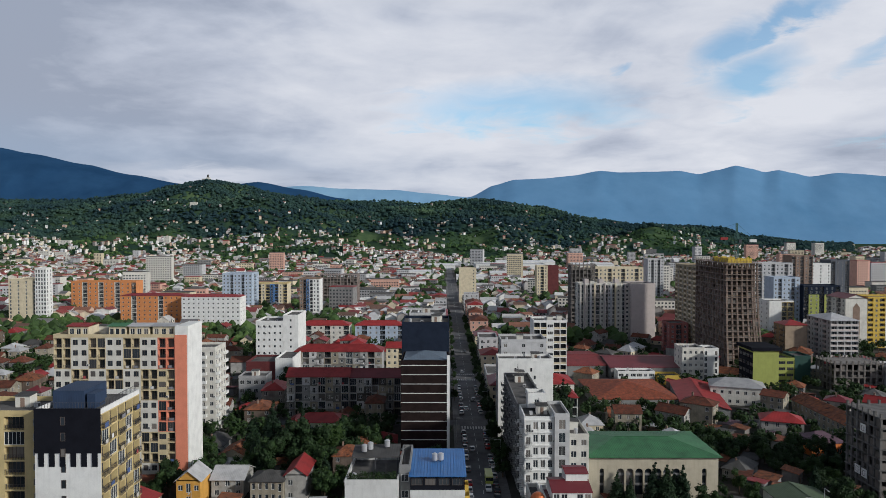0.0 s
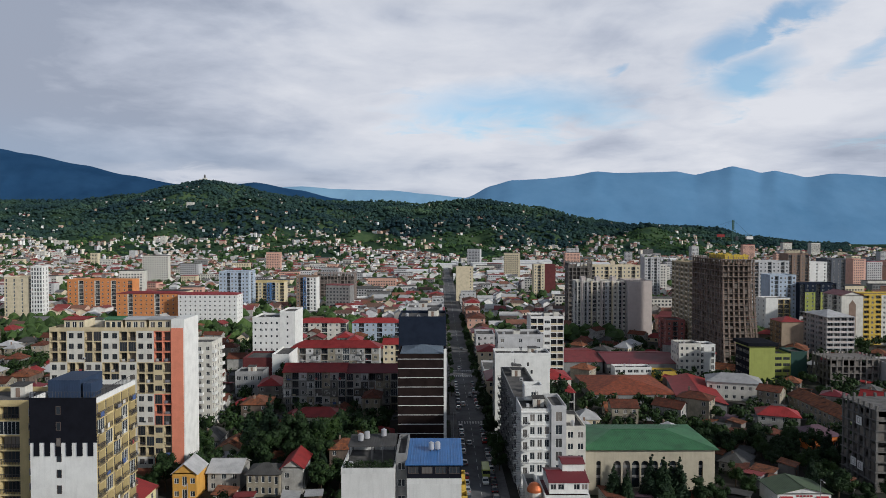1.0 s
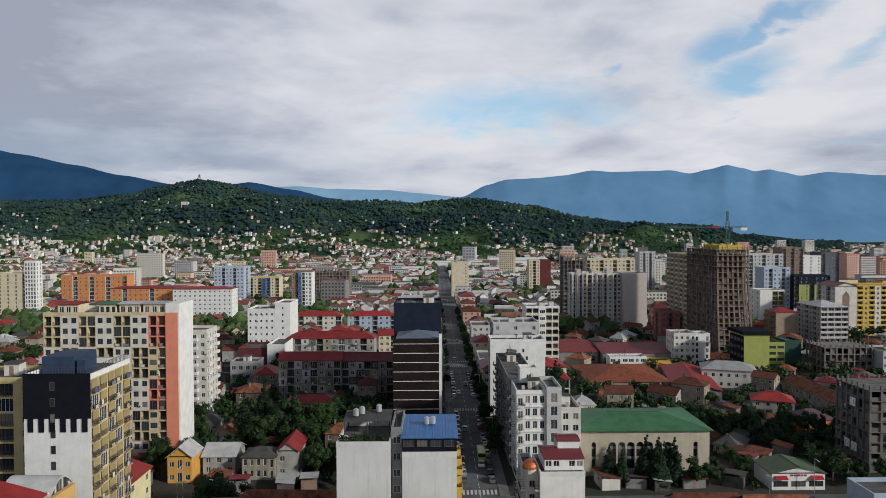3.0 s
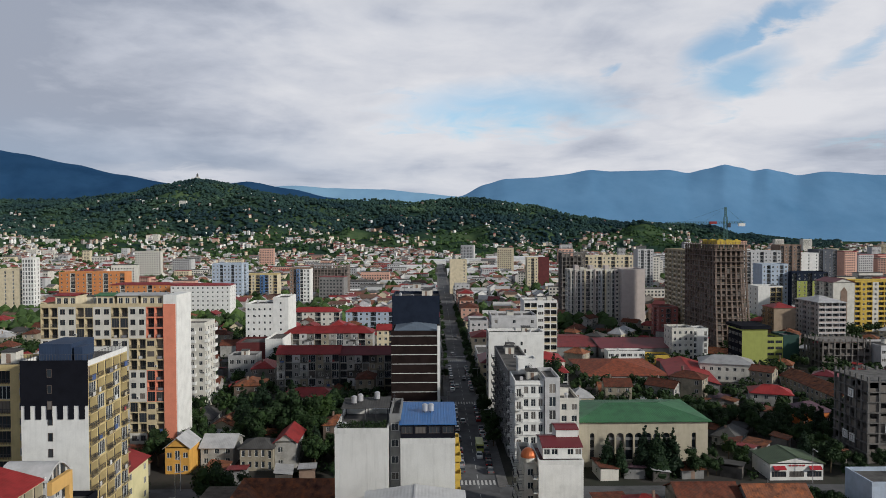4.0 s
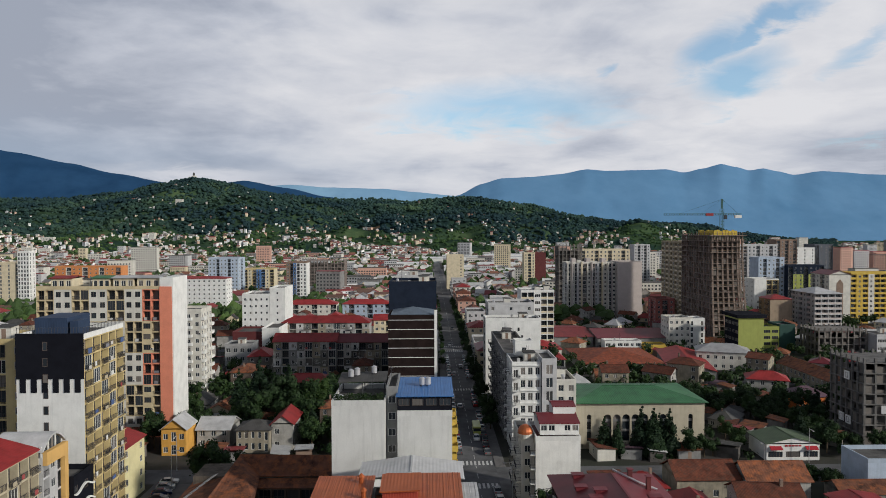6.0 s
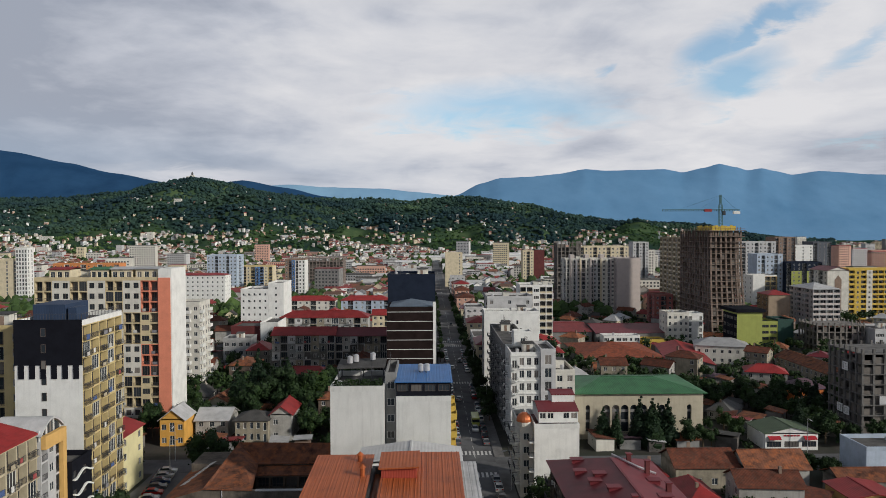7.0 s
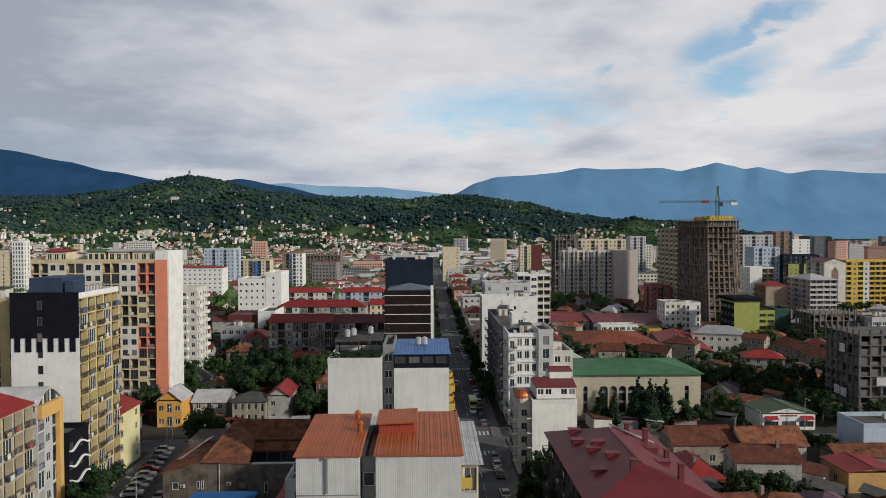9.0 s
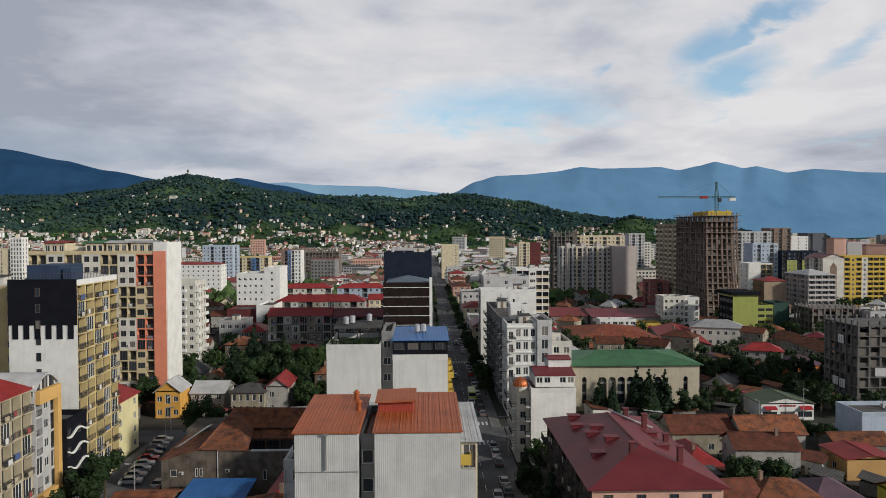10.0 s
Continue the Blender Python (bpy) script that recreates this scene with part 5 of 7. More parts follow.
hero("shop", 86, 104, 334, 342, 6.2, 2, WHITE, {"S": "WwWWwW"}, label="white two-storey shop with wide windows", sep=True)
hero("shop", 105, 116, 332, 341, 4.5, 1, BRYEL, {"S": "WWW"}, label="orange shop with large windows")
hero("market_hall", 101.5, 119, 270, 318, 4.5, 1, GREY, {"W": "w.w.w"}, roof="gable", ridge="y", roof_mat=R_RED, rise=2.2, rot=-12, label="long low shed with a red roof", sep=False)
hero("house", 44, 52, 262, 276, 11, 3, WHITE, {"S": "lbl"}, roof="hip", roof_mat=R_RED, rise=2.4, label="white house with rounded balconies and a red roof")
hero("house", 42, 56, 290, 308, 10, 3, OFFW, {"S": "www"}, roof="hip", roof_mat=R_RED, rise=2.6, label="pale house with a red roof", sep=False)
# right-hand group
hero("office_block", 120, 131, 341, 353, 16.7, 5, OFFW, {"S": "wwww", "W": "www"}, label="pale grey five-storey office block")
hero("office_block", 131.2, 139, 343, 353, 16, 5, WHITE, {"S": "t.t"}, label="white office wing with narrow strips")
hero("school", 118, 140, 292, 306, 8, 2, OFFW, {"S": "wwwwwww", "W": "wwww"}, roof="hip", roof_mat=R_SIL, rise=2.6, rot=-18, label="cream two-storey house with a grey metal roof")
hero("office_block", 144, 156, 316, 331, 19.5, 5, LIME, {"W": "WWWW", "S": ""}, walls=[BLACK], colour=lambda sd, b, f: 1 if sd == "W" else 0, roof_mat=BLACK, label="lime green blank wall and black glazed front", style="dark")
cap = thing("roof_canopy", 150, 323.5, 19.46, 0, "black overhanging roof on the lime building", "roof")
p = Shape(); p.slab([(-7, -8.5, 1.6), (7, -8.5, 1.6), (7, 8.5, 1.6), (-7, 8.5, 1.6)], 1.5); part("roof", p, BLACK, cap)
hero("office_block", 160, 172, 333, 345, 13, 4, LIME, {"S": "WWW"}, label="low block with lime green bands", style="dark", win=(3, 1.4))
hero("office_block", 172.2, 180, 333, 345, 14, 4, mat("dark_green_panel", (0.02, 0.06, 0.05), 0.6, 0.1), {"S": ""}, label="dark green clad stair block")
frame_tower("unfinished_block", 183, 206, 318, 334, 13, 4, 8, 5, CONC, "unfinished low grey frame building", 0.5, 9)
hero("office_block", 207, 240, 312, 330, 12, 3, LGREY, {"S": "WWWWWWW"}, label="long grey office block with window bands", sep=False)
hero("apartment_house", 201, 214, 400, 414, 20, 6, mat("tan_brick", (0.32, 0.25, 0.18), 0.9, 0.12), {"W": "bwb", "S": ""}, roof="hip", roof_mat=R_RED, rise=2.4, label="brown brick house with a red roof", sep=False)
hero("apartment_house", 222, 238, 390, 416, 24, 8, LGREY, {"S": "llll", "W": "lwlwlw"}, roof="hip", roof_mat=R_SIL, rise=3, label="grey stepped apartment house with balconies", bal="solid", sep=False, balm=PGREY)
hero("apartment_tower", 258, 272, 437, 458, 32, 10, OFFW, {"S": "", "W": "lwlw"}, roof="gable", ridge="y", rise=2.4, roof_mat=R_MAR, label="cream gable with a tall brown niche", sep=False)
p = Shape(); p.box(-2.2, -10.62, 6, 2.2, -10.503, 26); p.poly([(-2.2, -10.6, 26), (2.2, -10.6, 26), (0, -10.6, 29)])
part("niche", p, BROWN, thing("gable_niche", 265, 447.5, 0, 0, "tall brown pointed niche on the gable", "facade niche"))
hero("apartment_tower", 272.2, 330, 437, 452, 33, 10, BRYEL, {"S": "lwlwlllwlwlwlwl"}, walls=[OFFW], colour=lambda sd, b, f: 1 if b in (3, 9) else 0, label="bright yellow apartment tower with balconies", sep=False, bal="solid", balm=BRYEL)
# unfinished building at the near right
frame_tower("unfinished_house", 121.2, 150, 188, 204, 23.2, 8, 9, 6, mat("grey_concrete_frame", (0.14, 0.135, 0.128), 0.95, 0.3, streak=0.5), "unfinished grey concrete house with white window panels", 0.8, 12, heights=(0.3, 0.35, 0.6, 0.88, 0.88))
for v, z in ((197.6, 4.6), (194.4, 4.4), (195.2, 17.2)):
    o = thing("window_panel", 120.85, v, z, -90, "white panel with a dark window on the raw frame", "window panel", "window panels")
    p = Shape(); p.box(-1.2, -0.1, 0, 1.2, 0.1, 2.4); part("panel", p, WHITE, o)
    q = part("window", window_mesh(1.2, 1.5, "dark"), None, o); q.matrix_basis = pose(-0.6, -0.14, 0.45)
for u, z, w in ((127.5, 8.9, 3.0), (134, 6.0, 3.0), (140.5, 11.8, 3.0), (134, 14.7, 3.0)):
    o = thing("block_panel", u, 187.6, z, 0, "pale rendered infill panel on the raw frame", "wall panel", "infill panels")
    p = Shape(); p.box(-w / 2, -0.1, 0, w / 2, 0.1, 2.3); part("panel", p, LGREY, o)
# kiosk shop with the moss green roof, pale blue box, orange house with mauve roof
hero("shop", 88, 102, 176, 186, 4.6, 1, WHITE, {"S": "WWW"}, roof="gable", ridge="y", rise=1.6, over=0.4, roof_mat=R_MGN, label="white shop with red awnings and a green roof", style="dark")
for u in (90.3, 99.7):
    o = thing("awning", u, 176, 3.1, 0, "red fabric awning over the shop window", "awning", "shop awnings")
    p = Shape(); p.slab([(-1.6, -1.1, 0), (1.6, -1.1, 0), (1.6, 0, 0.7), (-1.6, 0, 0.7)], 0.08); part("cloth", p, mat("red_awning", (0.35, 0.02, 0.03), 0.8, 0.1, streak=0), o)
for i in range(5):
    o = thing("sign_bar", 93.2 + i * 0.9, 175.95, 3.7, 0, "short red bar of a shop sign", "sign", "shop sign")
    p = Shape(); p.box(-0.3, -0.08, 0, 0.3, 0.04, 0.4); part("bar", p, mat("red_awning", (0.35, 0.02, 0.03)), o)
hero("pale_block", 98, 112, 150, 160, 9, 2, BGREY, {"S": "", "W": ".."}, label="pale blue rendered box house")
hero("house", 122, 134, 226, 236, 4.6, 1, mat("strong_orange", (0.55, 0.16, 0.04), 0.8, 0.1), {"S": "www"}, roof="hip", rise=2.4, roof_mat=R_PUR, label="orange house with a mauve hipped roof", rot=8)
hero("row_house", 143, 152, 238, 278, 6.4, 2, OLD1, {"W": "wwtwwwtwwwtww", "S": "ww"}, roof="gable", roof_mat=R_BRO, ridge="y", rise=2.4, label="long two-storey row of old houses with a brown roof")
hero("house", 118, 132, 246, 256, 6.0, 2, OLD3, {"S": "wwww", "W": "ww"}, roof="hip", roof_mat=R_RED, rise=2.2, rot=-20, label="white two-storey house with a bright red hipped roof")
hero("house", 84, 94, 133, 142, 4.4, 1, mat("ochre_plaster", (0.50, 0.30, 0.12), 0.85, 0.1), {"S": "", "W": "w"}, roof="gable", ridge="y", rise=0.8, roof_mat=R_RED, label="narrow ochre house with a red roof")
hero("house", 70, 84, 148, 157, 5.2, 1, OLD3, {"S": "w.ww"}, roof="gable", roof_mat=R_BRO, rise=2.8, label="white old house with a brown roof")
hero("house", 55, 69, 150, 160, 5.0, 1, OLD1, {"S": "wwww"}, roof="gable", roof_mat=R_TER, rise=2.6, label="long cream house with a terracotta roof")
hero("house", 88, 100, 143, 149.8, 4.2, 1, OLD2, {"S": "..", "W": "ww"}, roof="gable", ridge="x", rise=1.6, roof_mat=R_BRO, label="low bluish house with a dark red roof and murals")
hero("house", 82, 96, 112, 121, 4, 1, mat("yellow_gable", (0.62, 0.52, 0.08), 0.8, 0.1), {"S": "w"}, roof="gable", ridge="x", rise=2.2, roof_mat=R_MAR, label="yellow house with a maroon roof")
hero("house", 66, 75, 113, 123, 4.2, 1, OLD2, {"S": "ww"}, roof="hip", rise=2.2, roof_mat=R_PUR, label="grey house with a faded mauve roof")
# left, farther back
hero("apartment_tower", -122, -105, 580, 595, 35, 11, WHITE, {"S": "wlblwt"}, walls=[BLUE, BROWN], colour=lambda sd, b, f: (2, 2, 1, 0, 0, 0)[b % 6] if sd == "S" else 0, sep=False, label="white and blue residential tower")
frame_tower("unfinished_block", -118, -82, 655, 672, 33, 10, 11, 5, mat("pinkish_concrete", (0.27, 0.225, 0.20), 0.95, 0.2), "unfinished brownish grey concrete apartment block", 0.75, 21)
hero("apartment_block", -172, -144, 630, 645, 27, 9, CREAM, {"S": "lwlblwl"}, walls=[BLUE, YELL], colour=lambda sd, b, f: (2, 0, 2, 1, 1, 0, 2)[b % 7] if sd == "S" else 0, sep=False, label="yellow and blue apartment block")
hero("apartment_tower", -194, -168, 600, 622, 38, 12, BGREY, {"S": "wwlwwlww", "E": "wlw"}, sep=False, label="pale blue apartment tower")
hero("apartment_block", -196, -152, 511, 526, 26, 8, WHITE, {"S": "wwwwwwwwwwww", "E": "www"}, roof="hip", roof_mat=R_RED, rise=1.2, sep=False, label="white apartment block with a red roof edge", win=(1.2, 1.2))
hero("apartment_block", -246, -197, 520, 534, 26, 8, ORAN, {"S": "wwlwwwwlwwww"}, walls=[OFFW], colour=lambda sd, b, f: 1 if b in (2, 7) else 0, roof="hip", roof_mat=R_RED, rise=1.2, sep=False, label="orange apartment block with white stair strips", win=(1.2, 1.2))
hero("apartment_block", -327, -270, 600, 614, 31, 9, ORAN, {"S": "wwlwwlwwlwwl"}, walls=[OFFW], colour=lambda sd, b, f: 1 if b in (2, 5, 8) else 0, sep=False, label="orange apartment block with balconies")
hero("apartment_tower", -344, -322, 540, 560, 37, 12, CREAM, {"S": "t.t.t.t"}, style="dark", sep=False, label="cream tower with dark vertical strips")
hero("apartment_tower", -321.8, -313, 538, 547, 46, 14, WHITE, {"S": "tttt", "E": "tt"}, style="dark", sep=False, label="white tower shaft with vertical strips")
hero("apartment_tower", 17, 35, 718, 735, 36, 11, CREAM, {"S": "..w", "W": "www"}, sep=False, label="cream tower beside the long street")
hero("apartment_tower", 103, 115, 750, 765, 37, 11, CREAM, {"S": "wlw"}, sep=False, label="cream and brick red tower")
hero("apartment_tower", 115.2, 127, 750, 765, 37, 11, MARW, {"S": ""}, sep=False, label="blank brick red tower side")
hero("apartment_tower", 255, 287, 560, 578, 49, 16, LGREY, {"S": "wlwwlwwlw"}, sep=False, label="blue-grey and white residential tower")
hero("apartment_tower", 332, 352, 650, 668, 52, 16, BROWN, {"S": "lwlwl"}, sep=False, label="brown residential tower with a yellow top")
hero("apartment_tower", 353, 372, 655, 668, 44, 14, WHITE, {"S": "w.w.w"}, sep=False, label="white residential block with few windows")
hero("apartment_tower", 375, 393, 660, 680, 47, 15, mat("dark_slate", (0.10, 0.11, 0.13), 0.8, 0.1), {"S": "lwwl"}, sep=False, label="dark slate residential tower")
hero("apartment_block", 252, 272, 520, 535, 40, 12, BGREY, {"S": "wlwwlw"}, sep=False, label="pale blue apartment block")
hero("apartment_block", 272.2, 300, 515, 530, 34, 11, NAVY, {"S": "lwwlwwl"}, walls=[LIME], colour=lambda sd, b, f: 1 if b in (1, 2, 4) and f < 9 else 0, sep=False, label="dark blue block with yellow green window bays")
hero("apartment_block", 225, 242, 470, 485, 27, 8, WHITE, {"S": "..ll", "W": "ww"}, walls=[YELL], colour=lambda sd, b, f: 1 if b > 1 else 0, sep=False, label="white blank gable and yellow balconies")
hero("apartment_tower", 207, 223, 690, 705, 47, 15, LGREY, {"S": "wlwlw"}, sep=False, label="grey residential tower far back")
WROOF = mat("white_warehouse_roof", (0.68, 0.68, 0.67), 0.5, 0.1, ribs=0.6, streak=0.0)
hero("warehouse", 60, 190, 1250, 1330, 14, 1, WHITE, {"S": ""}, sep=False, label="large white warehouse roofs", roof_mat=R_SIL)
for x0, y0, w, d, h in ((20, 1010, 46, 30, 8), (75, 1080, 60, 36, 9), (150, 1010, 50, 34, 8), (-60, 1130, 40, 30, 8), (215, 1120, 70, 40, 10), (110, 1400, 120, 50, 12), (250, 1320, 80, 40, 11), (-140, 1020, 44, 28, 8), (330, 1020, 60, 40, 9), (-30, 1330, 60, 34, 9)):
    hero("warehouse", x0, x0 + w, y0, y0 + d, h, 1, WHITE, {"S": "W.W.W.W."}, roof="gable", roof_mat=WROOF, rise=2.4, sep=False, label="pale warehouse under a white sheet roof", group="warehouses")
# street houses farther along
SIDE = [(OFFW, R_RED), (CREAM, R_RED), (PINK, R_TER), (LGREY, None), (WHITE, None), (CREAM, R_MAR), (OFFW, R_GRY)]
rs = random.Random(21)
for side in (-1, 1):
    yy = 290.0 if side < 0 else 288.0
    while yy < 700:
        ln = rs.uniform(14, 26)
        hgt = rs.choice((7, 10, 10, 13, 13, 16))
        mm, rr = rs.choice(SIDE)
        xa, xb = (ROAD_X1 + 3.4, ROAD_X1 + 3.4 + rs.uniform(10, 15)) if side > 0 else (ROAD_X0 - 3.4 - rs.uniform(10, 15), ROAD_X0 - 3.4)
        if not any(xa < c[1] and xb > c[0] and yy < c[3] and yy + ln > c[2] for c in TAKEN) and not any(r - 2 < yy + ln and yy < r + 10 for r in (262, 345, 470, 620)):
            hero("street_house", xa, xb, yy, yy + ln, hgt, max(2, hgt // 3), mm, {"S": "www", "W": "wbwwbw", "E": "wbwwbw"}, roof="hip" if rr else "flat", roof_mat=rr, ridge="y", rise=2.2, sep=False, ac=0.2, label="street house of %d storeys with balconies" % max(2, hgt // 3), category="house", group="houses along the street")
        yy += ln + rs.uniform(0.5, 5)

# ---- trees ----
def lump(s, c, r, rnd):
    """A rough ball of foliage inside the loose outer leaves."""
    k = len(s.v)
    for j in (-1, 0, 1):
        for i in range(6):
            a = 1.047 * (i + 0.5 * (j != 0))
            q = r * rnd.uniform(0.8, 1.1)
            s.v.append((c[0] + q * math.cos(a) * (1 if j == 0 else 0.6), c[1] + q * math.sin(a) * (1 if j == 0 else 0.6), c[2] + 0.75 * j * q))
    for j in range(2):
        for i in range(6):
            p = (i + 1) % 6
            s.f.append((k + 6 * j + i, k + 6 * j + p, k + 6 * j + 6 + p, k + 6 * j + 6 + i))
            s.m.append(0)
    s.f += [tuple(k + 12 + i for i in range(6)), tuple(k + 5 - i for i in range(6))]
    s.m += [0, 0]


def tree_proto(kind, seed):
    rnd = random.Random(seed)
    t = thing("tree", 0, 0)
    dark = kind == "conifer"
    h = rnd.uniform(11, 15) if dark else rnd.uniform(7, 10)
    s = Shape()
    s.tube(0, 0, 0, h * 0.55, 0.28, 0.14, 7)
    if not dark:
        for k in range(5):
            a = k * 1.26 + rnd.random()
            b0, b1 = Vector((0, 0, h * (0.3 + 0.05 * k))), Vector((math.cos(a) * h * 0.25, math.sin(a) * h * 0.25, h * (0.55 + 0.05 * k)))
            n = Vector((-math.sin(a), math.cos(a), 0)) * 0.09
            u = Vector((0, 0, 0.09))
            for p, q in ((n, u), (u, -n), (-n, -u), (-u, n)):
                s.poly([b0 + p, b0 + q, b1 + q * 0.4, b1 + p * 0.4])
    part("trunk", s, BARK, t)
    c = Shape()
    blobs = []
    if dark:
        for k in range(14):
            f = k / 13
            r = (1 - f) * h * 0.24 + 0.3
            for _ in range(3 if f < 0.7 else 1):
                a = rnd.uniform(0, 6.28)
                blobs.append((Vector((math.cos(a) * r * 0.55, math.sin(a) * r * 0.55, h * (0.12 + 0.86 * f))), r * 0.75))
    else:
        for k in range(13):
            a, f = rnd.uniform(0, 6.28), rnd.uniform(0, 1)
            r = h * 0.32 * math.sqrt(rnd.random())
            blobs.append((Vector((math.cos(a) * r, math.sin(a) * r, h * (0.42 + 0.46 * f))), h * rnd.uniform(0.12, 0.2)))
    per = 1300 // len(blobs)
    for c0, r in blobs:
        lump(c, c0, r * 0.78, rnd)
        for _ in range(per):
            v = Vector((rnd.gauss(0, 1), rnd.gauss(0, 1), rnd.gauss(0, 1))).normalized()
            p = c0 + v * r * rnd.uniform(0.7, 1.08)
            n = (v + Vector((rnd.gauss(0, 0.5), rnd.gauss(0, 0.5), rnd.gauss(0, 0.5) + 0.3))).normalized()
            a = n.orthogonal().normalized() * rnd.uniform(0.14, 0.32)
            b = n.cross(a).normalized() * rnd.uniform(0.14, 0.32)
            c.poly([p - a - b * 0.4, p + a * 0.3 - b, p + a + b * 0.4, p - a * 0.3 + b])
    part("crown", c, LEAFD if dark else LEAF, t)
    return t


PROTO = {}


def place(key, maker, m, label, category, group=""):
    if key not in PROTO:
        PROTO[key] = maker()
        o = PROTO[key]
        o.matrix_basis = Matrix.LocRotScale(m.to_translation(), m.to_quaternion(), None)
    else:
        o = copy_thing(PROTO[key], m)
    return tagged(o, label, category, group)


def tree(x, y, kind="broad", size=1.0, z=0.0):
    v = FRESH.randrange(4)
    lab = "dark green conifer with dense foliage" if kind == "conifer" else "broad-leaved green tree with a loose crown"
    return place(("tree", kind, v), lambda: tree_proto(kind, v * 11 + (5 if kind == "conifer" else 0)), pose(x, y, z, 0, 0, FRESH.uniform(0, 360)) @ Matrix.Diagonal((size, size, size * FRESH.uniform(0.9, 1.15), 1)), lab, "tree", "trees")


# copy_thing keeps the first one's own scale, so each size is given by the pose
for x, y, k, s in ((-57, 110, "broad", 1.2), (-58.5, 119, "broad", 1.1), (-54, 103, "broad", 1.1), (-60, 128, "broad", 1.0), (-50.5, 156, "broad", 1.15), (-46, 158, "broad", 0.95), (-73, 167, "conifer", 0.6),
                   (19.4, 104, "conifer", 0.5), (19.6, 110, "broad", 0.6), (19.4, 117, "conifer", 0.55), (19.4, 124, "broad", 0.7), (19.3, 131, "conifer", 0.55),
                   (46.5, 180.5, "conifer", 0.85), (49.5, 179, "conifer", 0.75), (56.5, 180.5, "conifer", 0.85), (59.2, 179, "conifer", 0.98), (63.8, 180, "conifer", 0.9), (61.5, 181, "conifer", 0.75), (69, 178.5, "broad", 0.95), (73, 179.5, "broad", 0.75), (75.5, 180, "broad", 0.55),
                   (-58, 212, "conifer", 1.3), (-55, 220, "conifer", 1.35), (-50, 216, "broad", 1.5), (-45, 213, "broad", 1.4), (-40, 210, "broad", 1.5), (-36, 216, "broad", 1.4), (-33, 222, "conifer", 1.1), (-31, 228, "broad", 1.4), (-29, 212, "broad", 1.3), (-62, 222, "conifer", 1.2), (-47, 226, "conifer", 1.15), (-38, 224, "broad", 1.3), (-26, 232, "broad", 1.3), (-52, 206, "broad", 1.2), (-43, 204, "broad", 1.1), (-35, 205, "broad", 1.1), (-24, 220, "broad", 1.1),
                   (42, 256, "broad", 1.7), (45, 255, "conifer", 1.3), (-72, 318, "broad", 1.3), (-68, 310, "broad", 1.4), (-65, 303, "broad", 1.2)):
    tree(x, y, k, s)
for i in range(34):
    tree(ROAD_X1 + 1.6, 205 + i * 11 + FRESH.uniform(-2, 2), "broad", FRESH.uniform(0.5, 0.8))
    if i % 2:
        tree(ROAD_X0 - 1.6, 290 + i * 10, "broad", FRESH.uniform(0.45, 0.7))

# ---- cars ----
CARS = [("white", (0.62, 0.62, 0.60)), ("silver", (0.33, 0.34, 0.35)), ("black", (0.015, 0.015, 0.018)), ("dark blue", (0.02, 0.035, 0.09)), ("red", (0.35, 0.02, 0.02)), ("grey", (0.12, 0.125, 0.13))]
TYRE = mat("tyre_rubber", (0.02, 0.02, 0.02), 0.9, 0.1, streak=0)
RIM = mat("wheel_rim", (0.4, 0.4, 0.42), 0.35, 0.05, metal=0.8, streak=0)
LAMPG = mat("lamp_glass", (0.6, 0.58, 0.5), 0.2, 0.05, streak=0)
TAIL = mat("tail_red", (0.3, 0.01, 0.01), 0.3, 0.05, streak=0)


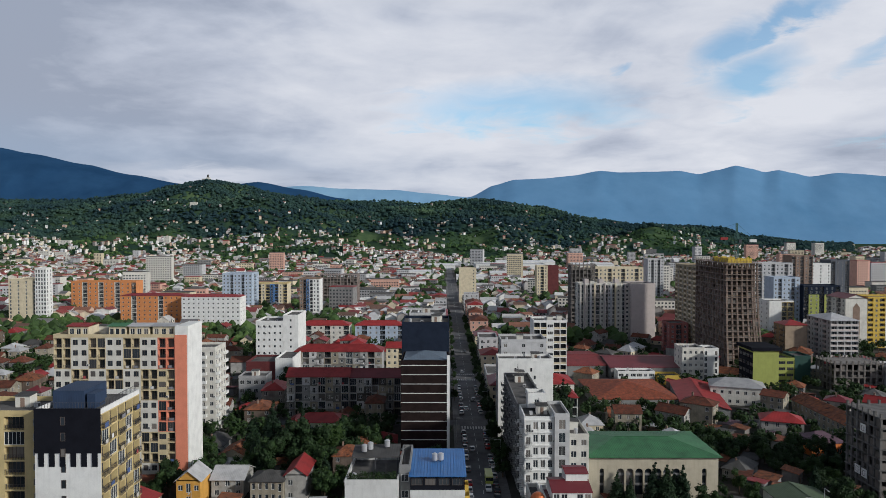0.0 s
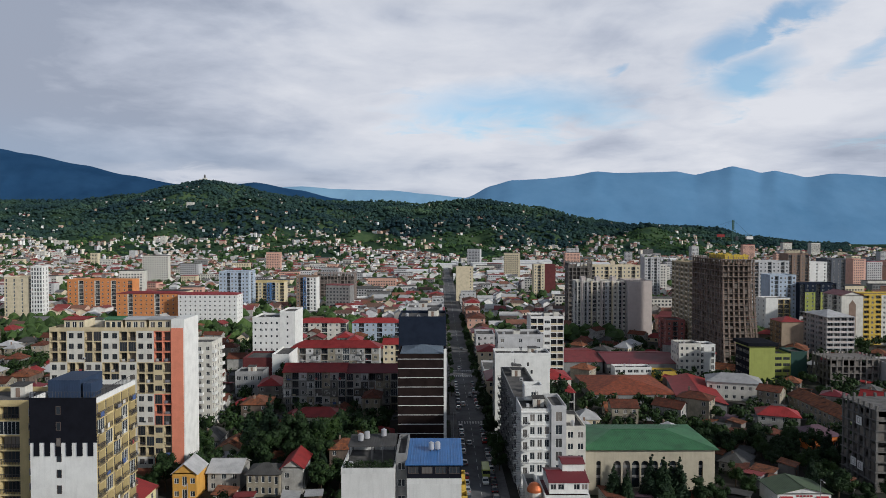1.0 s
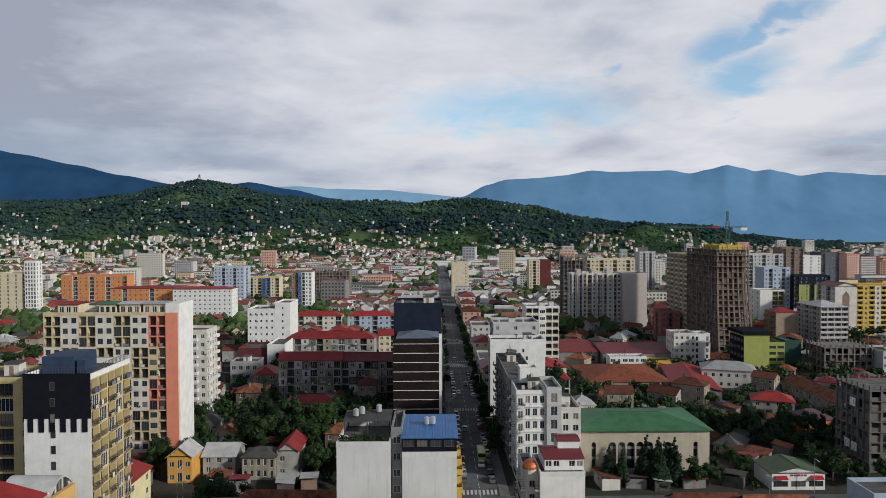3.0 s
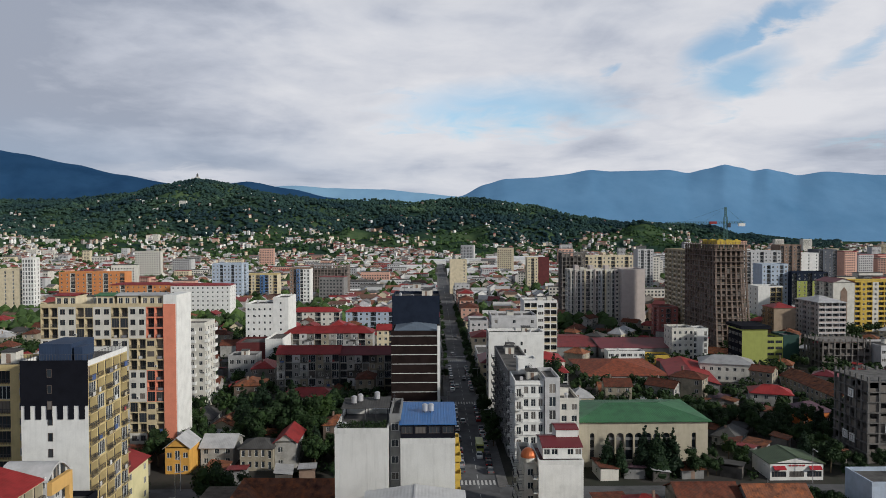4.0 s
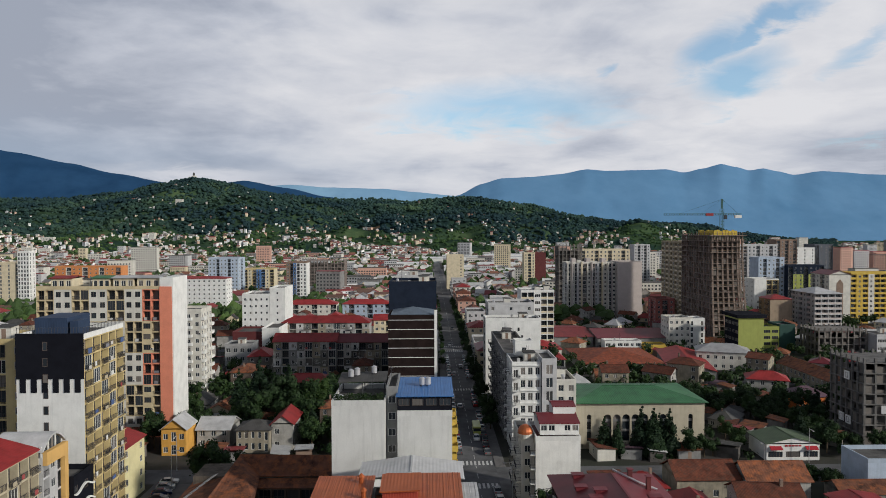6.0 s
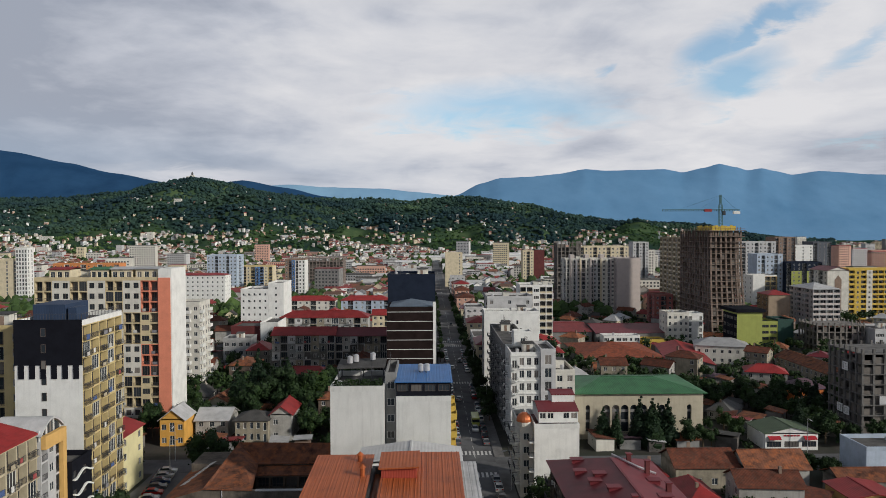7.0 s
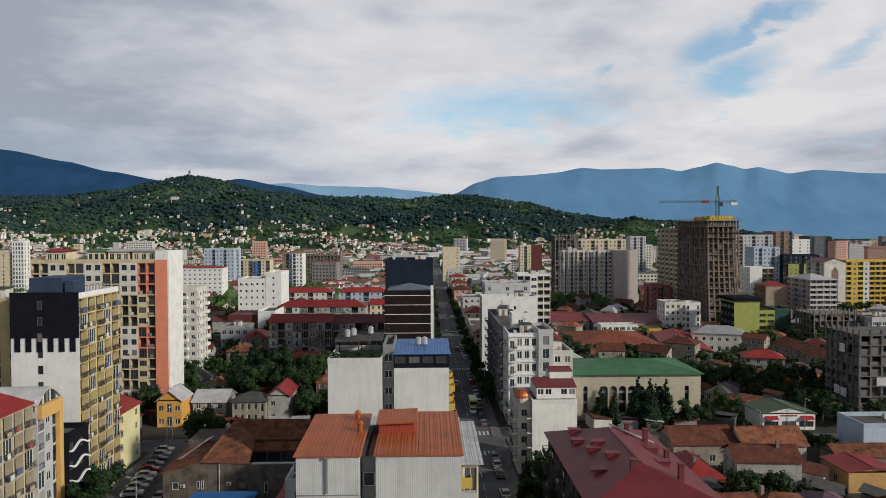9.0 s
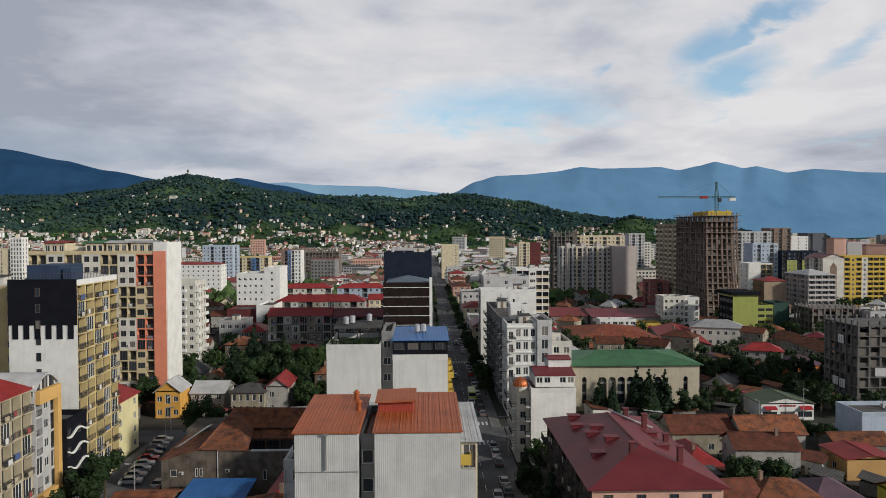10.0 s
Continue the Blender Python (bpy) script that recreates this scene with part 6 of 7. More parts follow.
def car_proto(i):
    name, col = CARS[i]
    m = mat("car_paint_" + name.replace(" ", "_"), col, 0.25, 0.04, bump=0.0, streak=0)
    t = thing("car", 0, 0)
    prof = [(-2.15, 0.3), (2.15, 0.3), (2.2, 0.62), (2.05, 0.82), (1.15, 0.95), (-1.6, 1.0), (-2.1, 0.92), (-2.2, 0.6)]
    def loft(pr, half, inset):
        s = Shape()
        a = [(x, -half + inset * max(0, z - 0.9), z) for x, z in pr]
        b = [(x, half - inset * max(0, z - 0.9), z) for x, z in pr]
        s.poly(a)
        s.poly(b[::-1])
        for k in range(len(pr)):
            j = (k + 1) % len(pr)
            s.poly([a[j], a[k], b[k], b[j]])
        return s
    part("body", loft(prof, 0.88, 0), m, t)
    part("window_band", loft([(1.05, 0.97), (0.35, 1.42), (-1.15, 1.43), (-1.75, 1.0)], 0.83, 0.3), GLASS, t)
    s = Shape(); s.slab([(0.38, -0.68, 1.46), (-1.12, -0.68, 1.47), (-1.12, 0.68, 1.47), (0.38, 0.68, 1.46)][::-1], 0.05); part("roof", s, m, t)
    for u in (-1.35, 1.35):
        for v in (-0.82, 0.82):
            s = Shape()
            n = 12
            for k in range(n):
                a0, a1 = 2 * math.pi * k / n, 2 * math.pi * (k + 1) / n
                for r0, y0, r1, y1 in ((0.31, -0.1, 0.31, 0.1), (0.2, -0.1, 0.31, -0.1), (0.2, 0.1, 0.31, 0.1)):
                    s.poly([(r0 * math.cos(a0), y0, r0 * math.sin(a0)), (r0 * math.cos(a1), y0, r0 * math.sin(a1)), (r1 * math.cos(a1), y1, r1 * math.sin(a1)), (r1 * math.cos(a0), y1, r1 * math.sin(a0))])
            w = part("wheel", s, TYRE, t)
            w.matrix_basis = pose(u, v, 0.31)
            s = Shape()
            s.poly([(0.2 * math.cos(0.524 * k), -0.09 if v < 0 else 0.09, 0.2 * math.sin(0.524 * k)) for k in range(12)][::1 if v < 0 else -1])
            part("rim", s, RIM, w)
    for v in (-0.62, 0.62):
        s = Shape(); s.box(2.1, v - 0.18, 0.6, 2.22, v + 0.18, 0.76); part("headlight", s, LAMPG, t)
        s = Shape(); s.box(-2.23, v - 0.18, 0.66, -2.12, v + 0.18, 0.86); part("tail_light", s, TAIL, t)
    return t


def car(x, y, rot):
    i = FRESH.choice((0, 0, 0, 1, 1, 1, 2, 2, 2, 3, 5, 5, 5, 0, 4))
    return place(("car", i), lambda: car_proto(i), pose(x, y, 0.035, 0, 0, rot), CARS[i][0] + " passenger car parked by the kerb", "car", "parked cars")


def bus_proto():
    t = thing("minibus", 0, 0)
    m = mat("bus_lime", (0.42, 0.46, 0.10), 0.35, 0.06, bump=0.0, streak=0)
    s = Shape(); s.box(-3.6, -1.1, 0.4, 3.6, 1.1, 1.4); part("body", s, m, t)
    s = Shape(); s.box(-3.5, -1.05, 1.403, 3.5, 1.05, 2.3); part("window_band", s, GLASS, t)
    s = Shape(); s.box(-3.6, -1.1, 2.303, 3.6, 1.1, 2.7); part("roof", s, m, t)
    for u in (-2.3, 2.3):
        for v in (-1.0, 1.0):
            s = Shape()
            rim = [(u + 0.45 * math.cos(0.5236 * k), 0.45 + 0.45 * math.sin(0.5236 * k)) for k in range(12)]
            s.poly([(x, v - 0.14, z) for x, z in rim])
            s.poly([(x, v + 0.14, z) for x, z in rim[::-1]])
            for (xa, za), (xb, zb) in zip(rim, rim[1:] + rim[:1]):
                s.poly([(xa, v - 0.14, za), (xa, v + 0.14, za), (xb, v + 0.14, zb), (xb, v - 0.14, zb)])
            part("wheel", s, TYRE, t)
    return t


place("bus", bus_proto, pose(13.7, 203, 0.035, 0, 0, 90), "yellow green minibus driving on the street", "bus")
yy = 100
while yy < 330:
    for xx, rr in ((ROAD_X0 + 1.1, 90), (ROAD_X1 - 1.1, 90)):
        if not 156 < yy < 180 and not 256 < yy < 272 and FRESH.random() < 0.8:
            car(xx + FRESH.uniform(-0.15, 0.15), yy + FRESH.uniform(-0.4, 0.4), rr + FRESH.uniform(-2, 2))
    yy += 5.6
for x, y, r in ((10, 118, 90), (13.4, 126, 270), (9.6, 146, 90), (13.2, 196, 270), (10, 232, 90), (9.7, 285, 90), (13.3, 300, 270), (10, 360, 90), (13.4, 420, 270)):
    car(x, y, r)
for i in range(9):
    car(-58.6 - i * 0.5, 136 + i * 3.4, 12 + FRESH.uniform(-5, 5))
for i in range(4):
    car(-52.5, 116 + i * 6.2, 88)
for i in range(5):
    car(107 + i * 6.5, 232 + i * 6, 42)

# ---- ordinary houses ----
ROOFS = [R_RED, R_TER, R_BRO, R_GRY, R_TER, R_RED, R_BRO, R_SIL, R_MAR, R_TER]
WALLS = [OLD3, OLD1, OLD2, OLD3, OLD4, OLD2, OLD1, CREAM]
LABW = {"old_cream_plaster": "stained cream", "old_grey_plaster": "stained grey", "old_white_plaster": "stained white", "old_brown_plaster": "dull brown", "offwhite_plaster": "off-white", "cream_plaster": "cream", "light_grey_plaster": "light grey", "white_plaster": "white", "pink_plaster": "pink", "grey_plaster": "grey"}
LABR = {"red_metal_roof": "red metal", "terracotta_roof": "terracotta", "brown_rusty_roof": "rusty brown", "grey_slate_roof": "grey slate", "pale_metal_roof": "pale metal", "maroon_metal_roof": "maroon metal"}


def house_proto(i):
    rnd = random.Random(100 + i)
    w, d = rnd.uniform(8.5, 14), rnd.uniform(7.5, 11)
    fl = rnd.choice((1, 1, 2, 2, 3))
    wm, rm = WALLS[i % len(WALLS)], ROOFS[i % len(ROOFS)]
    o = block("house", -w / 2, w / 2, -d / 2, d / 2, 0.4 + fl * 2.9, fl, wm, {"S": rnd.choice(("www", "wwtw", "w.w", "wbw")), "E": "ww", "W": "w.w"}, roof=rnd.choice(("gable", "hip", "hip")), roof_mat=rm, rise=rnd.uniform(1.6, 2.8), over=0.5, sep=False,
              label="%s %s house with a %s roof" % (LABW[wm.name], ("one-storey", "two-storey", "three-storey")[fl - 1], LABR[rm.name]), category="house", group="town houses")
    s = Shape()
    s.box(-w * 0.25, 0.4, 0.4 + fl * 2.9, -w * 0.25 + 0.6, 1.0, 0.4 + fl * 2.9 + 3.0)
    part("chimney", s, BROWN, o)
    return o


def free(x, y, r):
    if ROAD_X0 - 4 - r < x < ROAD_X1 + 4 + r:
        return False
    if 160 - r < y < 176 + r and -92 < x < 152 or -68 - r < x < -44 + r and 98 < y < 166:
        return False
    return not any(c[0] - r < x < c[1] + r and c[2] - r < y < c[3] + r for c in TAKEN)


rnd = random.Random(5)
HOUSES = 0
MORE_HOUSES, MORE_TREES = [], []
yy = 98.0
while yy < 560:
    step = 13.0 + yy * 0.004
    xx = -0.72 * yy - 6
    while xx < 0.72 * yy + 10:
        x, y = xx + rnd.uniform(-2.5, 2.5), yy + rnd.uniform(-2.5, 2.5)
        east = x > 70
        if free(x, y, 4.6) and rnd.random() < (0.52 if x > 60 and 176 < y < 290 else 0.76 if y < 300 else 0.62):
            rot = (rnd.choice((-38, 52, -38, 142)) if east and y > 150 else rnd.choice((0, 90, 180, 270))) + rnd.uniform(-6, 6)
            i, k = rnd.randrange(24), rnd.uniform(0.8, 1.05)
            if HOUSES >= 290:
                MORE_HOUSES.append((x, y, rot))
            elif ("house", i) not in PROTO:
                PROTO["house", i] = house_proto(i)
                PROTO["house", i].matrix_basis = pose(x, y, 0, 0, 0, rot)
            else:
                copy_thing(PROTO["house", i], pose(x, y, 0, 0, 0, rot) @ Matrix.Diagonal((k, k, rnd.uniform(0.85, 1.1), 1)))
            TAKEN.append((x - 4.5, x + 4.5, y - 4.5, y + 4.5))
            HOUSES += 1
        xx += step
    yy += step
spots = sorted((rnd.uniform(100, 440), rnd.uniform(-0.7, 0.7)) for _ in range(7000))
count = 0
for y, t in spots:
    x = t * y
    if free(x, y, 1.6) and noise.noise(Vector((x / 30, y / 30, 0))) > (0.0 if x > 20 and y < 160 else -0.28 if x > 60 and y < 300 else -0.2) and not (36 < x < 84 and y < 190 and y > 158) and not (-76 < x < -30 and 158 < y < 187) and not (-50 < x < -18 and 108 < y < 152):
        if count < 215:
            tree(x, y, "conifer" if rnd.random() < 0.12 else "broad", rnd.uniform(0.5, 0.95))
        else:
            MORE_TREES.append((x, y, rnd.uniform(0.5, 1.0)))
        TAKEN.append((x - 1.5, x + 1.5, y - 1.5, y + 1.5))
        count += 1


def shed_proto(i):
    r2 = random.Random(300 + i)
    w, d, h = r2.uniform(4, 7.5), r2.uniform(3.5, 6), r2.uniform(2.4, 3.6)
    t = thing("shed", 0, 0)
    s = Shape()
    s.box(-w / 2, -d / 2, 0, w / 2, d / 2, h)
    part("wall", s, (GREY, DCONC, OFFW, BROWN, CONC)[i % 5], t)
    s = Shape()
    ribbed(s, lambda u, v, z: (u, v, z), w / 2 + 0.4, d / 2 + 0.4, h + 0.14, h + 0.8, 0.8)
    part("roof", s, (R_BRO, R_GRY, R_TER, R_SIL, R_BRO, R_RED, R_GRY, R_PUR)[i % 8], t)
    s = Shape()
    s.box(-0.5, -d / 2 - 0.05, 0.02, 0.5, -d / 2 - 0.003, 2.0)
    part("door", s, BROWN, t)
    return t


SHEDS = 0
for _ in range(5000):
    y = rnd.uniform(98, 330)
    x = rnd.uniform(-0.62, 0.68) * y
    if SHEDS < 115 and free(x, y, 2.6):
        i = rnd.randrange(16)
        rot = (rnd.choice((-38, 52)) if x > 70 else 0) + rnd.choice((0, 90, 180)) + rnd.uniform(-8, 8)
        place(("shed", i), lambda: shed_proto(i), pose(x, y, 0, 0, 0, rot), "low yard shed with a patched lean-to roof", "shed", "yard sheds")
        TAKEN.append((x - 3, x + 3, y - 3, y + 3))
        SHEDS += 1
bush_s = Shape()
for _ in range(2600):
    y = 98 + 260 * rnd.random() ** 1.3
    x = rnd.uniform(-0.66, 0.7) * y
    if not free(x, y, 0.3) or noise.noise(Vector((x / 14, y / 14, 5))) < -0.1:
        continue
    r, h = rnd.uniform(0.6, 1.6), rnd.uniform(0.6, 2.4)
    for _ in range(22):
        p = Vector((x + rnd.gauss(0, r * 0.5), y + rnd.gauss(0, r * 0.5), h * rnd.random()))
        v = Vector((rnd.gauss(0, 1), rnd.gauss(0, 1), rnd.gauss(0, 1) + 0.6)).normalized()
        e = v.orthogonal().normalized() * rnd.uniform(0.2, 0.5)
        g2 = v.cross(e).normalized() * rnd.uniform(0.2, 0.5)
        bush_s.poly([p - e, p - g2, p + e, p + g2])
tagged(new("yard_bushes", bush_s.mesh("yard_bushes", [LEAF])), "dark green bushes and weeds in the yards", "bushes", kind="stuff")


# ---- the far town, woods and hillside houses ----
def island_mat(name, stops, rough=0.9):
    m = bpy.data.materials.new(name)
    m.use_nodes = True
    nt = m.node_tree
    b = nt.nodes["Principled BSDF"]
    ge = nt.nodes.new("ShaderNodeNewGeometry")
    n = len(stops)
    c = ramp(nt, ge.outputs["Random Per Island"], [(k / n, s) for k, s in enumerate(stops)])
    for nd in nt.nodes:
        if nd.type == "VALTORGB":
            nd.color_ramp.interpolation = "CONSTANT"
    n1 = node(nt, "ShaderNodeTexNoise", Scale=0.3, Detail=5.0, Roughness=0.7)
    co = nt.nodes.new("ShaderNodeTexCoord")
    link(nt, co.outputs["Object"], n1.inputs["Vector"])
    v = nt.nodes.new("ShaderNodeVectorMath")
    v.operation = "SCALE"
    link(nt, c, v.inputs[0])
    link(nt, math_node(nt, "ADD", n1.outputs[0], 0.5), v.inputs[3])
    link(nt, v.outputs[0], b.inputs["Base Color"])
    b.inputs["Roughness"].default_value = rough
    return m


FARW = island_mat("far_walls", [(0.72, 0.71, 0.67), (0.62, 0.53, 0.39), (0.42, 0.40, 0.39), (0.76, 0.75, 0.72), (0.50, 0.35, 0.27), (0.68, 0.63, 0.54), (0.30, 0.28, 0.26), (0.55, 0.56, 0.58)])
FARR = island_mat("far_roofs", [(0.24, 0.045, 0.040), (0.21, 0.085, 0.050), (0.13, 0.075, 0.055), (0.40, 0.40, 0.40), (0.22, 0.10, 0.065), (0.62, 0.62, 0.60), (0.20, 0.05, 0.05), (0.16, 0.155, 0.155), (0.50, 0.49, 0.47)], 0.7)
FARG = mat("far_window_dark", (0.05, 0.055, 0.06), 0.3, 0.2, streak=0)


def far_house(s, x, y, z, w, d, h, rise, rot, windows=True):
    """A small gabled house: walls, roof and a row of windows."""
    c, n = math.cos(rot), math.sin(rot)

    def g(u, v, q):
        return (x + u * c - v * n, y + u * n + v * c, z + q)

    a, b = w / 2, d / 2
    k = len(s.v)
    s.v += [g(-a, -b, -3), g(a, -b, -3), g(a, b, -3), g(-a, b, -3), g(-a, -b, h), g(a, -b, h), g(a, b, h), g(-a, b, h), g(-a, 0, h + rise), g(a, 0, h + rise)]
    for q in ((0, 1, 5, 4), (1, 2, 6, 9, 5), (2, 3, 7, 6), (3, 0, 4, 8, 7)):
        s.f.append(tuple(k + i for i in q))
        s.m.append(0)
    o = 0.5
    k = len(s.v)
    s.v += [g(-a - o, -b - o, h - 0.3), g(a + o, -b - o, h - 0.3), g(a + o, 0, h + rise + 0.1), g(-a - o, 0, h + rise + 0.1), g(a + o, b + o, h - 0.3), g(-a - o, b + o, h - 0.3)]
    for q in ((0, 1, 2, 3), (3, 2, 4, 5)):
        s.f.append(tuple(k + i for i in q))
        s.m.append(1)
    if windows:
        for f in range(int(h // 2.9)):
            for i in range(int(w // 3)):
                u = -a + 1.0 + i * 3
                s.poly([g(u, -b - 0.06, 1 + f * 2.9), g(u + 1.3, -b - 0.06, 1 + f * 2.9), g(u + 1.3, -b - 0.06, 2.4 + f * 2.9), g(u, -b - 0.06, 2.4 + f * 2.9)], 2)


def far_block(x, y, w, d, h, rot, wall):
    s = Shape()
    a, b = w / 2, d / 2
    s.box(-a, -b, 0, a, b, h)
    s.box(-a - 0.2, -b - 0.2, h + 0.003, a + 0.2, b + 0.2, h + 0.5, 1)
    for f in range(int(h // 3)):
        for i in range(int(w // 3)):
            u = -a + 0.8 + i * 3
            s.box(u, -b - 0.1, 1 + f * 3, u + 1.6, -b - 0.003, 2.5 + f * 3, 2)
    o = new("apartment_block", s.mesh("apartment_block", [wall, rnd.choice((FLAT, R_RED, R_GRY, FLAT)), FARG]))
    o.matrix_basis = pose(x, y, 0, 0, 0, degrees_of(rot))
    tagged(o, "far %s apartment block of %d storeys" % (LABW[wall.name], int(h // 3)), "building", "far apartment blocks")


def degrees_of(r):
    return r * 180 / math.pi


def hill_at(x, y):
    return ridge_z(GREEN, 1500, 3500, HILL_ROUGH, x, y, seed=3.1, curve=1.25)


far_s, hill_s = Shape(), Shape()
for x, y, rot in MORE_HOUSES:
    far_house(far_s, x, y, 0, rnd.uniform(8.5, 14), rnd.uniform(7.5, 10), rnd.choice((3.2, 6, 6, 8.8)), rnd.uniform(1.6, 2.8), radians(rot))
for _ in range(15000):
    y = 555 * (3300 / 555) ** rnd.random()
    x = rnd.uniform(-0.72, 0.72) * y
    z = max(0.0, hill_at(x, y))
    if z > 6 or rnd.random() < 0.25 or not free(x, y, 6) or noise.noise(Vector((x / 70, y / 70, 3))) < -0.16:
        continue
    far_house(far_s, x, y, z, rnd.uniform(8, 15), rnd.uniform(7, 11), rnd.choice((3, 5.8, 5.8, 8.7)), rnd.uniform(1.5, 3), rnd.choice((0, 1.57)) + rnd.uniform(-0.3, 0.3), y < 1400)
for _ in range(300):
    y = 560 * (2400 / 560) ** rnd.random()
    x = rnd.uniform(-0.72, 0.72) * y
    if hill_at(x, y) > 2 or not free(x, y, 12):
        continue
    tall = rnd.random() < (0.4 if x > 150 else 0.05)
    if abs(x - 11) < 40:
        tall = False
    hh = rnd.uniform(24, 42) if tall else rnd.uniform(9, 18)
    far_block(x, y, rnd.uniform(14, 34), rnd.uniform(11, 16), hh, rnd.uniform(-0.25, 0.25), rnd.choice((OFFW, CREAM, LGREY, PINK, GREY, LGREY, OFFW)))
for _ in range(30000):
    y = 1480 + 1900 * rnd.random() ** 1.4
    x = rnd.uniform(-0.72, 0.5) * y
    z = hill_at(x, y)
    f = (y - 1480) / 2000
    if z < 3 or rnd.random() > (0.8 * (1 - f) ** 3.2 + 0.03) * max(0.0, 0.55 + 1.7 * noise.noise(Vector((x / 190, y / 190, 1)))):
        continue
    k = 0.85 if rnd.random() < 0.88 else 1.5
    far_house(hill_s, x, y, z, k * rnd.uniform(6, 11), k * rnd.uniform(6, 9), rnd.choice((3.5, 5.5, 7, 9)), rnd.uniform(1.0, 2.2), rnd.uniform(-0.7, 0.7), y < 1900)
tagged(new("far_houses", far_s.mesh("far_houses", [FARW, FARR, FARG])), "dense small far houses with red and grey roofs", "houses", kind="stuff")
tagged(new("hillside_houses", hill_s.mesh("hillside_houses", [FARW, FARR, FARG])), "pale houses scattered over the wooded hillside", "houses", kind="stuff")


def clump(s, x, y, z, r, h):
    """A tree crown seen from far off: a rough lump with an uneven outline."""
    k = len(s.v)
    n = 6
    for j, (f, q) in enumerate(((0.7, 0.25), (1.0, 0.55), (0.6, 0.85))):
        for i in range(n):
            a = 6.283 * (i + 0.5 * j) / n
            rr = r * f * rnd.uniform(0.7, 1.25)
            s.v.append((x + rr * math.cos(a), y + rr * math.sin(a), z + h * q * rnd.uniform(0.85, 1.15)))
    s.v.append((x, y, z + h * rnd.uniform(0.95, 1.15)))
    for j in range(2):
        for i in range(n):
            p = (i + 1) % n
            s.f.append((k + j * n + i, k + j * n + p, k + (j + 1) * n + p, k + (j + 1) * n + i))
            s.m.append(0)
    for i in range(n):
        s.f.append((k + 2 * n + i, k + 2 * n + (i + 1) % n, k + 3 * n))
        s.m.append(0)


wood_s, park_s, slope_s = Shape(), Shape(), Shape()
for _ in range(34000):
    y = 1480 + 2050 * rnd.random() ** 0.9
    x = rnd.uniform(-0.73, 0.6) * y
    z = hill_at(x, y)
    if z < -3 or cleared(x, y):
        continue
    # settled lower slopes get a painted sunlit green, shaded wood above
    sunlit = y + 260 * noise.noise(Vector((x / 260, y / 260, 4))) < 2300
    if sunlit and (rnd.random() < 0.15 or noise.noise(Vector((x / 80, y / 80, 9))) < -0.35):
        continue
    r = rnd.uniform(2.2, 6) if sunlit else rnd.uniform(4, 10)
    clump(slope_s if sunlit else wood_s, x, y, z - 1.5, r, r * rnd.uniform(1.2, 1.9))
for _ in range(19000):
    y = 440 * (2700 / 440) ** rnd.random()
    x = rnd.uniform(-0.72, 0.72) * y
    if hill_at(x, y) > 3 or not free(x, y, 1) or noise.noise(Vector((x / 60, y / 60, 7))) < -0.05:
        continue
    r = rnd.uniform(2.2, 5.2)
    clump(park_s, x, y, 0, r, r * rnd.uniform(1.6, 2.4))
# blue-shifted greens stand in for haze and cloud shade over the upper wood
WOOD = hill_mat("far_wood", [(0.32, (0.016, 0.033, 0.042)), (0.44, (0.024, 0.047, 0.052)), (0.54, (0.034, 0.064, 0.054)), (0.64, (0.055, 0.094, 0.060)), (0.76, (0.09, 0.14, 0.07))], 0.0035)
# lighter stops paint sunshine onto the trees of the lower slopes
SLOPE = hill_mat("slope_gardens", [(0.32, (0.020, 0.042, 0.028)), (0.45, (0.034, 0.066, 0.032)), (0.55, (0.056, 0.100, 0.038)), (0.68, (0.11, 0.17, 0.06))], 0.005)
tagged(new("slope_gardens", slope_s.mesh("slope_gardens", [SLOPE])), "lower slope trees, sunlight painted in as lighter green", "trees", kind="stuff")
mid_s = Shape()
for x, y, k in MORE_TREES:
    h = 8.5 * k
    for _ in range(5):
        a, r = rnd.uniform(0, 6.28), h * 0.2
        c0, rr = Vector((x + math.cos(a) * r, y + math.sin(a) * r, h * rnd.uniform(0.4, 0.8))), h * rnd.uniform(0.16, 0.24)
        for _ in range(26):
            v = Vector((rnd.gauss(0, 1), rnd.gauss(0, 1), rnd.gauss(0, 1))).normalized()
            p = c0 + v * rr * rnd.uniform(0.7, 1.1)
            e = v.orthogonal().normalized() * rnd.uniform(0.35, 0.6)
            g2 = v.cross(e).normalized() * rnd.uniform(0.35, 0.6)
            mid_s.poly([p - e - g2 * 0.4, p + e * 0.3 - g2, p + e + g2 * 0.4, p - e * 0.3 + g2])
tagged(new("yard_trees", mid_s.mesh("yard_trees", [LEAF])), "green trees in the yards between the houses", "trees", kind="stuff")
tagged(new("hill_wood", wood_s.mesh("hill_wood", [WOOD])), "dense hill wood, haze and cloud shade painted in as blue-green", "wood", kind="stuff")
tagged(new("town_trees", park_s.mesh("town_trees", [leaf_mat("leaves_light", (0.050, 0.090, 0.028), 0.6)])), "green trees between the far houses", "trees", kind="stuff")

# ---- small things on roofs and in the streets ----
STEEL = mat("bright_steel", (0.55, 0.55, 0.56), 0.35, 0.06, metal=0.5, streak=0)
rnd = random.Random(33)


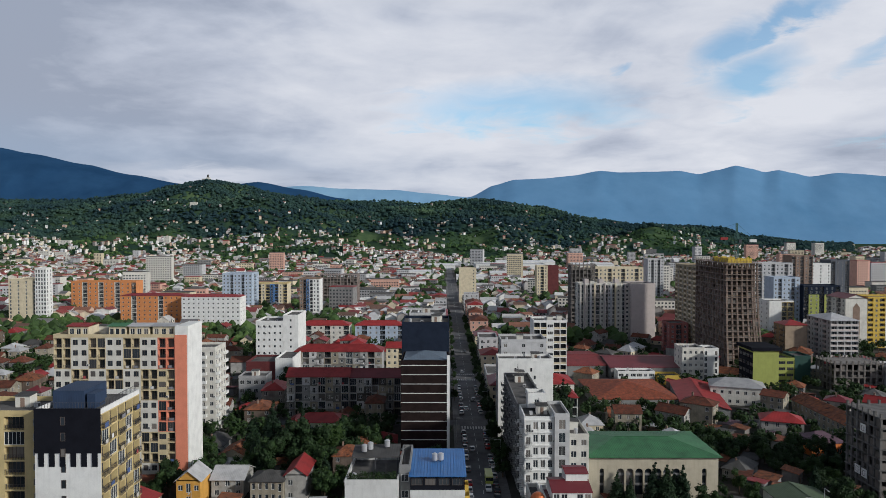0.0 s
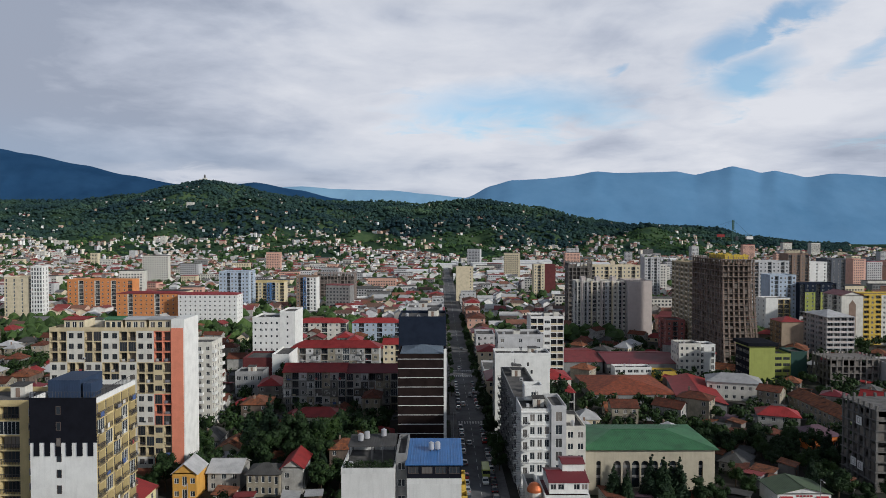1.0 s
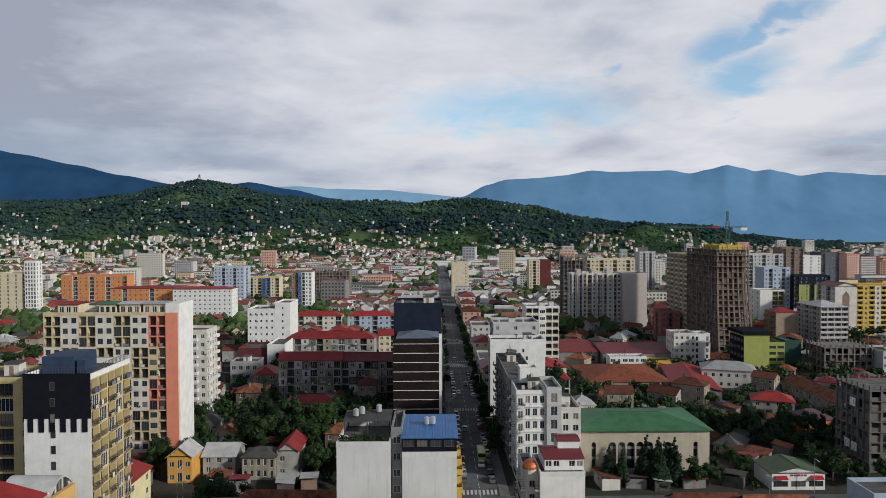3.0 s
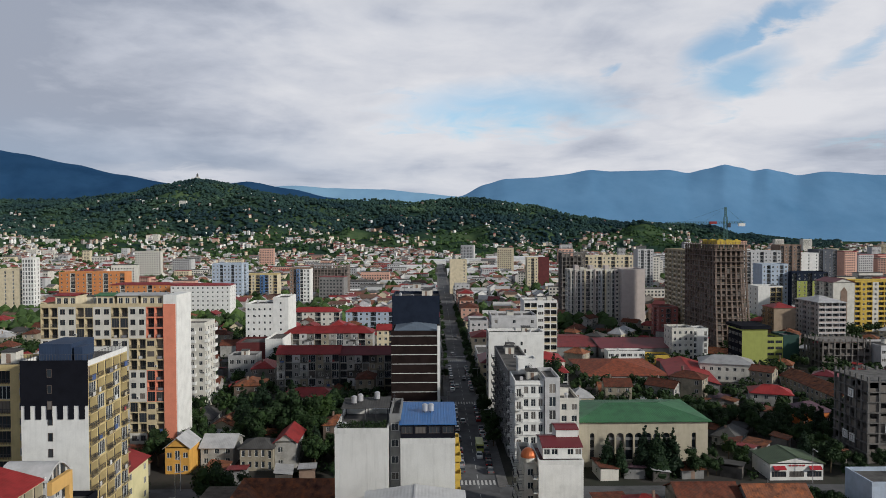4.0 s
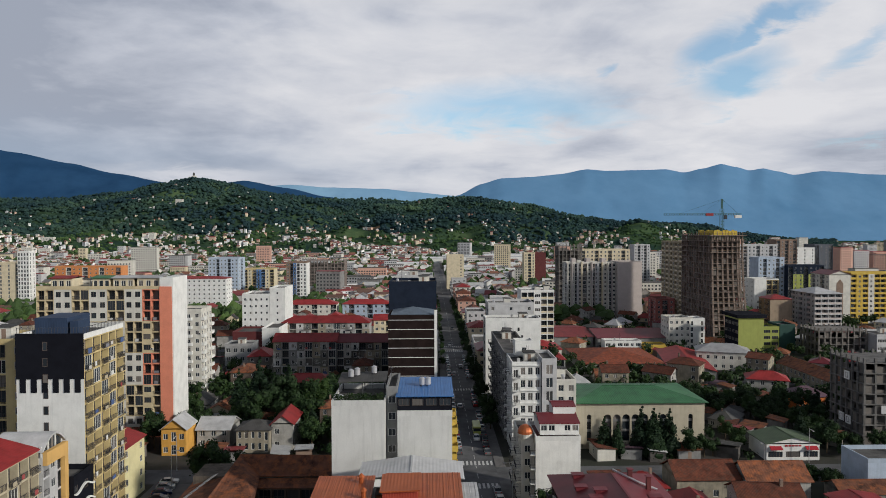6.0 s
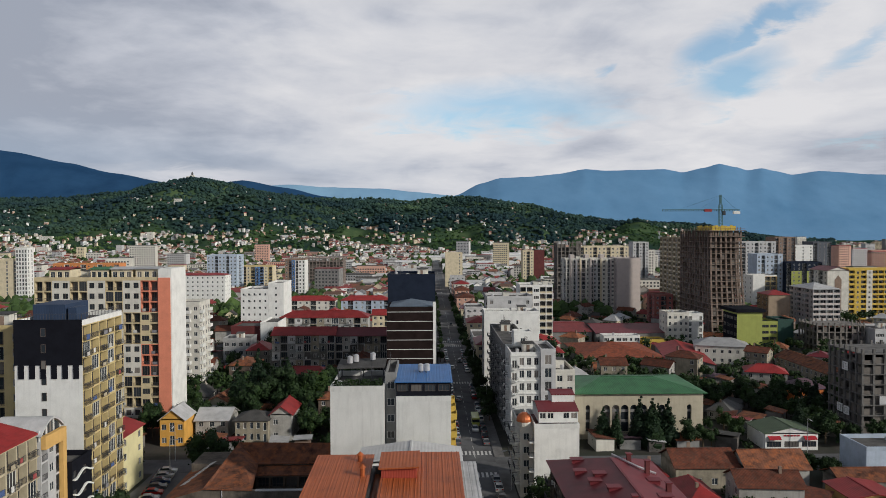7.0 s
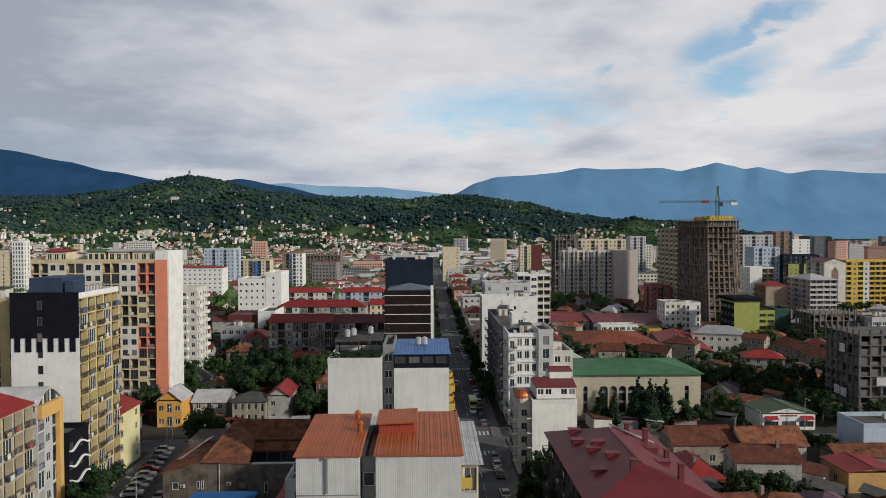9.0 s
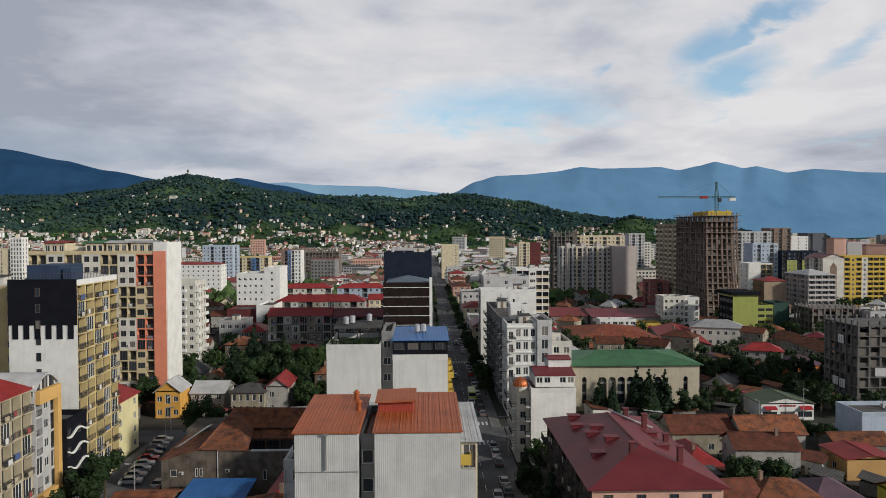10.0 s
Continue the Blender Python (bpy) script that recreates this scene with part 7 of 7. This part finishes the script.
def tank_proto():
    t = thing("water_tank", 0, 0)
    s = Shape()
    s.tube(0, 0, 0.35, 1.55, 0.55, 0.55, 14)
    s.tube(0, 0, 1.55, 1.75, 0.55, 0.2, 14)
    part("tank", s, STEEL, t)
    for k in range(3):
        s = Shape()
        a = k * 2.09
        s.box(0.4 * math.cos(a) - 0.05, 0.4 * math.sin(a) - 0.05, 0, 0.4 * math.cos(a) + 0.05, 0.4 * math.sin(a) + 0.05, 0.35)
        part("leg", s, RAIL, t)
    return t


def dish_proto():
    t = thing("satellite_dish", 0, 0)
    s = Shape()
    prev = None
    for k in range(4):
        r, y = 0.45 * k / 3, -0.25 + 0.16 * (1 - (k / 3) ** 2)
        ring = [(r * math.cos(6.283 * i / 12), y, 1.0 + r * math.sin(6.283 * i / 12)) for i in range(12)]
        if prev:
            for i in range(12):
                j = (i + 1) % 12
                s.poly([prev[i], prev[j], ring[j], ring[i]])
        prev = ring
    part("dish", s, WHITE, t)
    s = Shape()
    s.box(-0.04, -0.08, 0, 0.04, 0.0, 1.0)
    part("mast", s, RAIL, t)
    return t


def box_proto(kind):
    t = thing("roof_box", 0, 0)
    s = Shape()
    if kind:
        s.box(-1.5, -1.3, 0, 1.5, 1.3, 2.4)
        part("body", s, OFFW, t)
        s = Shape()
        s.slab([(-1.75, -1.6, 2.5), (1.75, -1.6, 2.5), (1.75, 1.6, 2.7), (-1.75, 1.6, 2.7)], 0.15)
        part("roof", s, R_GRY, t)
        s = Shape()
        s.box(-0.45, -1.34, 0.05, 0.45, -1.303, 2.0)
        part("door", s, BROWN, t)
    else:
        s.box(-0.5, -0.4, 0, 0.5, 0.4, 0.9)
        part("body", s, LGREY, t)
        s = Shape()
        s.box(-0.35, -0.43, 0.15, 0.35, -0.402, 0.75)
        part("grille", s, RAIL, t)
    return t


def mast_proto():
    t = thing("antenna", 0, 0)
    s = Shape()
    s.tube(0, 0, 0, 4.5, 0.05, 0.03, 6)
    part("mast", s, RAIL, t)
    for k in range(4):
        s = Shape()
        s.box(-0.6 + 0.08 * k, -0.02, 3.2 + 0.3 * k, 0.6 - 0.08 * k, 0.02, 3.24 + 0.3 * k)
        part("crossbar", s, RAIL, t)
    return t


def tank(x, y, z):
    place("tank", tank_proto, pose(x, y, z, 0, 0, rnd.uniform(0, 90)), "bright steel water tank standing on a roof", "water tank", "roof tanks")


def dish(x, y, z):
    place("dish", dish_proto, pose(x, y, z, 0, 0, rnd.uniform(-40, 40)), "white satellite dish on a short mast", "satellite dish", "satellite dishes")


def roof_box(x, y, z, kind):
    place(("rbox", kind), lambda: box_proto(kind), pose(x, y, z, 0, 0, rnd.choice((0, 90))), "pale stair head with a sheet roof" if kind else "grey ventilation box on a flat roof", "roof room" if kind else "vent box", "roof rooms" if kind else "vent boxes")


def antenna(x, y, z):
    place("antenna", mast_proto, pose(x, y, z, 0, 0, rnd.uniform(0, 180)), "thin metal roof antenna with crossbars", "antenna", "antennas")


# flat roofs: plan, level of the roof deck
for x0, x1, y0, y1, z, n in ((-12.5, -9, 126, 129, 28.5, 1), (-114, -80, 208.5, 212, 43.6, 9), (-77, -67, 140, 145, 40.1, 3), (-99, -79, 135, 145, 38.6, 6), (22.8, 29.5, 186, 191, 24.1, 5), (34.5, 39, 185, 197, 19.1, 4), (22.5, 29, 200, 238, 24.1, 14), (20.6, 39.4, 248, 256, 27.8, 5), (23.6, 40, 271, 284, 31.1, 6),
                          (-14, 1.5, 244, 261, 41.6, 7), (-12, 0, 264, 279, 42.6, 5), (94.6, 127, 471, 485, 38.1, 10), (-96, -84, 354, 371, 27.6, 4), (44.6, 59.5, 331, 344, 30.9, 4), (120.6, 130, 342, 352, 15.8, 3), (-88, -78, 297, 305, 11.1, 3), (22.8, 31.5, 154.3, 155.6, 15.6, 2), (86.5, 103.5, 335, 341, 5.3, 4), (208, 239, 313, 329, 11.1, 6), (98.5, 111.5, 151, 159, 8.1, 3), (-76, -63, 120.3, 126, 16.5, 4)):
    for _ in range(n):
        x, y = rnd.uniform(x0 + 1.6, x1 - 1.6) if x1 - x0 > 4 else (x0 + x1) / 2, rnd.uniform(y0 + 0.6, y1 - 0.6)
        rnd.choice((tank, tank, dish, lambda a, b, c: roof_box(a, b, c, 0), lambda a, b, c: roof_box(a, b, c, 0), antenna, lambda a, b, c: roof_box(a, b, c, 1)))(x, y, z)
for x, y, z in ((-15.3, 132, 31.84), (-14.2, 133, 31.96), (-11, 134, 32.13), (-1.6, 131, 30.44), (-0.4, 131.2, 30.44), (-16.5, 125.5, 28.5)):
    tank(x, y, z)
antenna(-7.2, 127, 30.6)

# plants along the edge of the roof terrace
for i in range(13):
    t = thing("terrace_plant", -17.2 + i * 0.68, 125 + rnd.uniform(-0.2, 0.4), 28.5, 0, "green potted plant on the roof terrace", "potted plant", "terrace plants")
    s = Shape()
    s.tube(0, 0, 0, 0.5, 0.22, 0.28, 8)
    part("pot", s, R_TER, t)
    s = Shape()
    hh = rnd.uniform(0.8, 1.7)
    for _ in range(90):
        p = Vector((rnd.gauss(0, 0.28), rnd.gauss(0, 0.25), 0.5 + hh * rnd.random()))
        v = Vector((rnd.gauss(0, 1), rnd.gauss(0, 1), rnd.gauss(0, 1))).normalized()
        a = v.orthogonal().normalized() * 0.16
        b = v.cross(a).normalized() * 0.12
        s.poly([p - a, p - b, p + a, p + b])
    part("leaves", s, LEAF, t)


def pitched_z(u, half, zr, rise):
    return zr - rise * abs(u) / half


# dormer hatches, chimneys, pipe on the large maroon roof (ridge along y at x = 30.55)
for u, y in ((-5.0, 117), (-5.6, 112), (-3.2, 108.5), (-4.4, 106.5), (-2.6, 102), (-5.6, 98), (5.2, 107), (4.6, 100)):
    z = pitched_z(u, 9.45, 19.4, 3.22)
    t = thing("roof_hatch", 30.55 + u, y, z - 0.12, 0, "small maroon sheet-metal roof hatch", "roof hatch", "roof hatches")
    s = Shape()
    sg = 1 if u > 0 else -1
    s.slab([(-1.1, -0.8, 0.62), (1.1, -0.8, 0.62), (1.1, 0.8, 0.62), (-1.1, 0.8, 0.62)], 0.07)
    part("lid", s, R_MAR, t)
    s = Shape()
    s.box(-0.85, -0.6, -0.2, 0.85, 0.6, 0.55)
    part("frame", s, R_MAR, t)
for u, y, h in ((5.4, 111, 2.2), (3.2, 114, 1.6), (4.8, 93.5, 2.2), (-1.5, 95, 1.3), (6.5, 104, 1.4)):
    z = pitched_z(u, 9.45, 19.4, 3.22)
    t = thing("chimney", 30.55 + u, y, z - 0.5, 0, "dark maroon sheet-clad chimney on the roof", "chimney", "roof chimneys")
    s = Shape()
    s.box(-0.35, -0.35, 0, 0.35, 0.35, h + 0.5)
    part("shaft", s, MARW, t)
    s = Shape()
    s.box(-0.5, -0.5, h + 0.503, 0.5, 0.5, h + 0.62)
    part("cap", s, R_MAR, t)
t = thing("flue_pipe", 34, 111, 0, 0, "bright steel flue pipe lying along the roof", "pipe")
s = Shape()
pts = [Vector((-2.8, 4.4, 19.4)), Vector((-1.2, 3.2, 18.85)), Vector((0.8, 1.8, 18.15)), Vector((3.8, 1.2, 17.1))]
for a, b in zip(pts, pts[1:]):
    d = (b - a).normalized()
    e = d.orthogonal().normalized() * 0.22
    f = d.cross(e)
    ring = [e * math.cos(k * 1.047) + f * math.sin(k * 1.047) for k in range(6)]
    for k in range(6):
        s.poly([a + ring[k], a + ring[(k + 1) % 6], b + ring[(k + 1) % 6], b + ring[k]])
part("pipe", s, STEEL, t)

# orange roof: flues and the drain on the gable
for x, y in ((-8.3, 82), (-7.6, 77.5)):
    t = thing("flue", x, y, 29.5, 0, "rusty red roof flue with a cap", "flue", "roof flues")
    s = Shape()
    s.tube(0, 0, 0, 1.1, 0.28, 0.28, 10)
    part("pipe", s, R_ORA, t)
    s = Shape()
    s.tube(0, 0, 1.12, 1.5, 0.45, 0.05, 10)
    part("cap", s, R_ORA, t)
t = thing("drain_pipe", -10.3, 69.9, 25.5, 0, "grey drain pipe on the corrugated gable", "pipe")
s = Shape()
s.box(-0.08, -0.16, 0, 0.08, 0, 3.6)
part("pipe", s, GREY, t)
s = Shape()
s.box(-0.25, -0.3, 3.603, 0.25, 0, 3.8)
part("head", s, GREY, t)
for x0, x1, z in ((-13.5, -7.0, 25.2), (-5.3, 3.6, 8.0), (-5.3, 3.6, 20.0)):
    t = thing("sheet_joint", (x0 + x1) / 2, 70, z, 0, "grey flashing strip between corrugated sheets", "flashing", "flashing strips")
    s = Shape()
    s.box((x0 - x1) / 2, -0.06, 0, (x1 - x0) / 2, -0.003, 0.1)
    part("strip", s, GREY, t)

# street lamps
def lamp_proto():
    t = thing("street_lamp", 0, 0)
    s = Shape()
    s.tube(0, 0, 0, 9, 0.11, 0.06, 8)
    part("pole", s, STEEL, t)
    s = Shape()
    s.box(0, -0.04, 8.9, 1.8, 0.04, 9.0)
    part("arm", s, STEEL, t)
    s = Shape()
    s.box(1.3, -0.14, 8.78, 2.1, 0.14, 8.9)
    part("head", s, LGREY, t)
    return t


for x, y, r in ((-51.5, 121, 160), (-60.8, 160, 20), (-64, 172, -90), (4.8, 120, 0), (18.2, 150, 180), (4.8, 190, 0), (18.2, 215, 180), (4.8, 240, 0), (18.2, 280, 180), (98, 173.8, -90), (80, 161, 90), (118, 162, 90)):
    place("lamp", lamp_proto, pose(x, y, 0.03, 0, 0, r), "tall grey steel street lamp with one arm", "street lamp", "street lamps")

# roof rooms on the cream and salmon tower
for x, y in ((-104, 209.5), (-97, 209.5), (-86, 209.5)):
    roof_box(x, y, 43.6, 1)

# church on the hilltop
hx, hy = -1190.0, 3470.0
hz = hill_at(hx, hy)
t = thing("hilltop_church", hx, hy, hz - 4, 0, "pale stone church and terraces on the hilltop", "church")
for a, b, c, d, h, nm in ((-28, -8, -6, 10, 18, "wing"), (-8, 10, -8, 10, 24, "nave"), (10, 42, -6, 8, 12, "terrace_wall")):
    s = Shape()
    s.box(a, c, 0, b, d, h)
    part(nm, s, OFFW, t)
s = Shape()
s.tube(0, 0, 24, 34, 5, 5, 12)
s.tube(0, 0, 34, 42, 5.4, 0.3, 12)
part("dome", s, R_GRY, t)
# larger houses on the slope
for tx, y, w, h in ((-0.555, 1950, 34, 20), (-0.585, 1720, 26, 16), (-0.56, 1730, 30, 14), (-0.405, 2000, 16, 22), (-0.45, 1640, 14, 22), (-0.60, 1600, 40, 10), (-0.38, 1560, 22, 9), (-0.365, 2600, 26, 18), (-0.22, 1600, 24, 12)):
    z = hill_at(tx * y, y)
    block("hillside_block", tx * y - w / 2, tx * y + w / 2, y, y + 14, h + 4, max(2, int(h / 3.2)), OFFW if w > 15 else LGREY, {"S": "w" * max(3, int(w / 4))}, sep=False, z0=z - 4, label="pale villa block on the wooded slope", category="building", group="hillside blocks")

# standing seams and a lantern ridge on the green hall roof (eaves 37.8 x 24.8 m, ridge at 15 m)
seams = thing("roof_seam_set", 58, 198.5, 0, 0, "raised green seams on the hall's metal roof", "roof seams")
RUN, HALF = 12.4, 18.9
for i in range(38):
    u = -18.5 + i
    reach = min(RUN, (HALF - abs(u)) / 0.9)
    if reach < 0.6:
        continue
    z0 = 13 - 0.9 * 2.0 / RUN
    za, zb = z0 + 0.04, z0 + 0.04 + reach * (15 - z0) / RUN
    for sg in (-1, 1):
        s = Shape()
        y0, y1 = sg * RUN, sg * (RUN - reach)
        pts = [(u - 0.04, y0, za), (u + 0.04, y0, za), (u + 0.04, y1, zb), (u - 0.04, y1, zb)]
        s.slab(pts if sg < 0 else pts[::-1], 0.06)
        part("seam", s, R_GRN, seams)
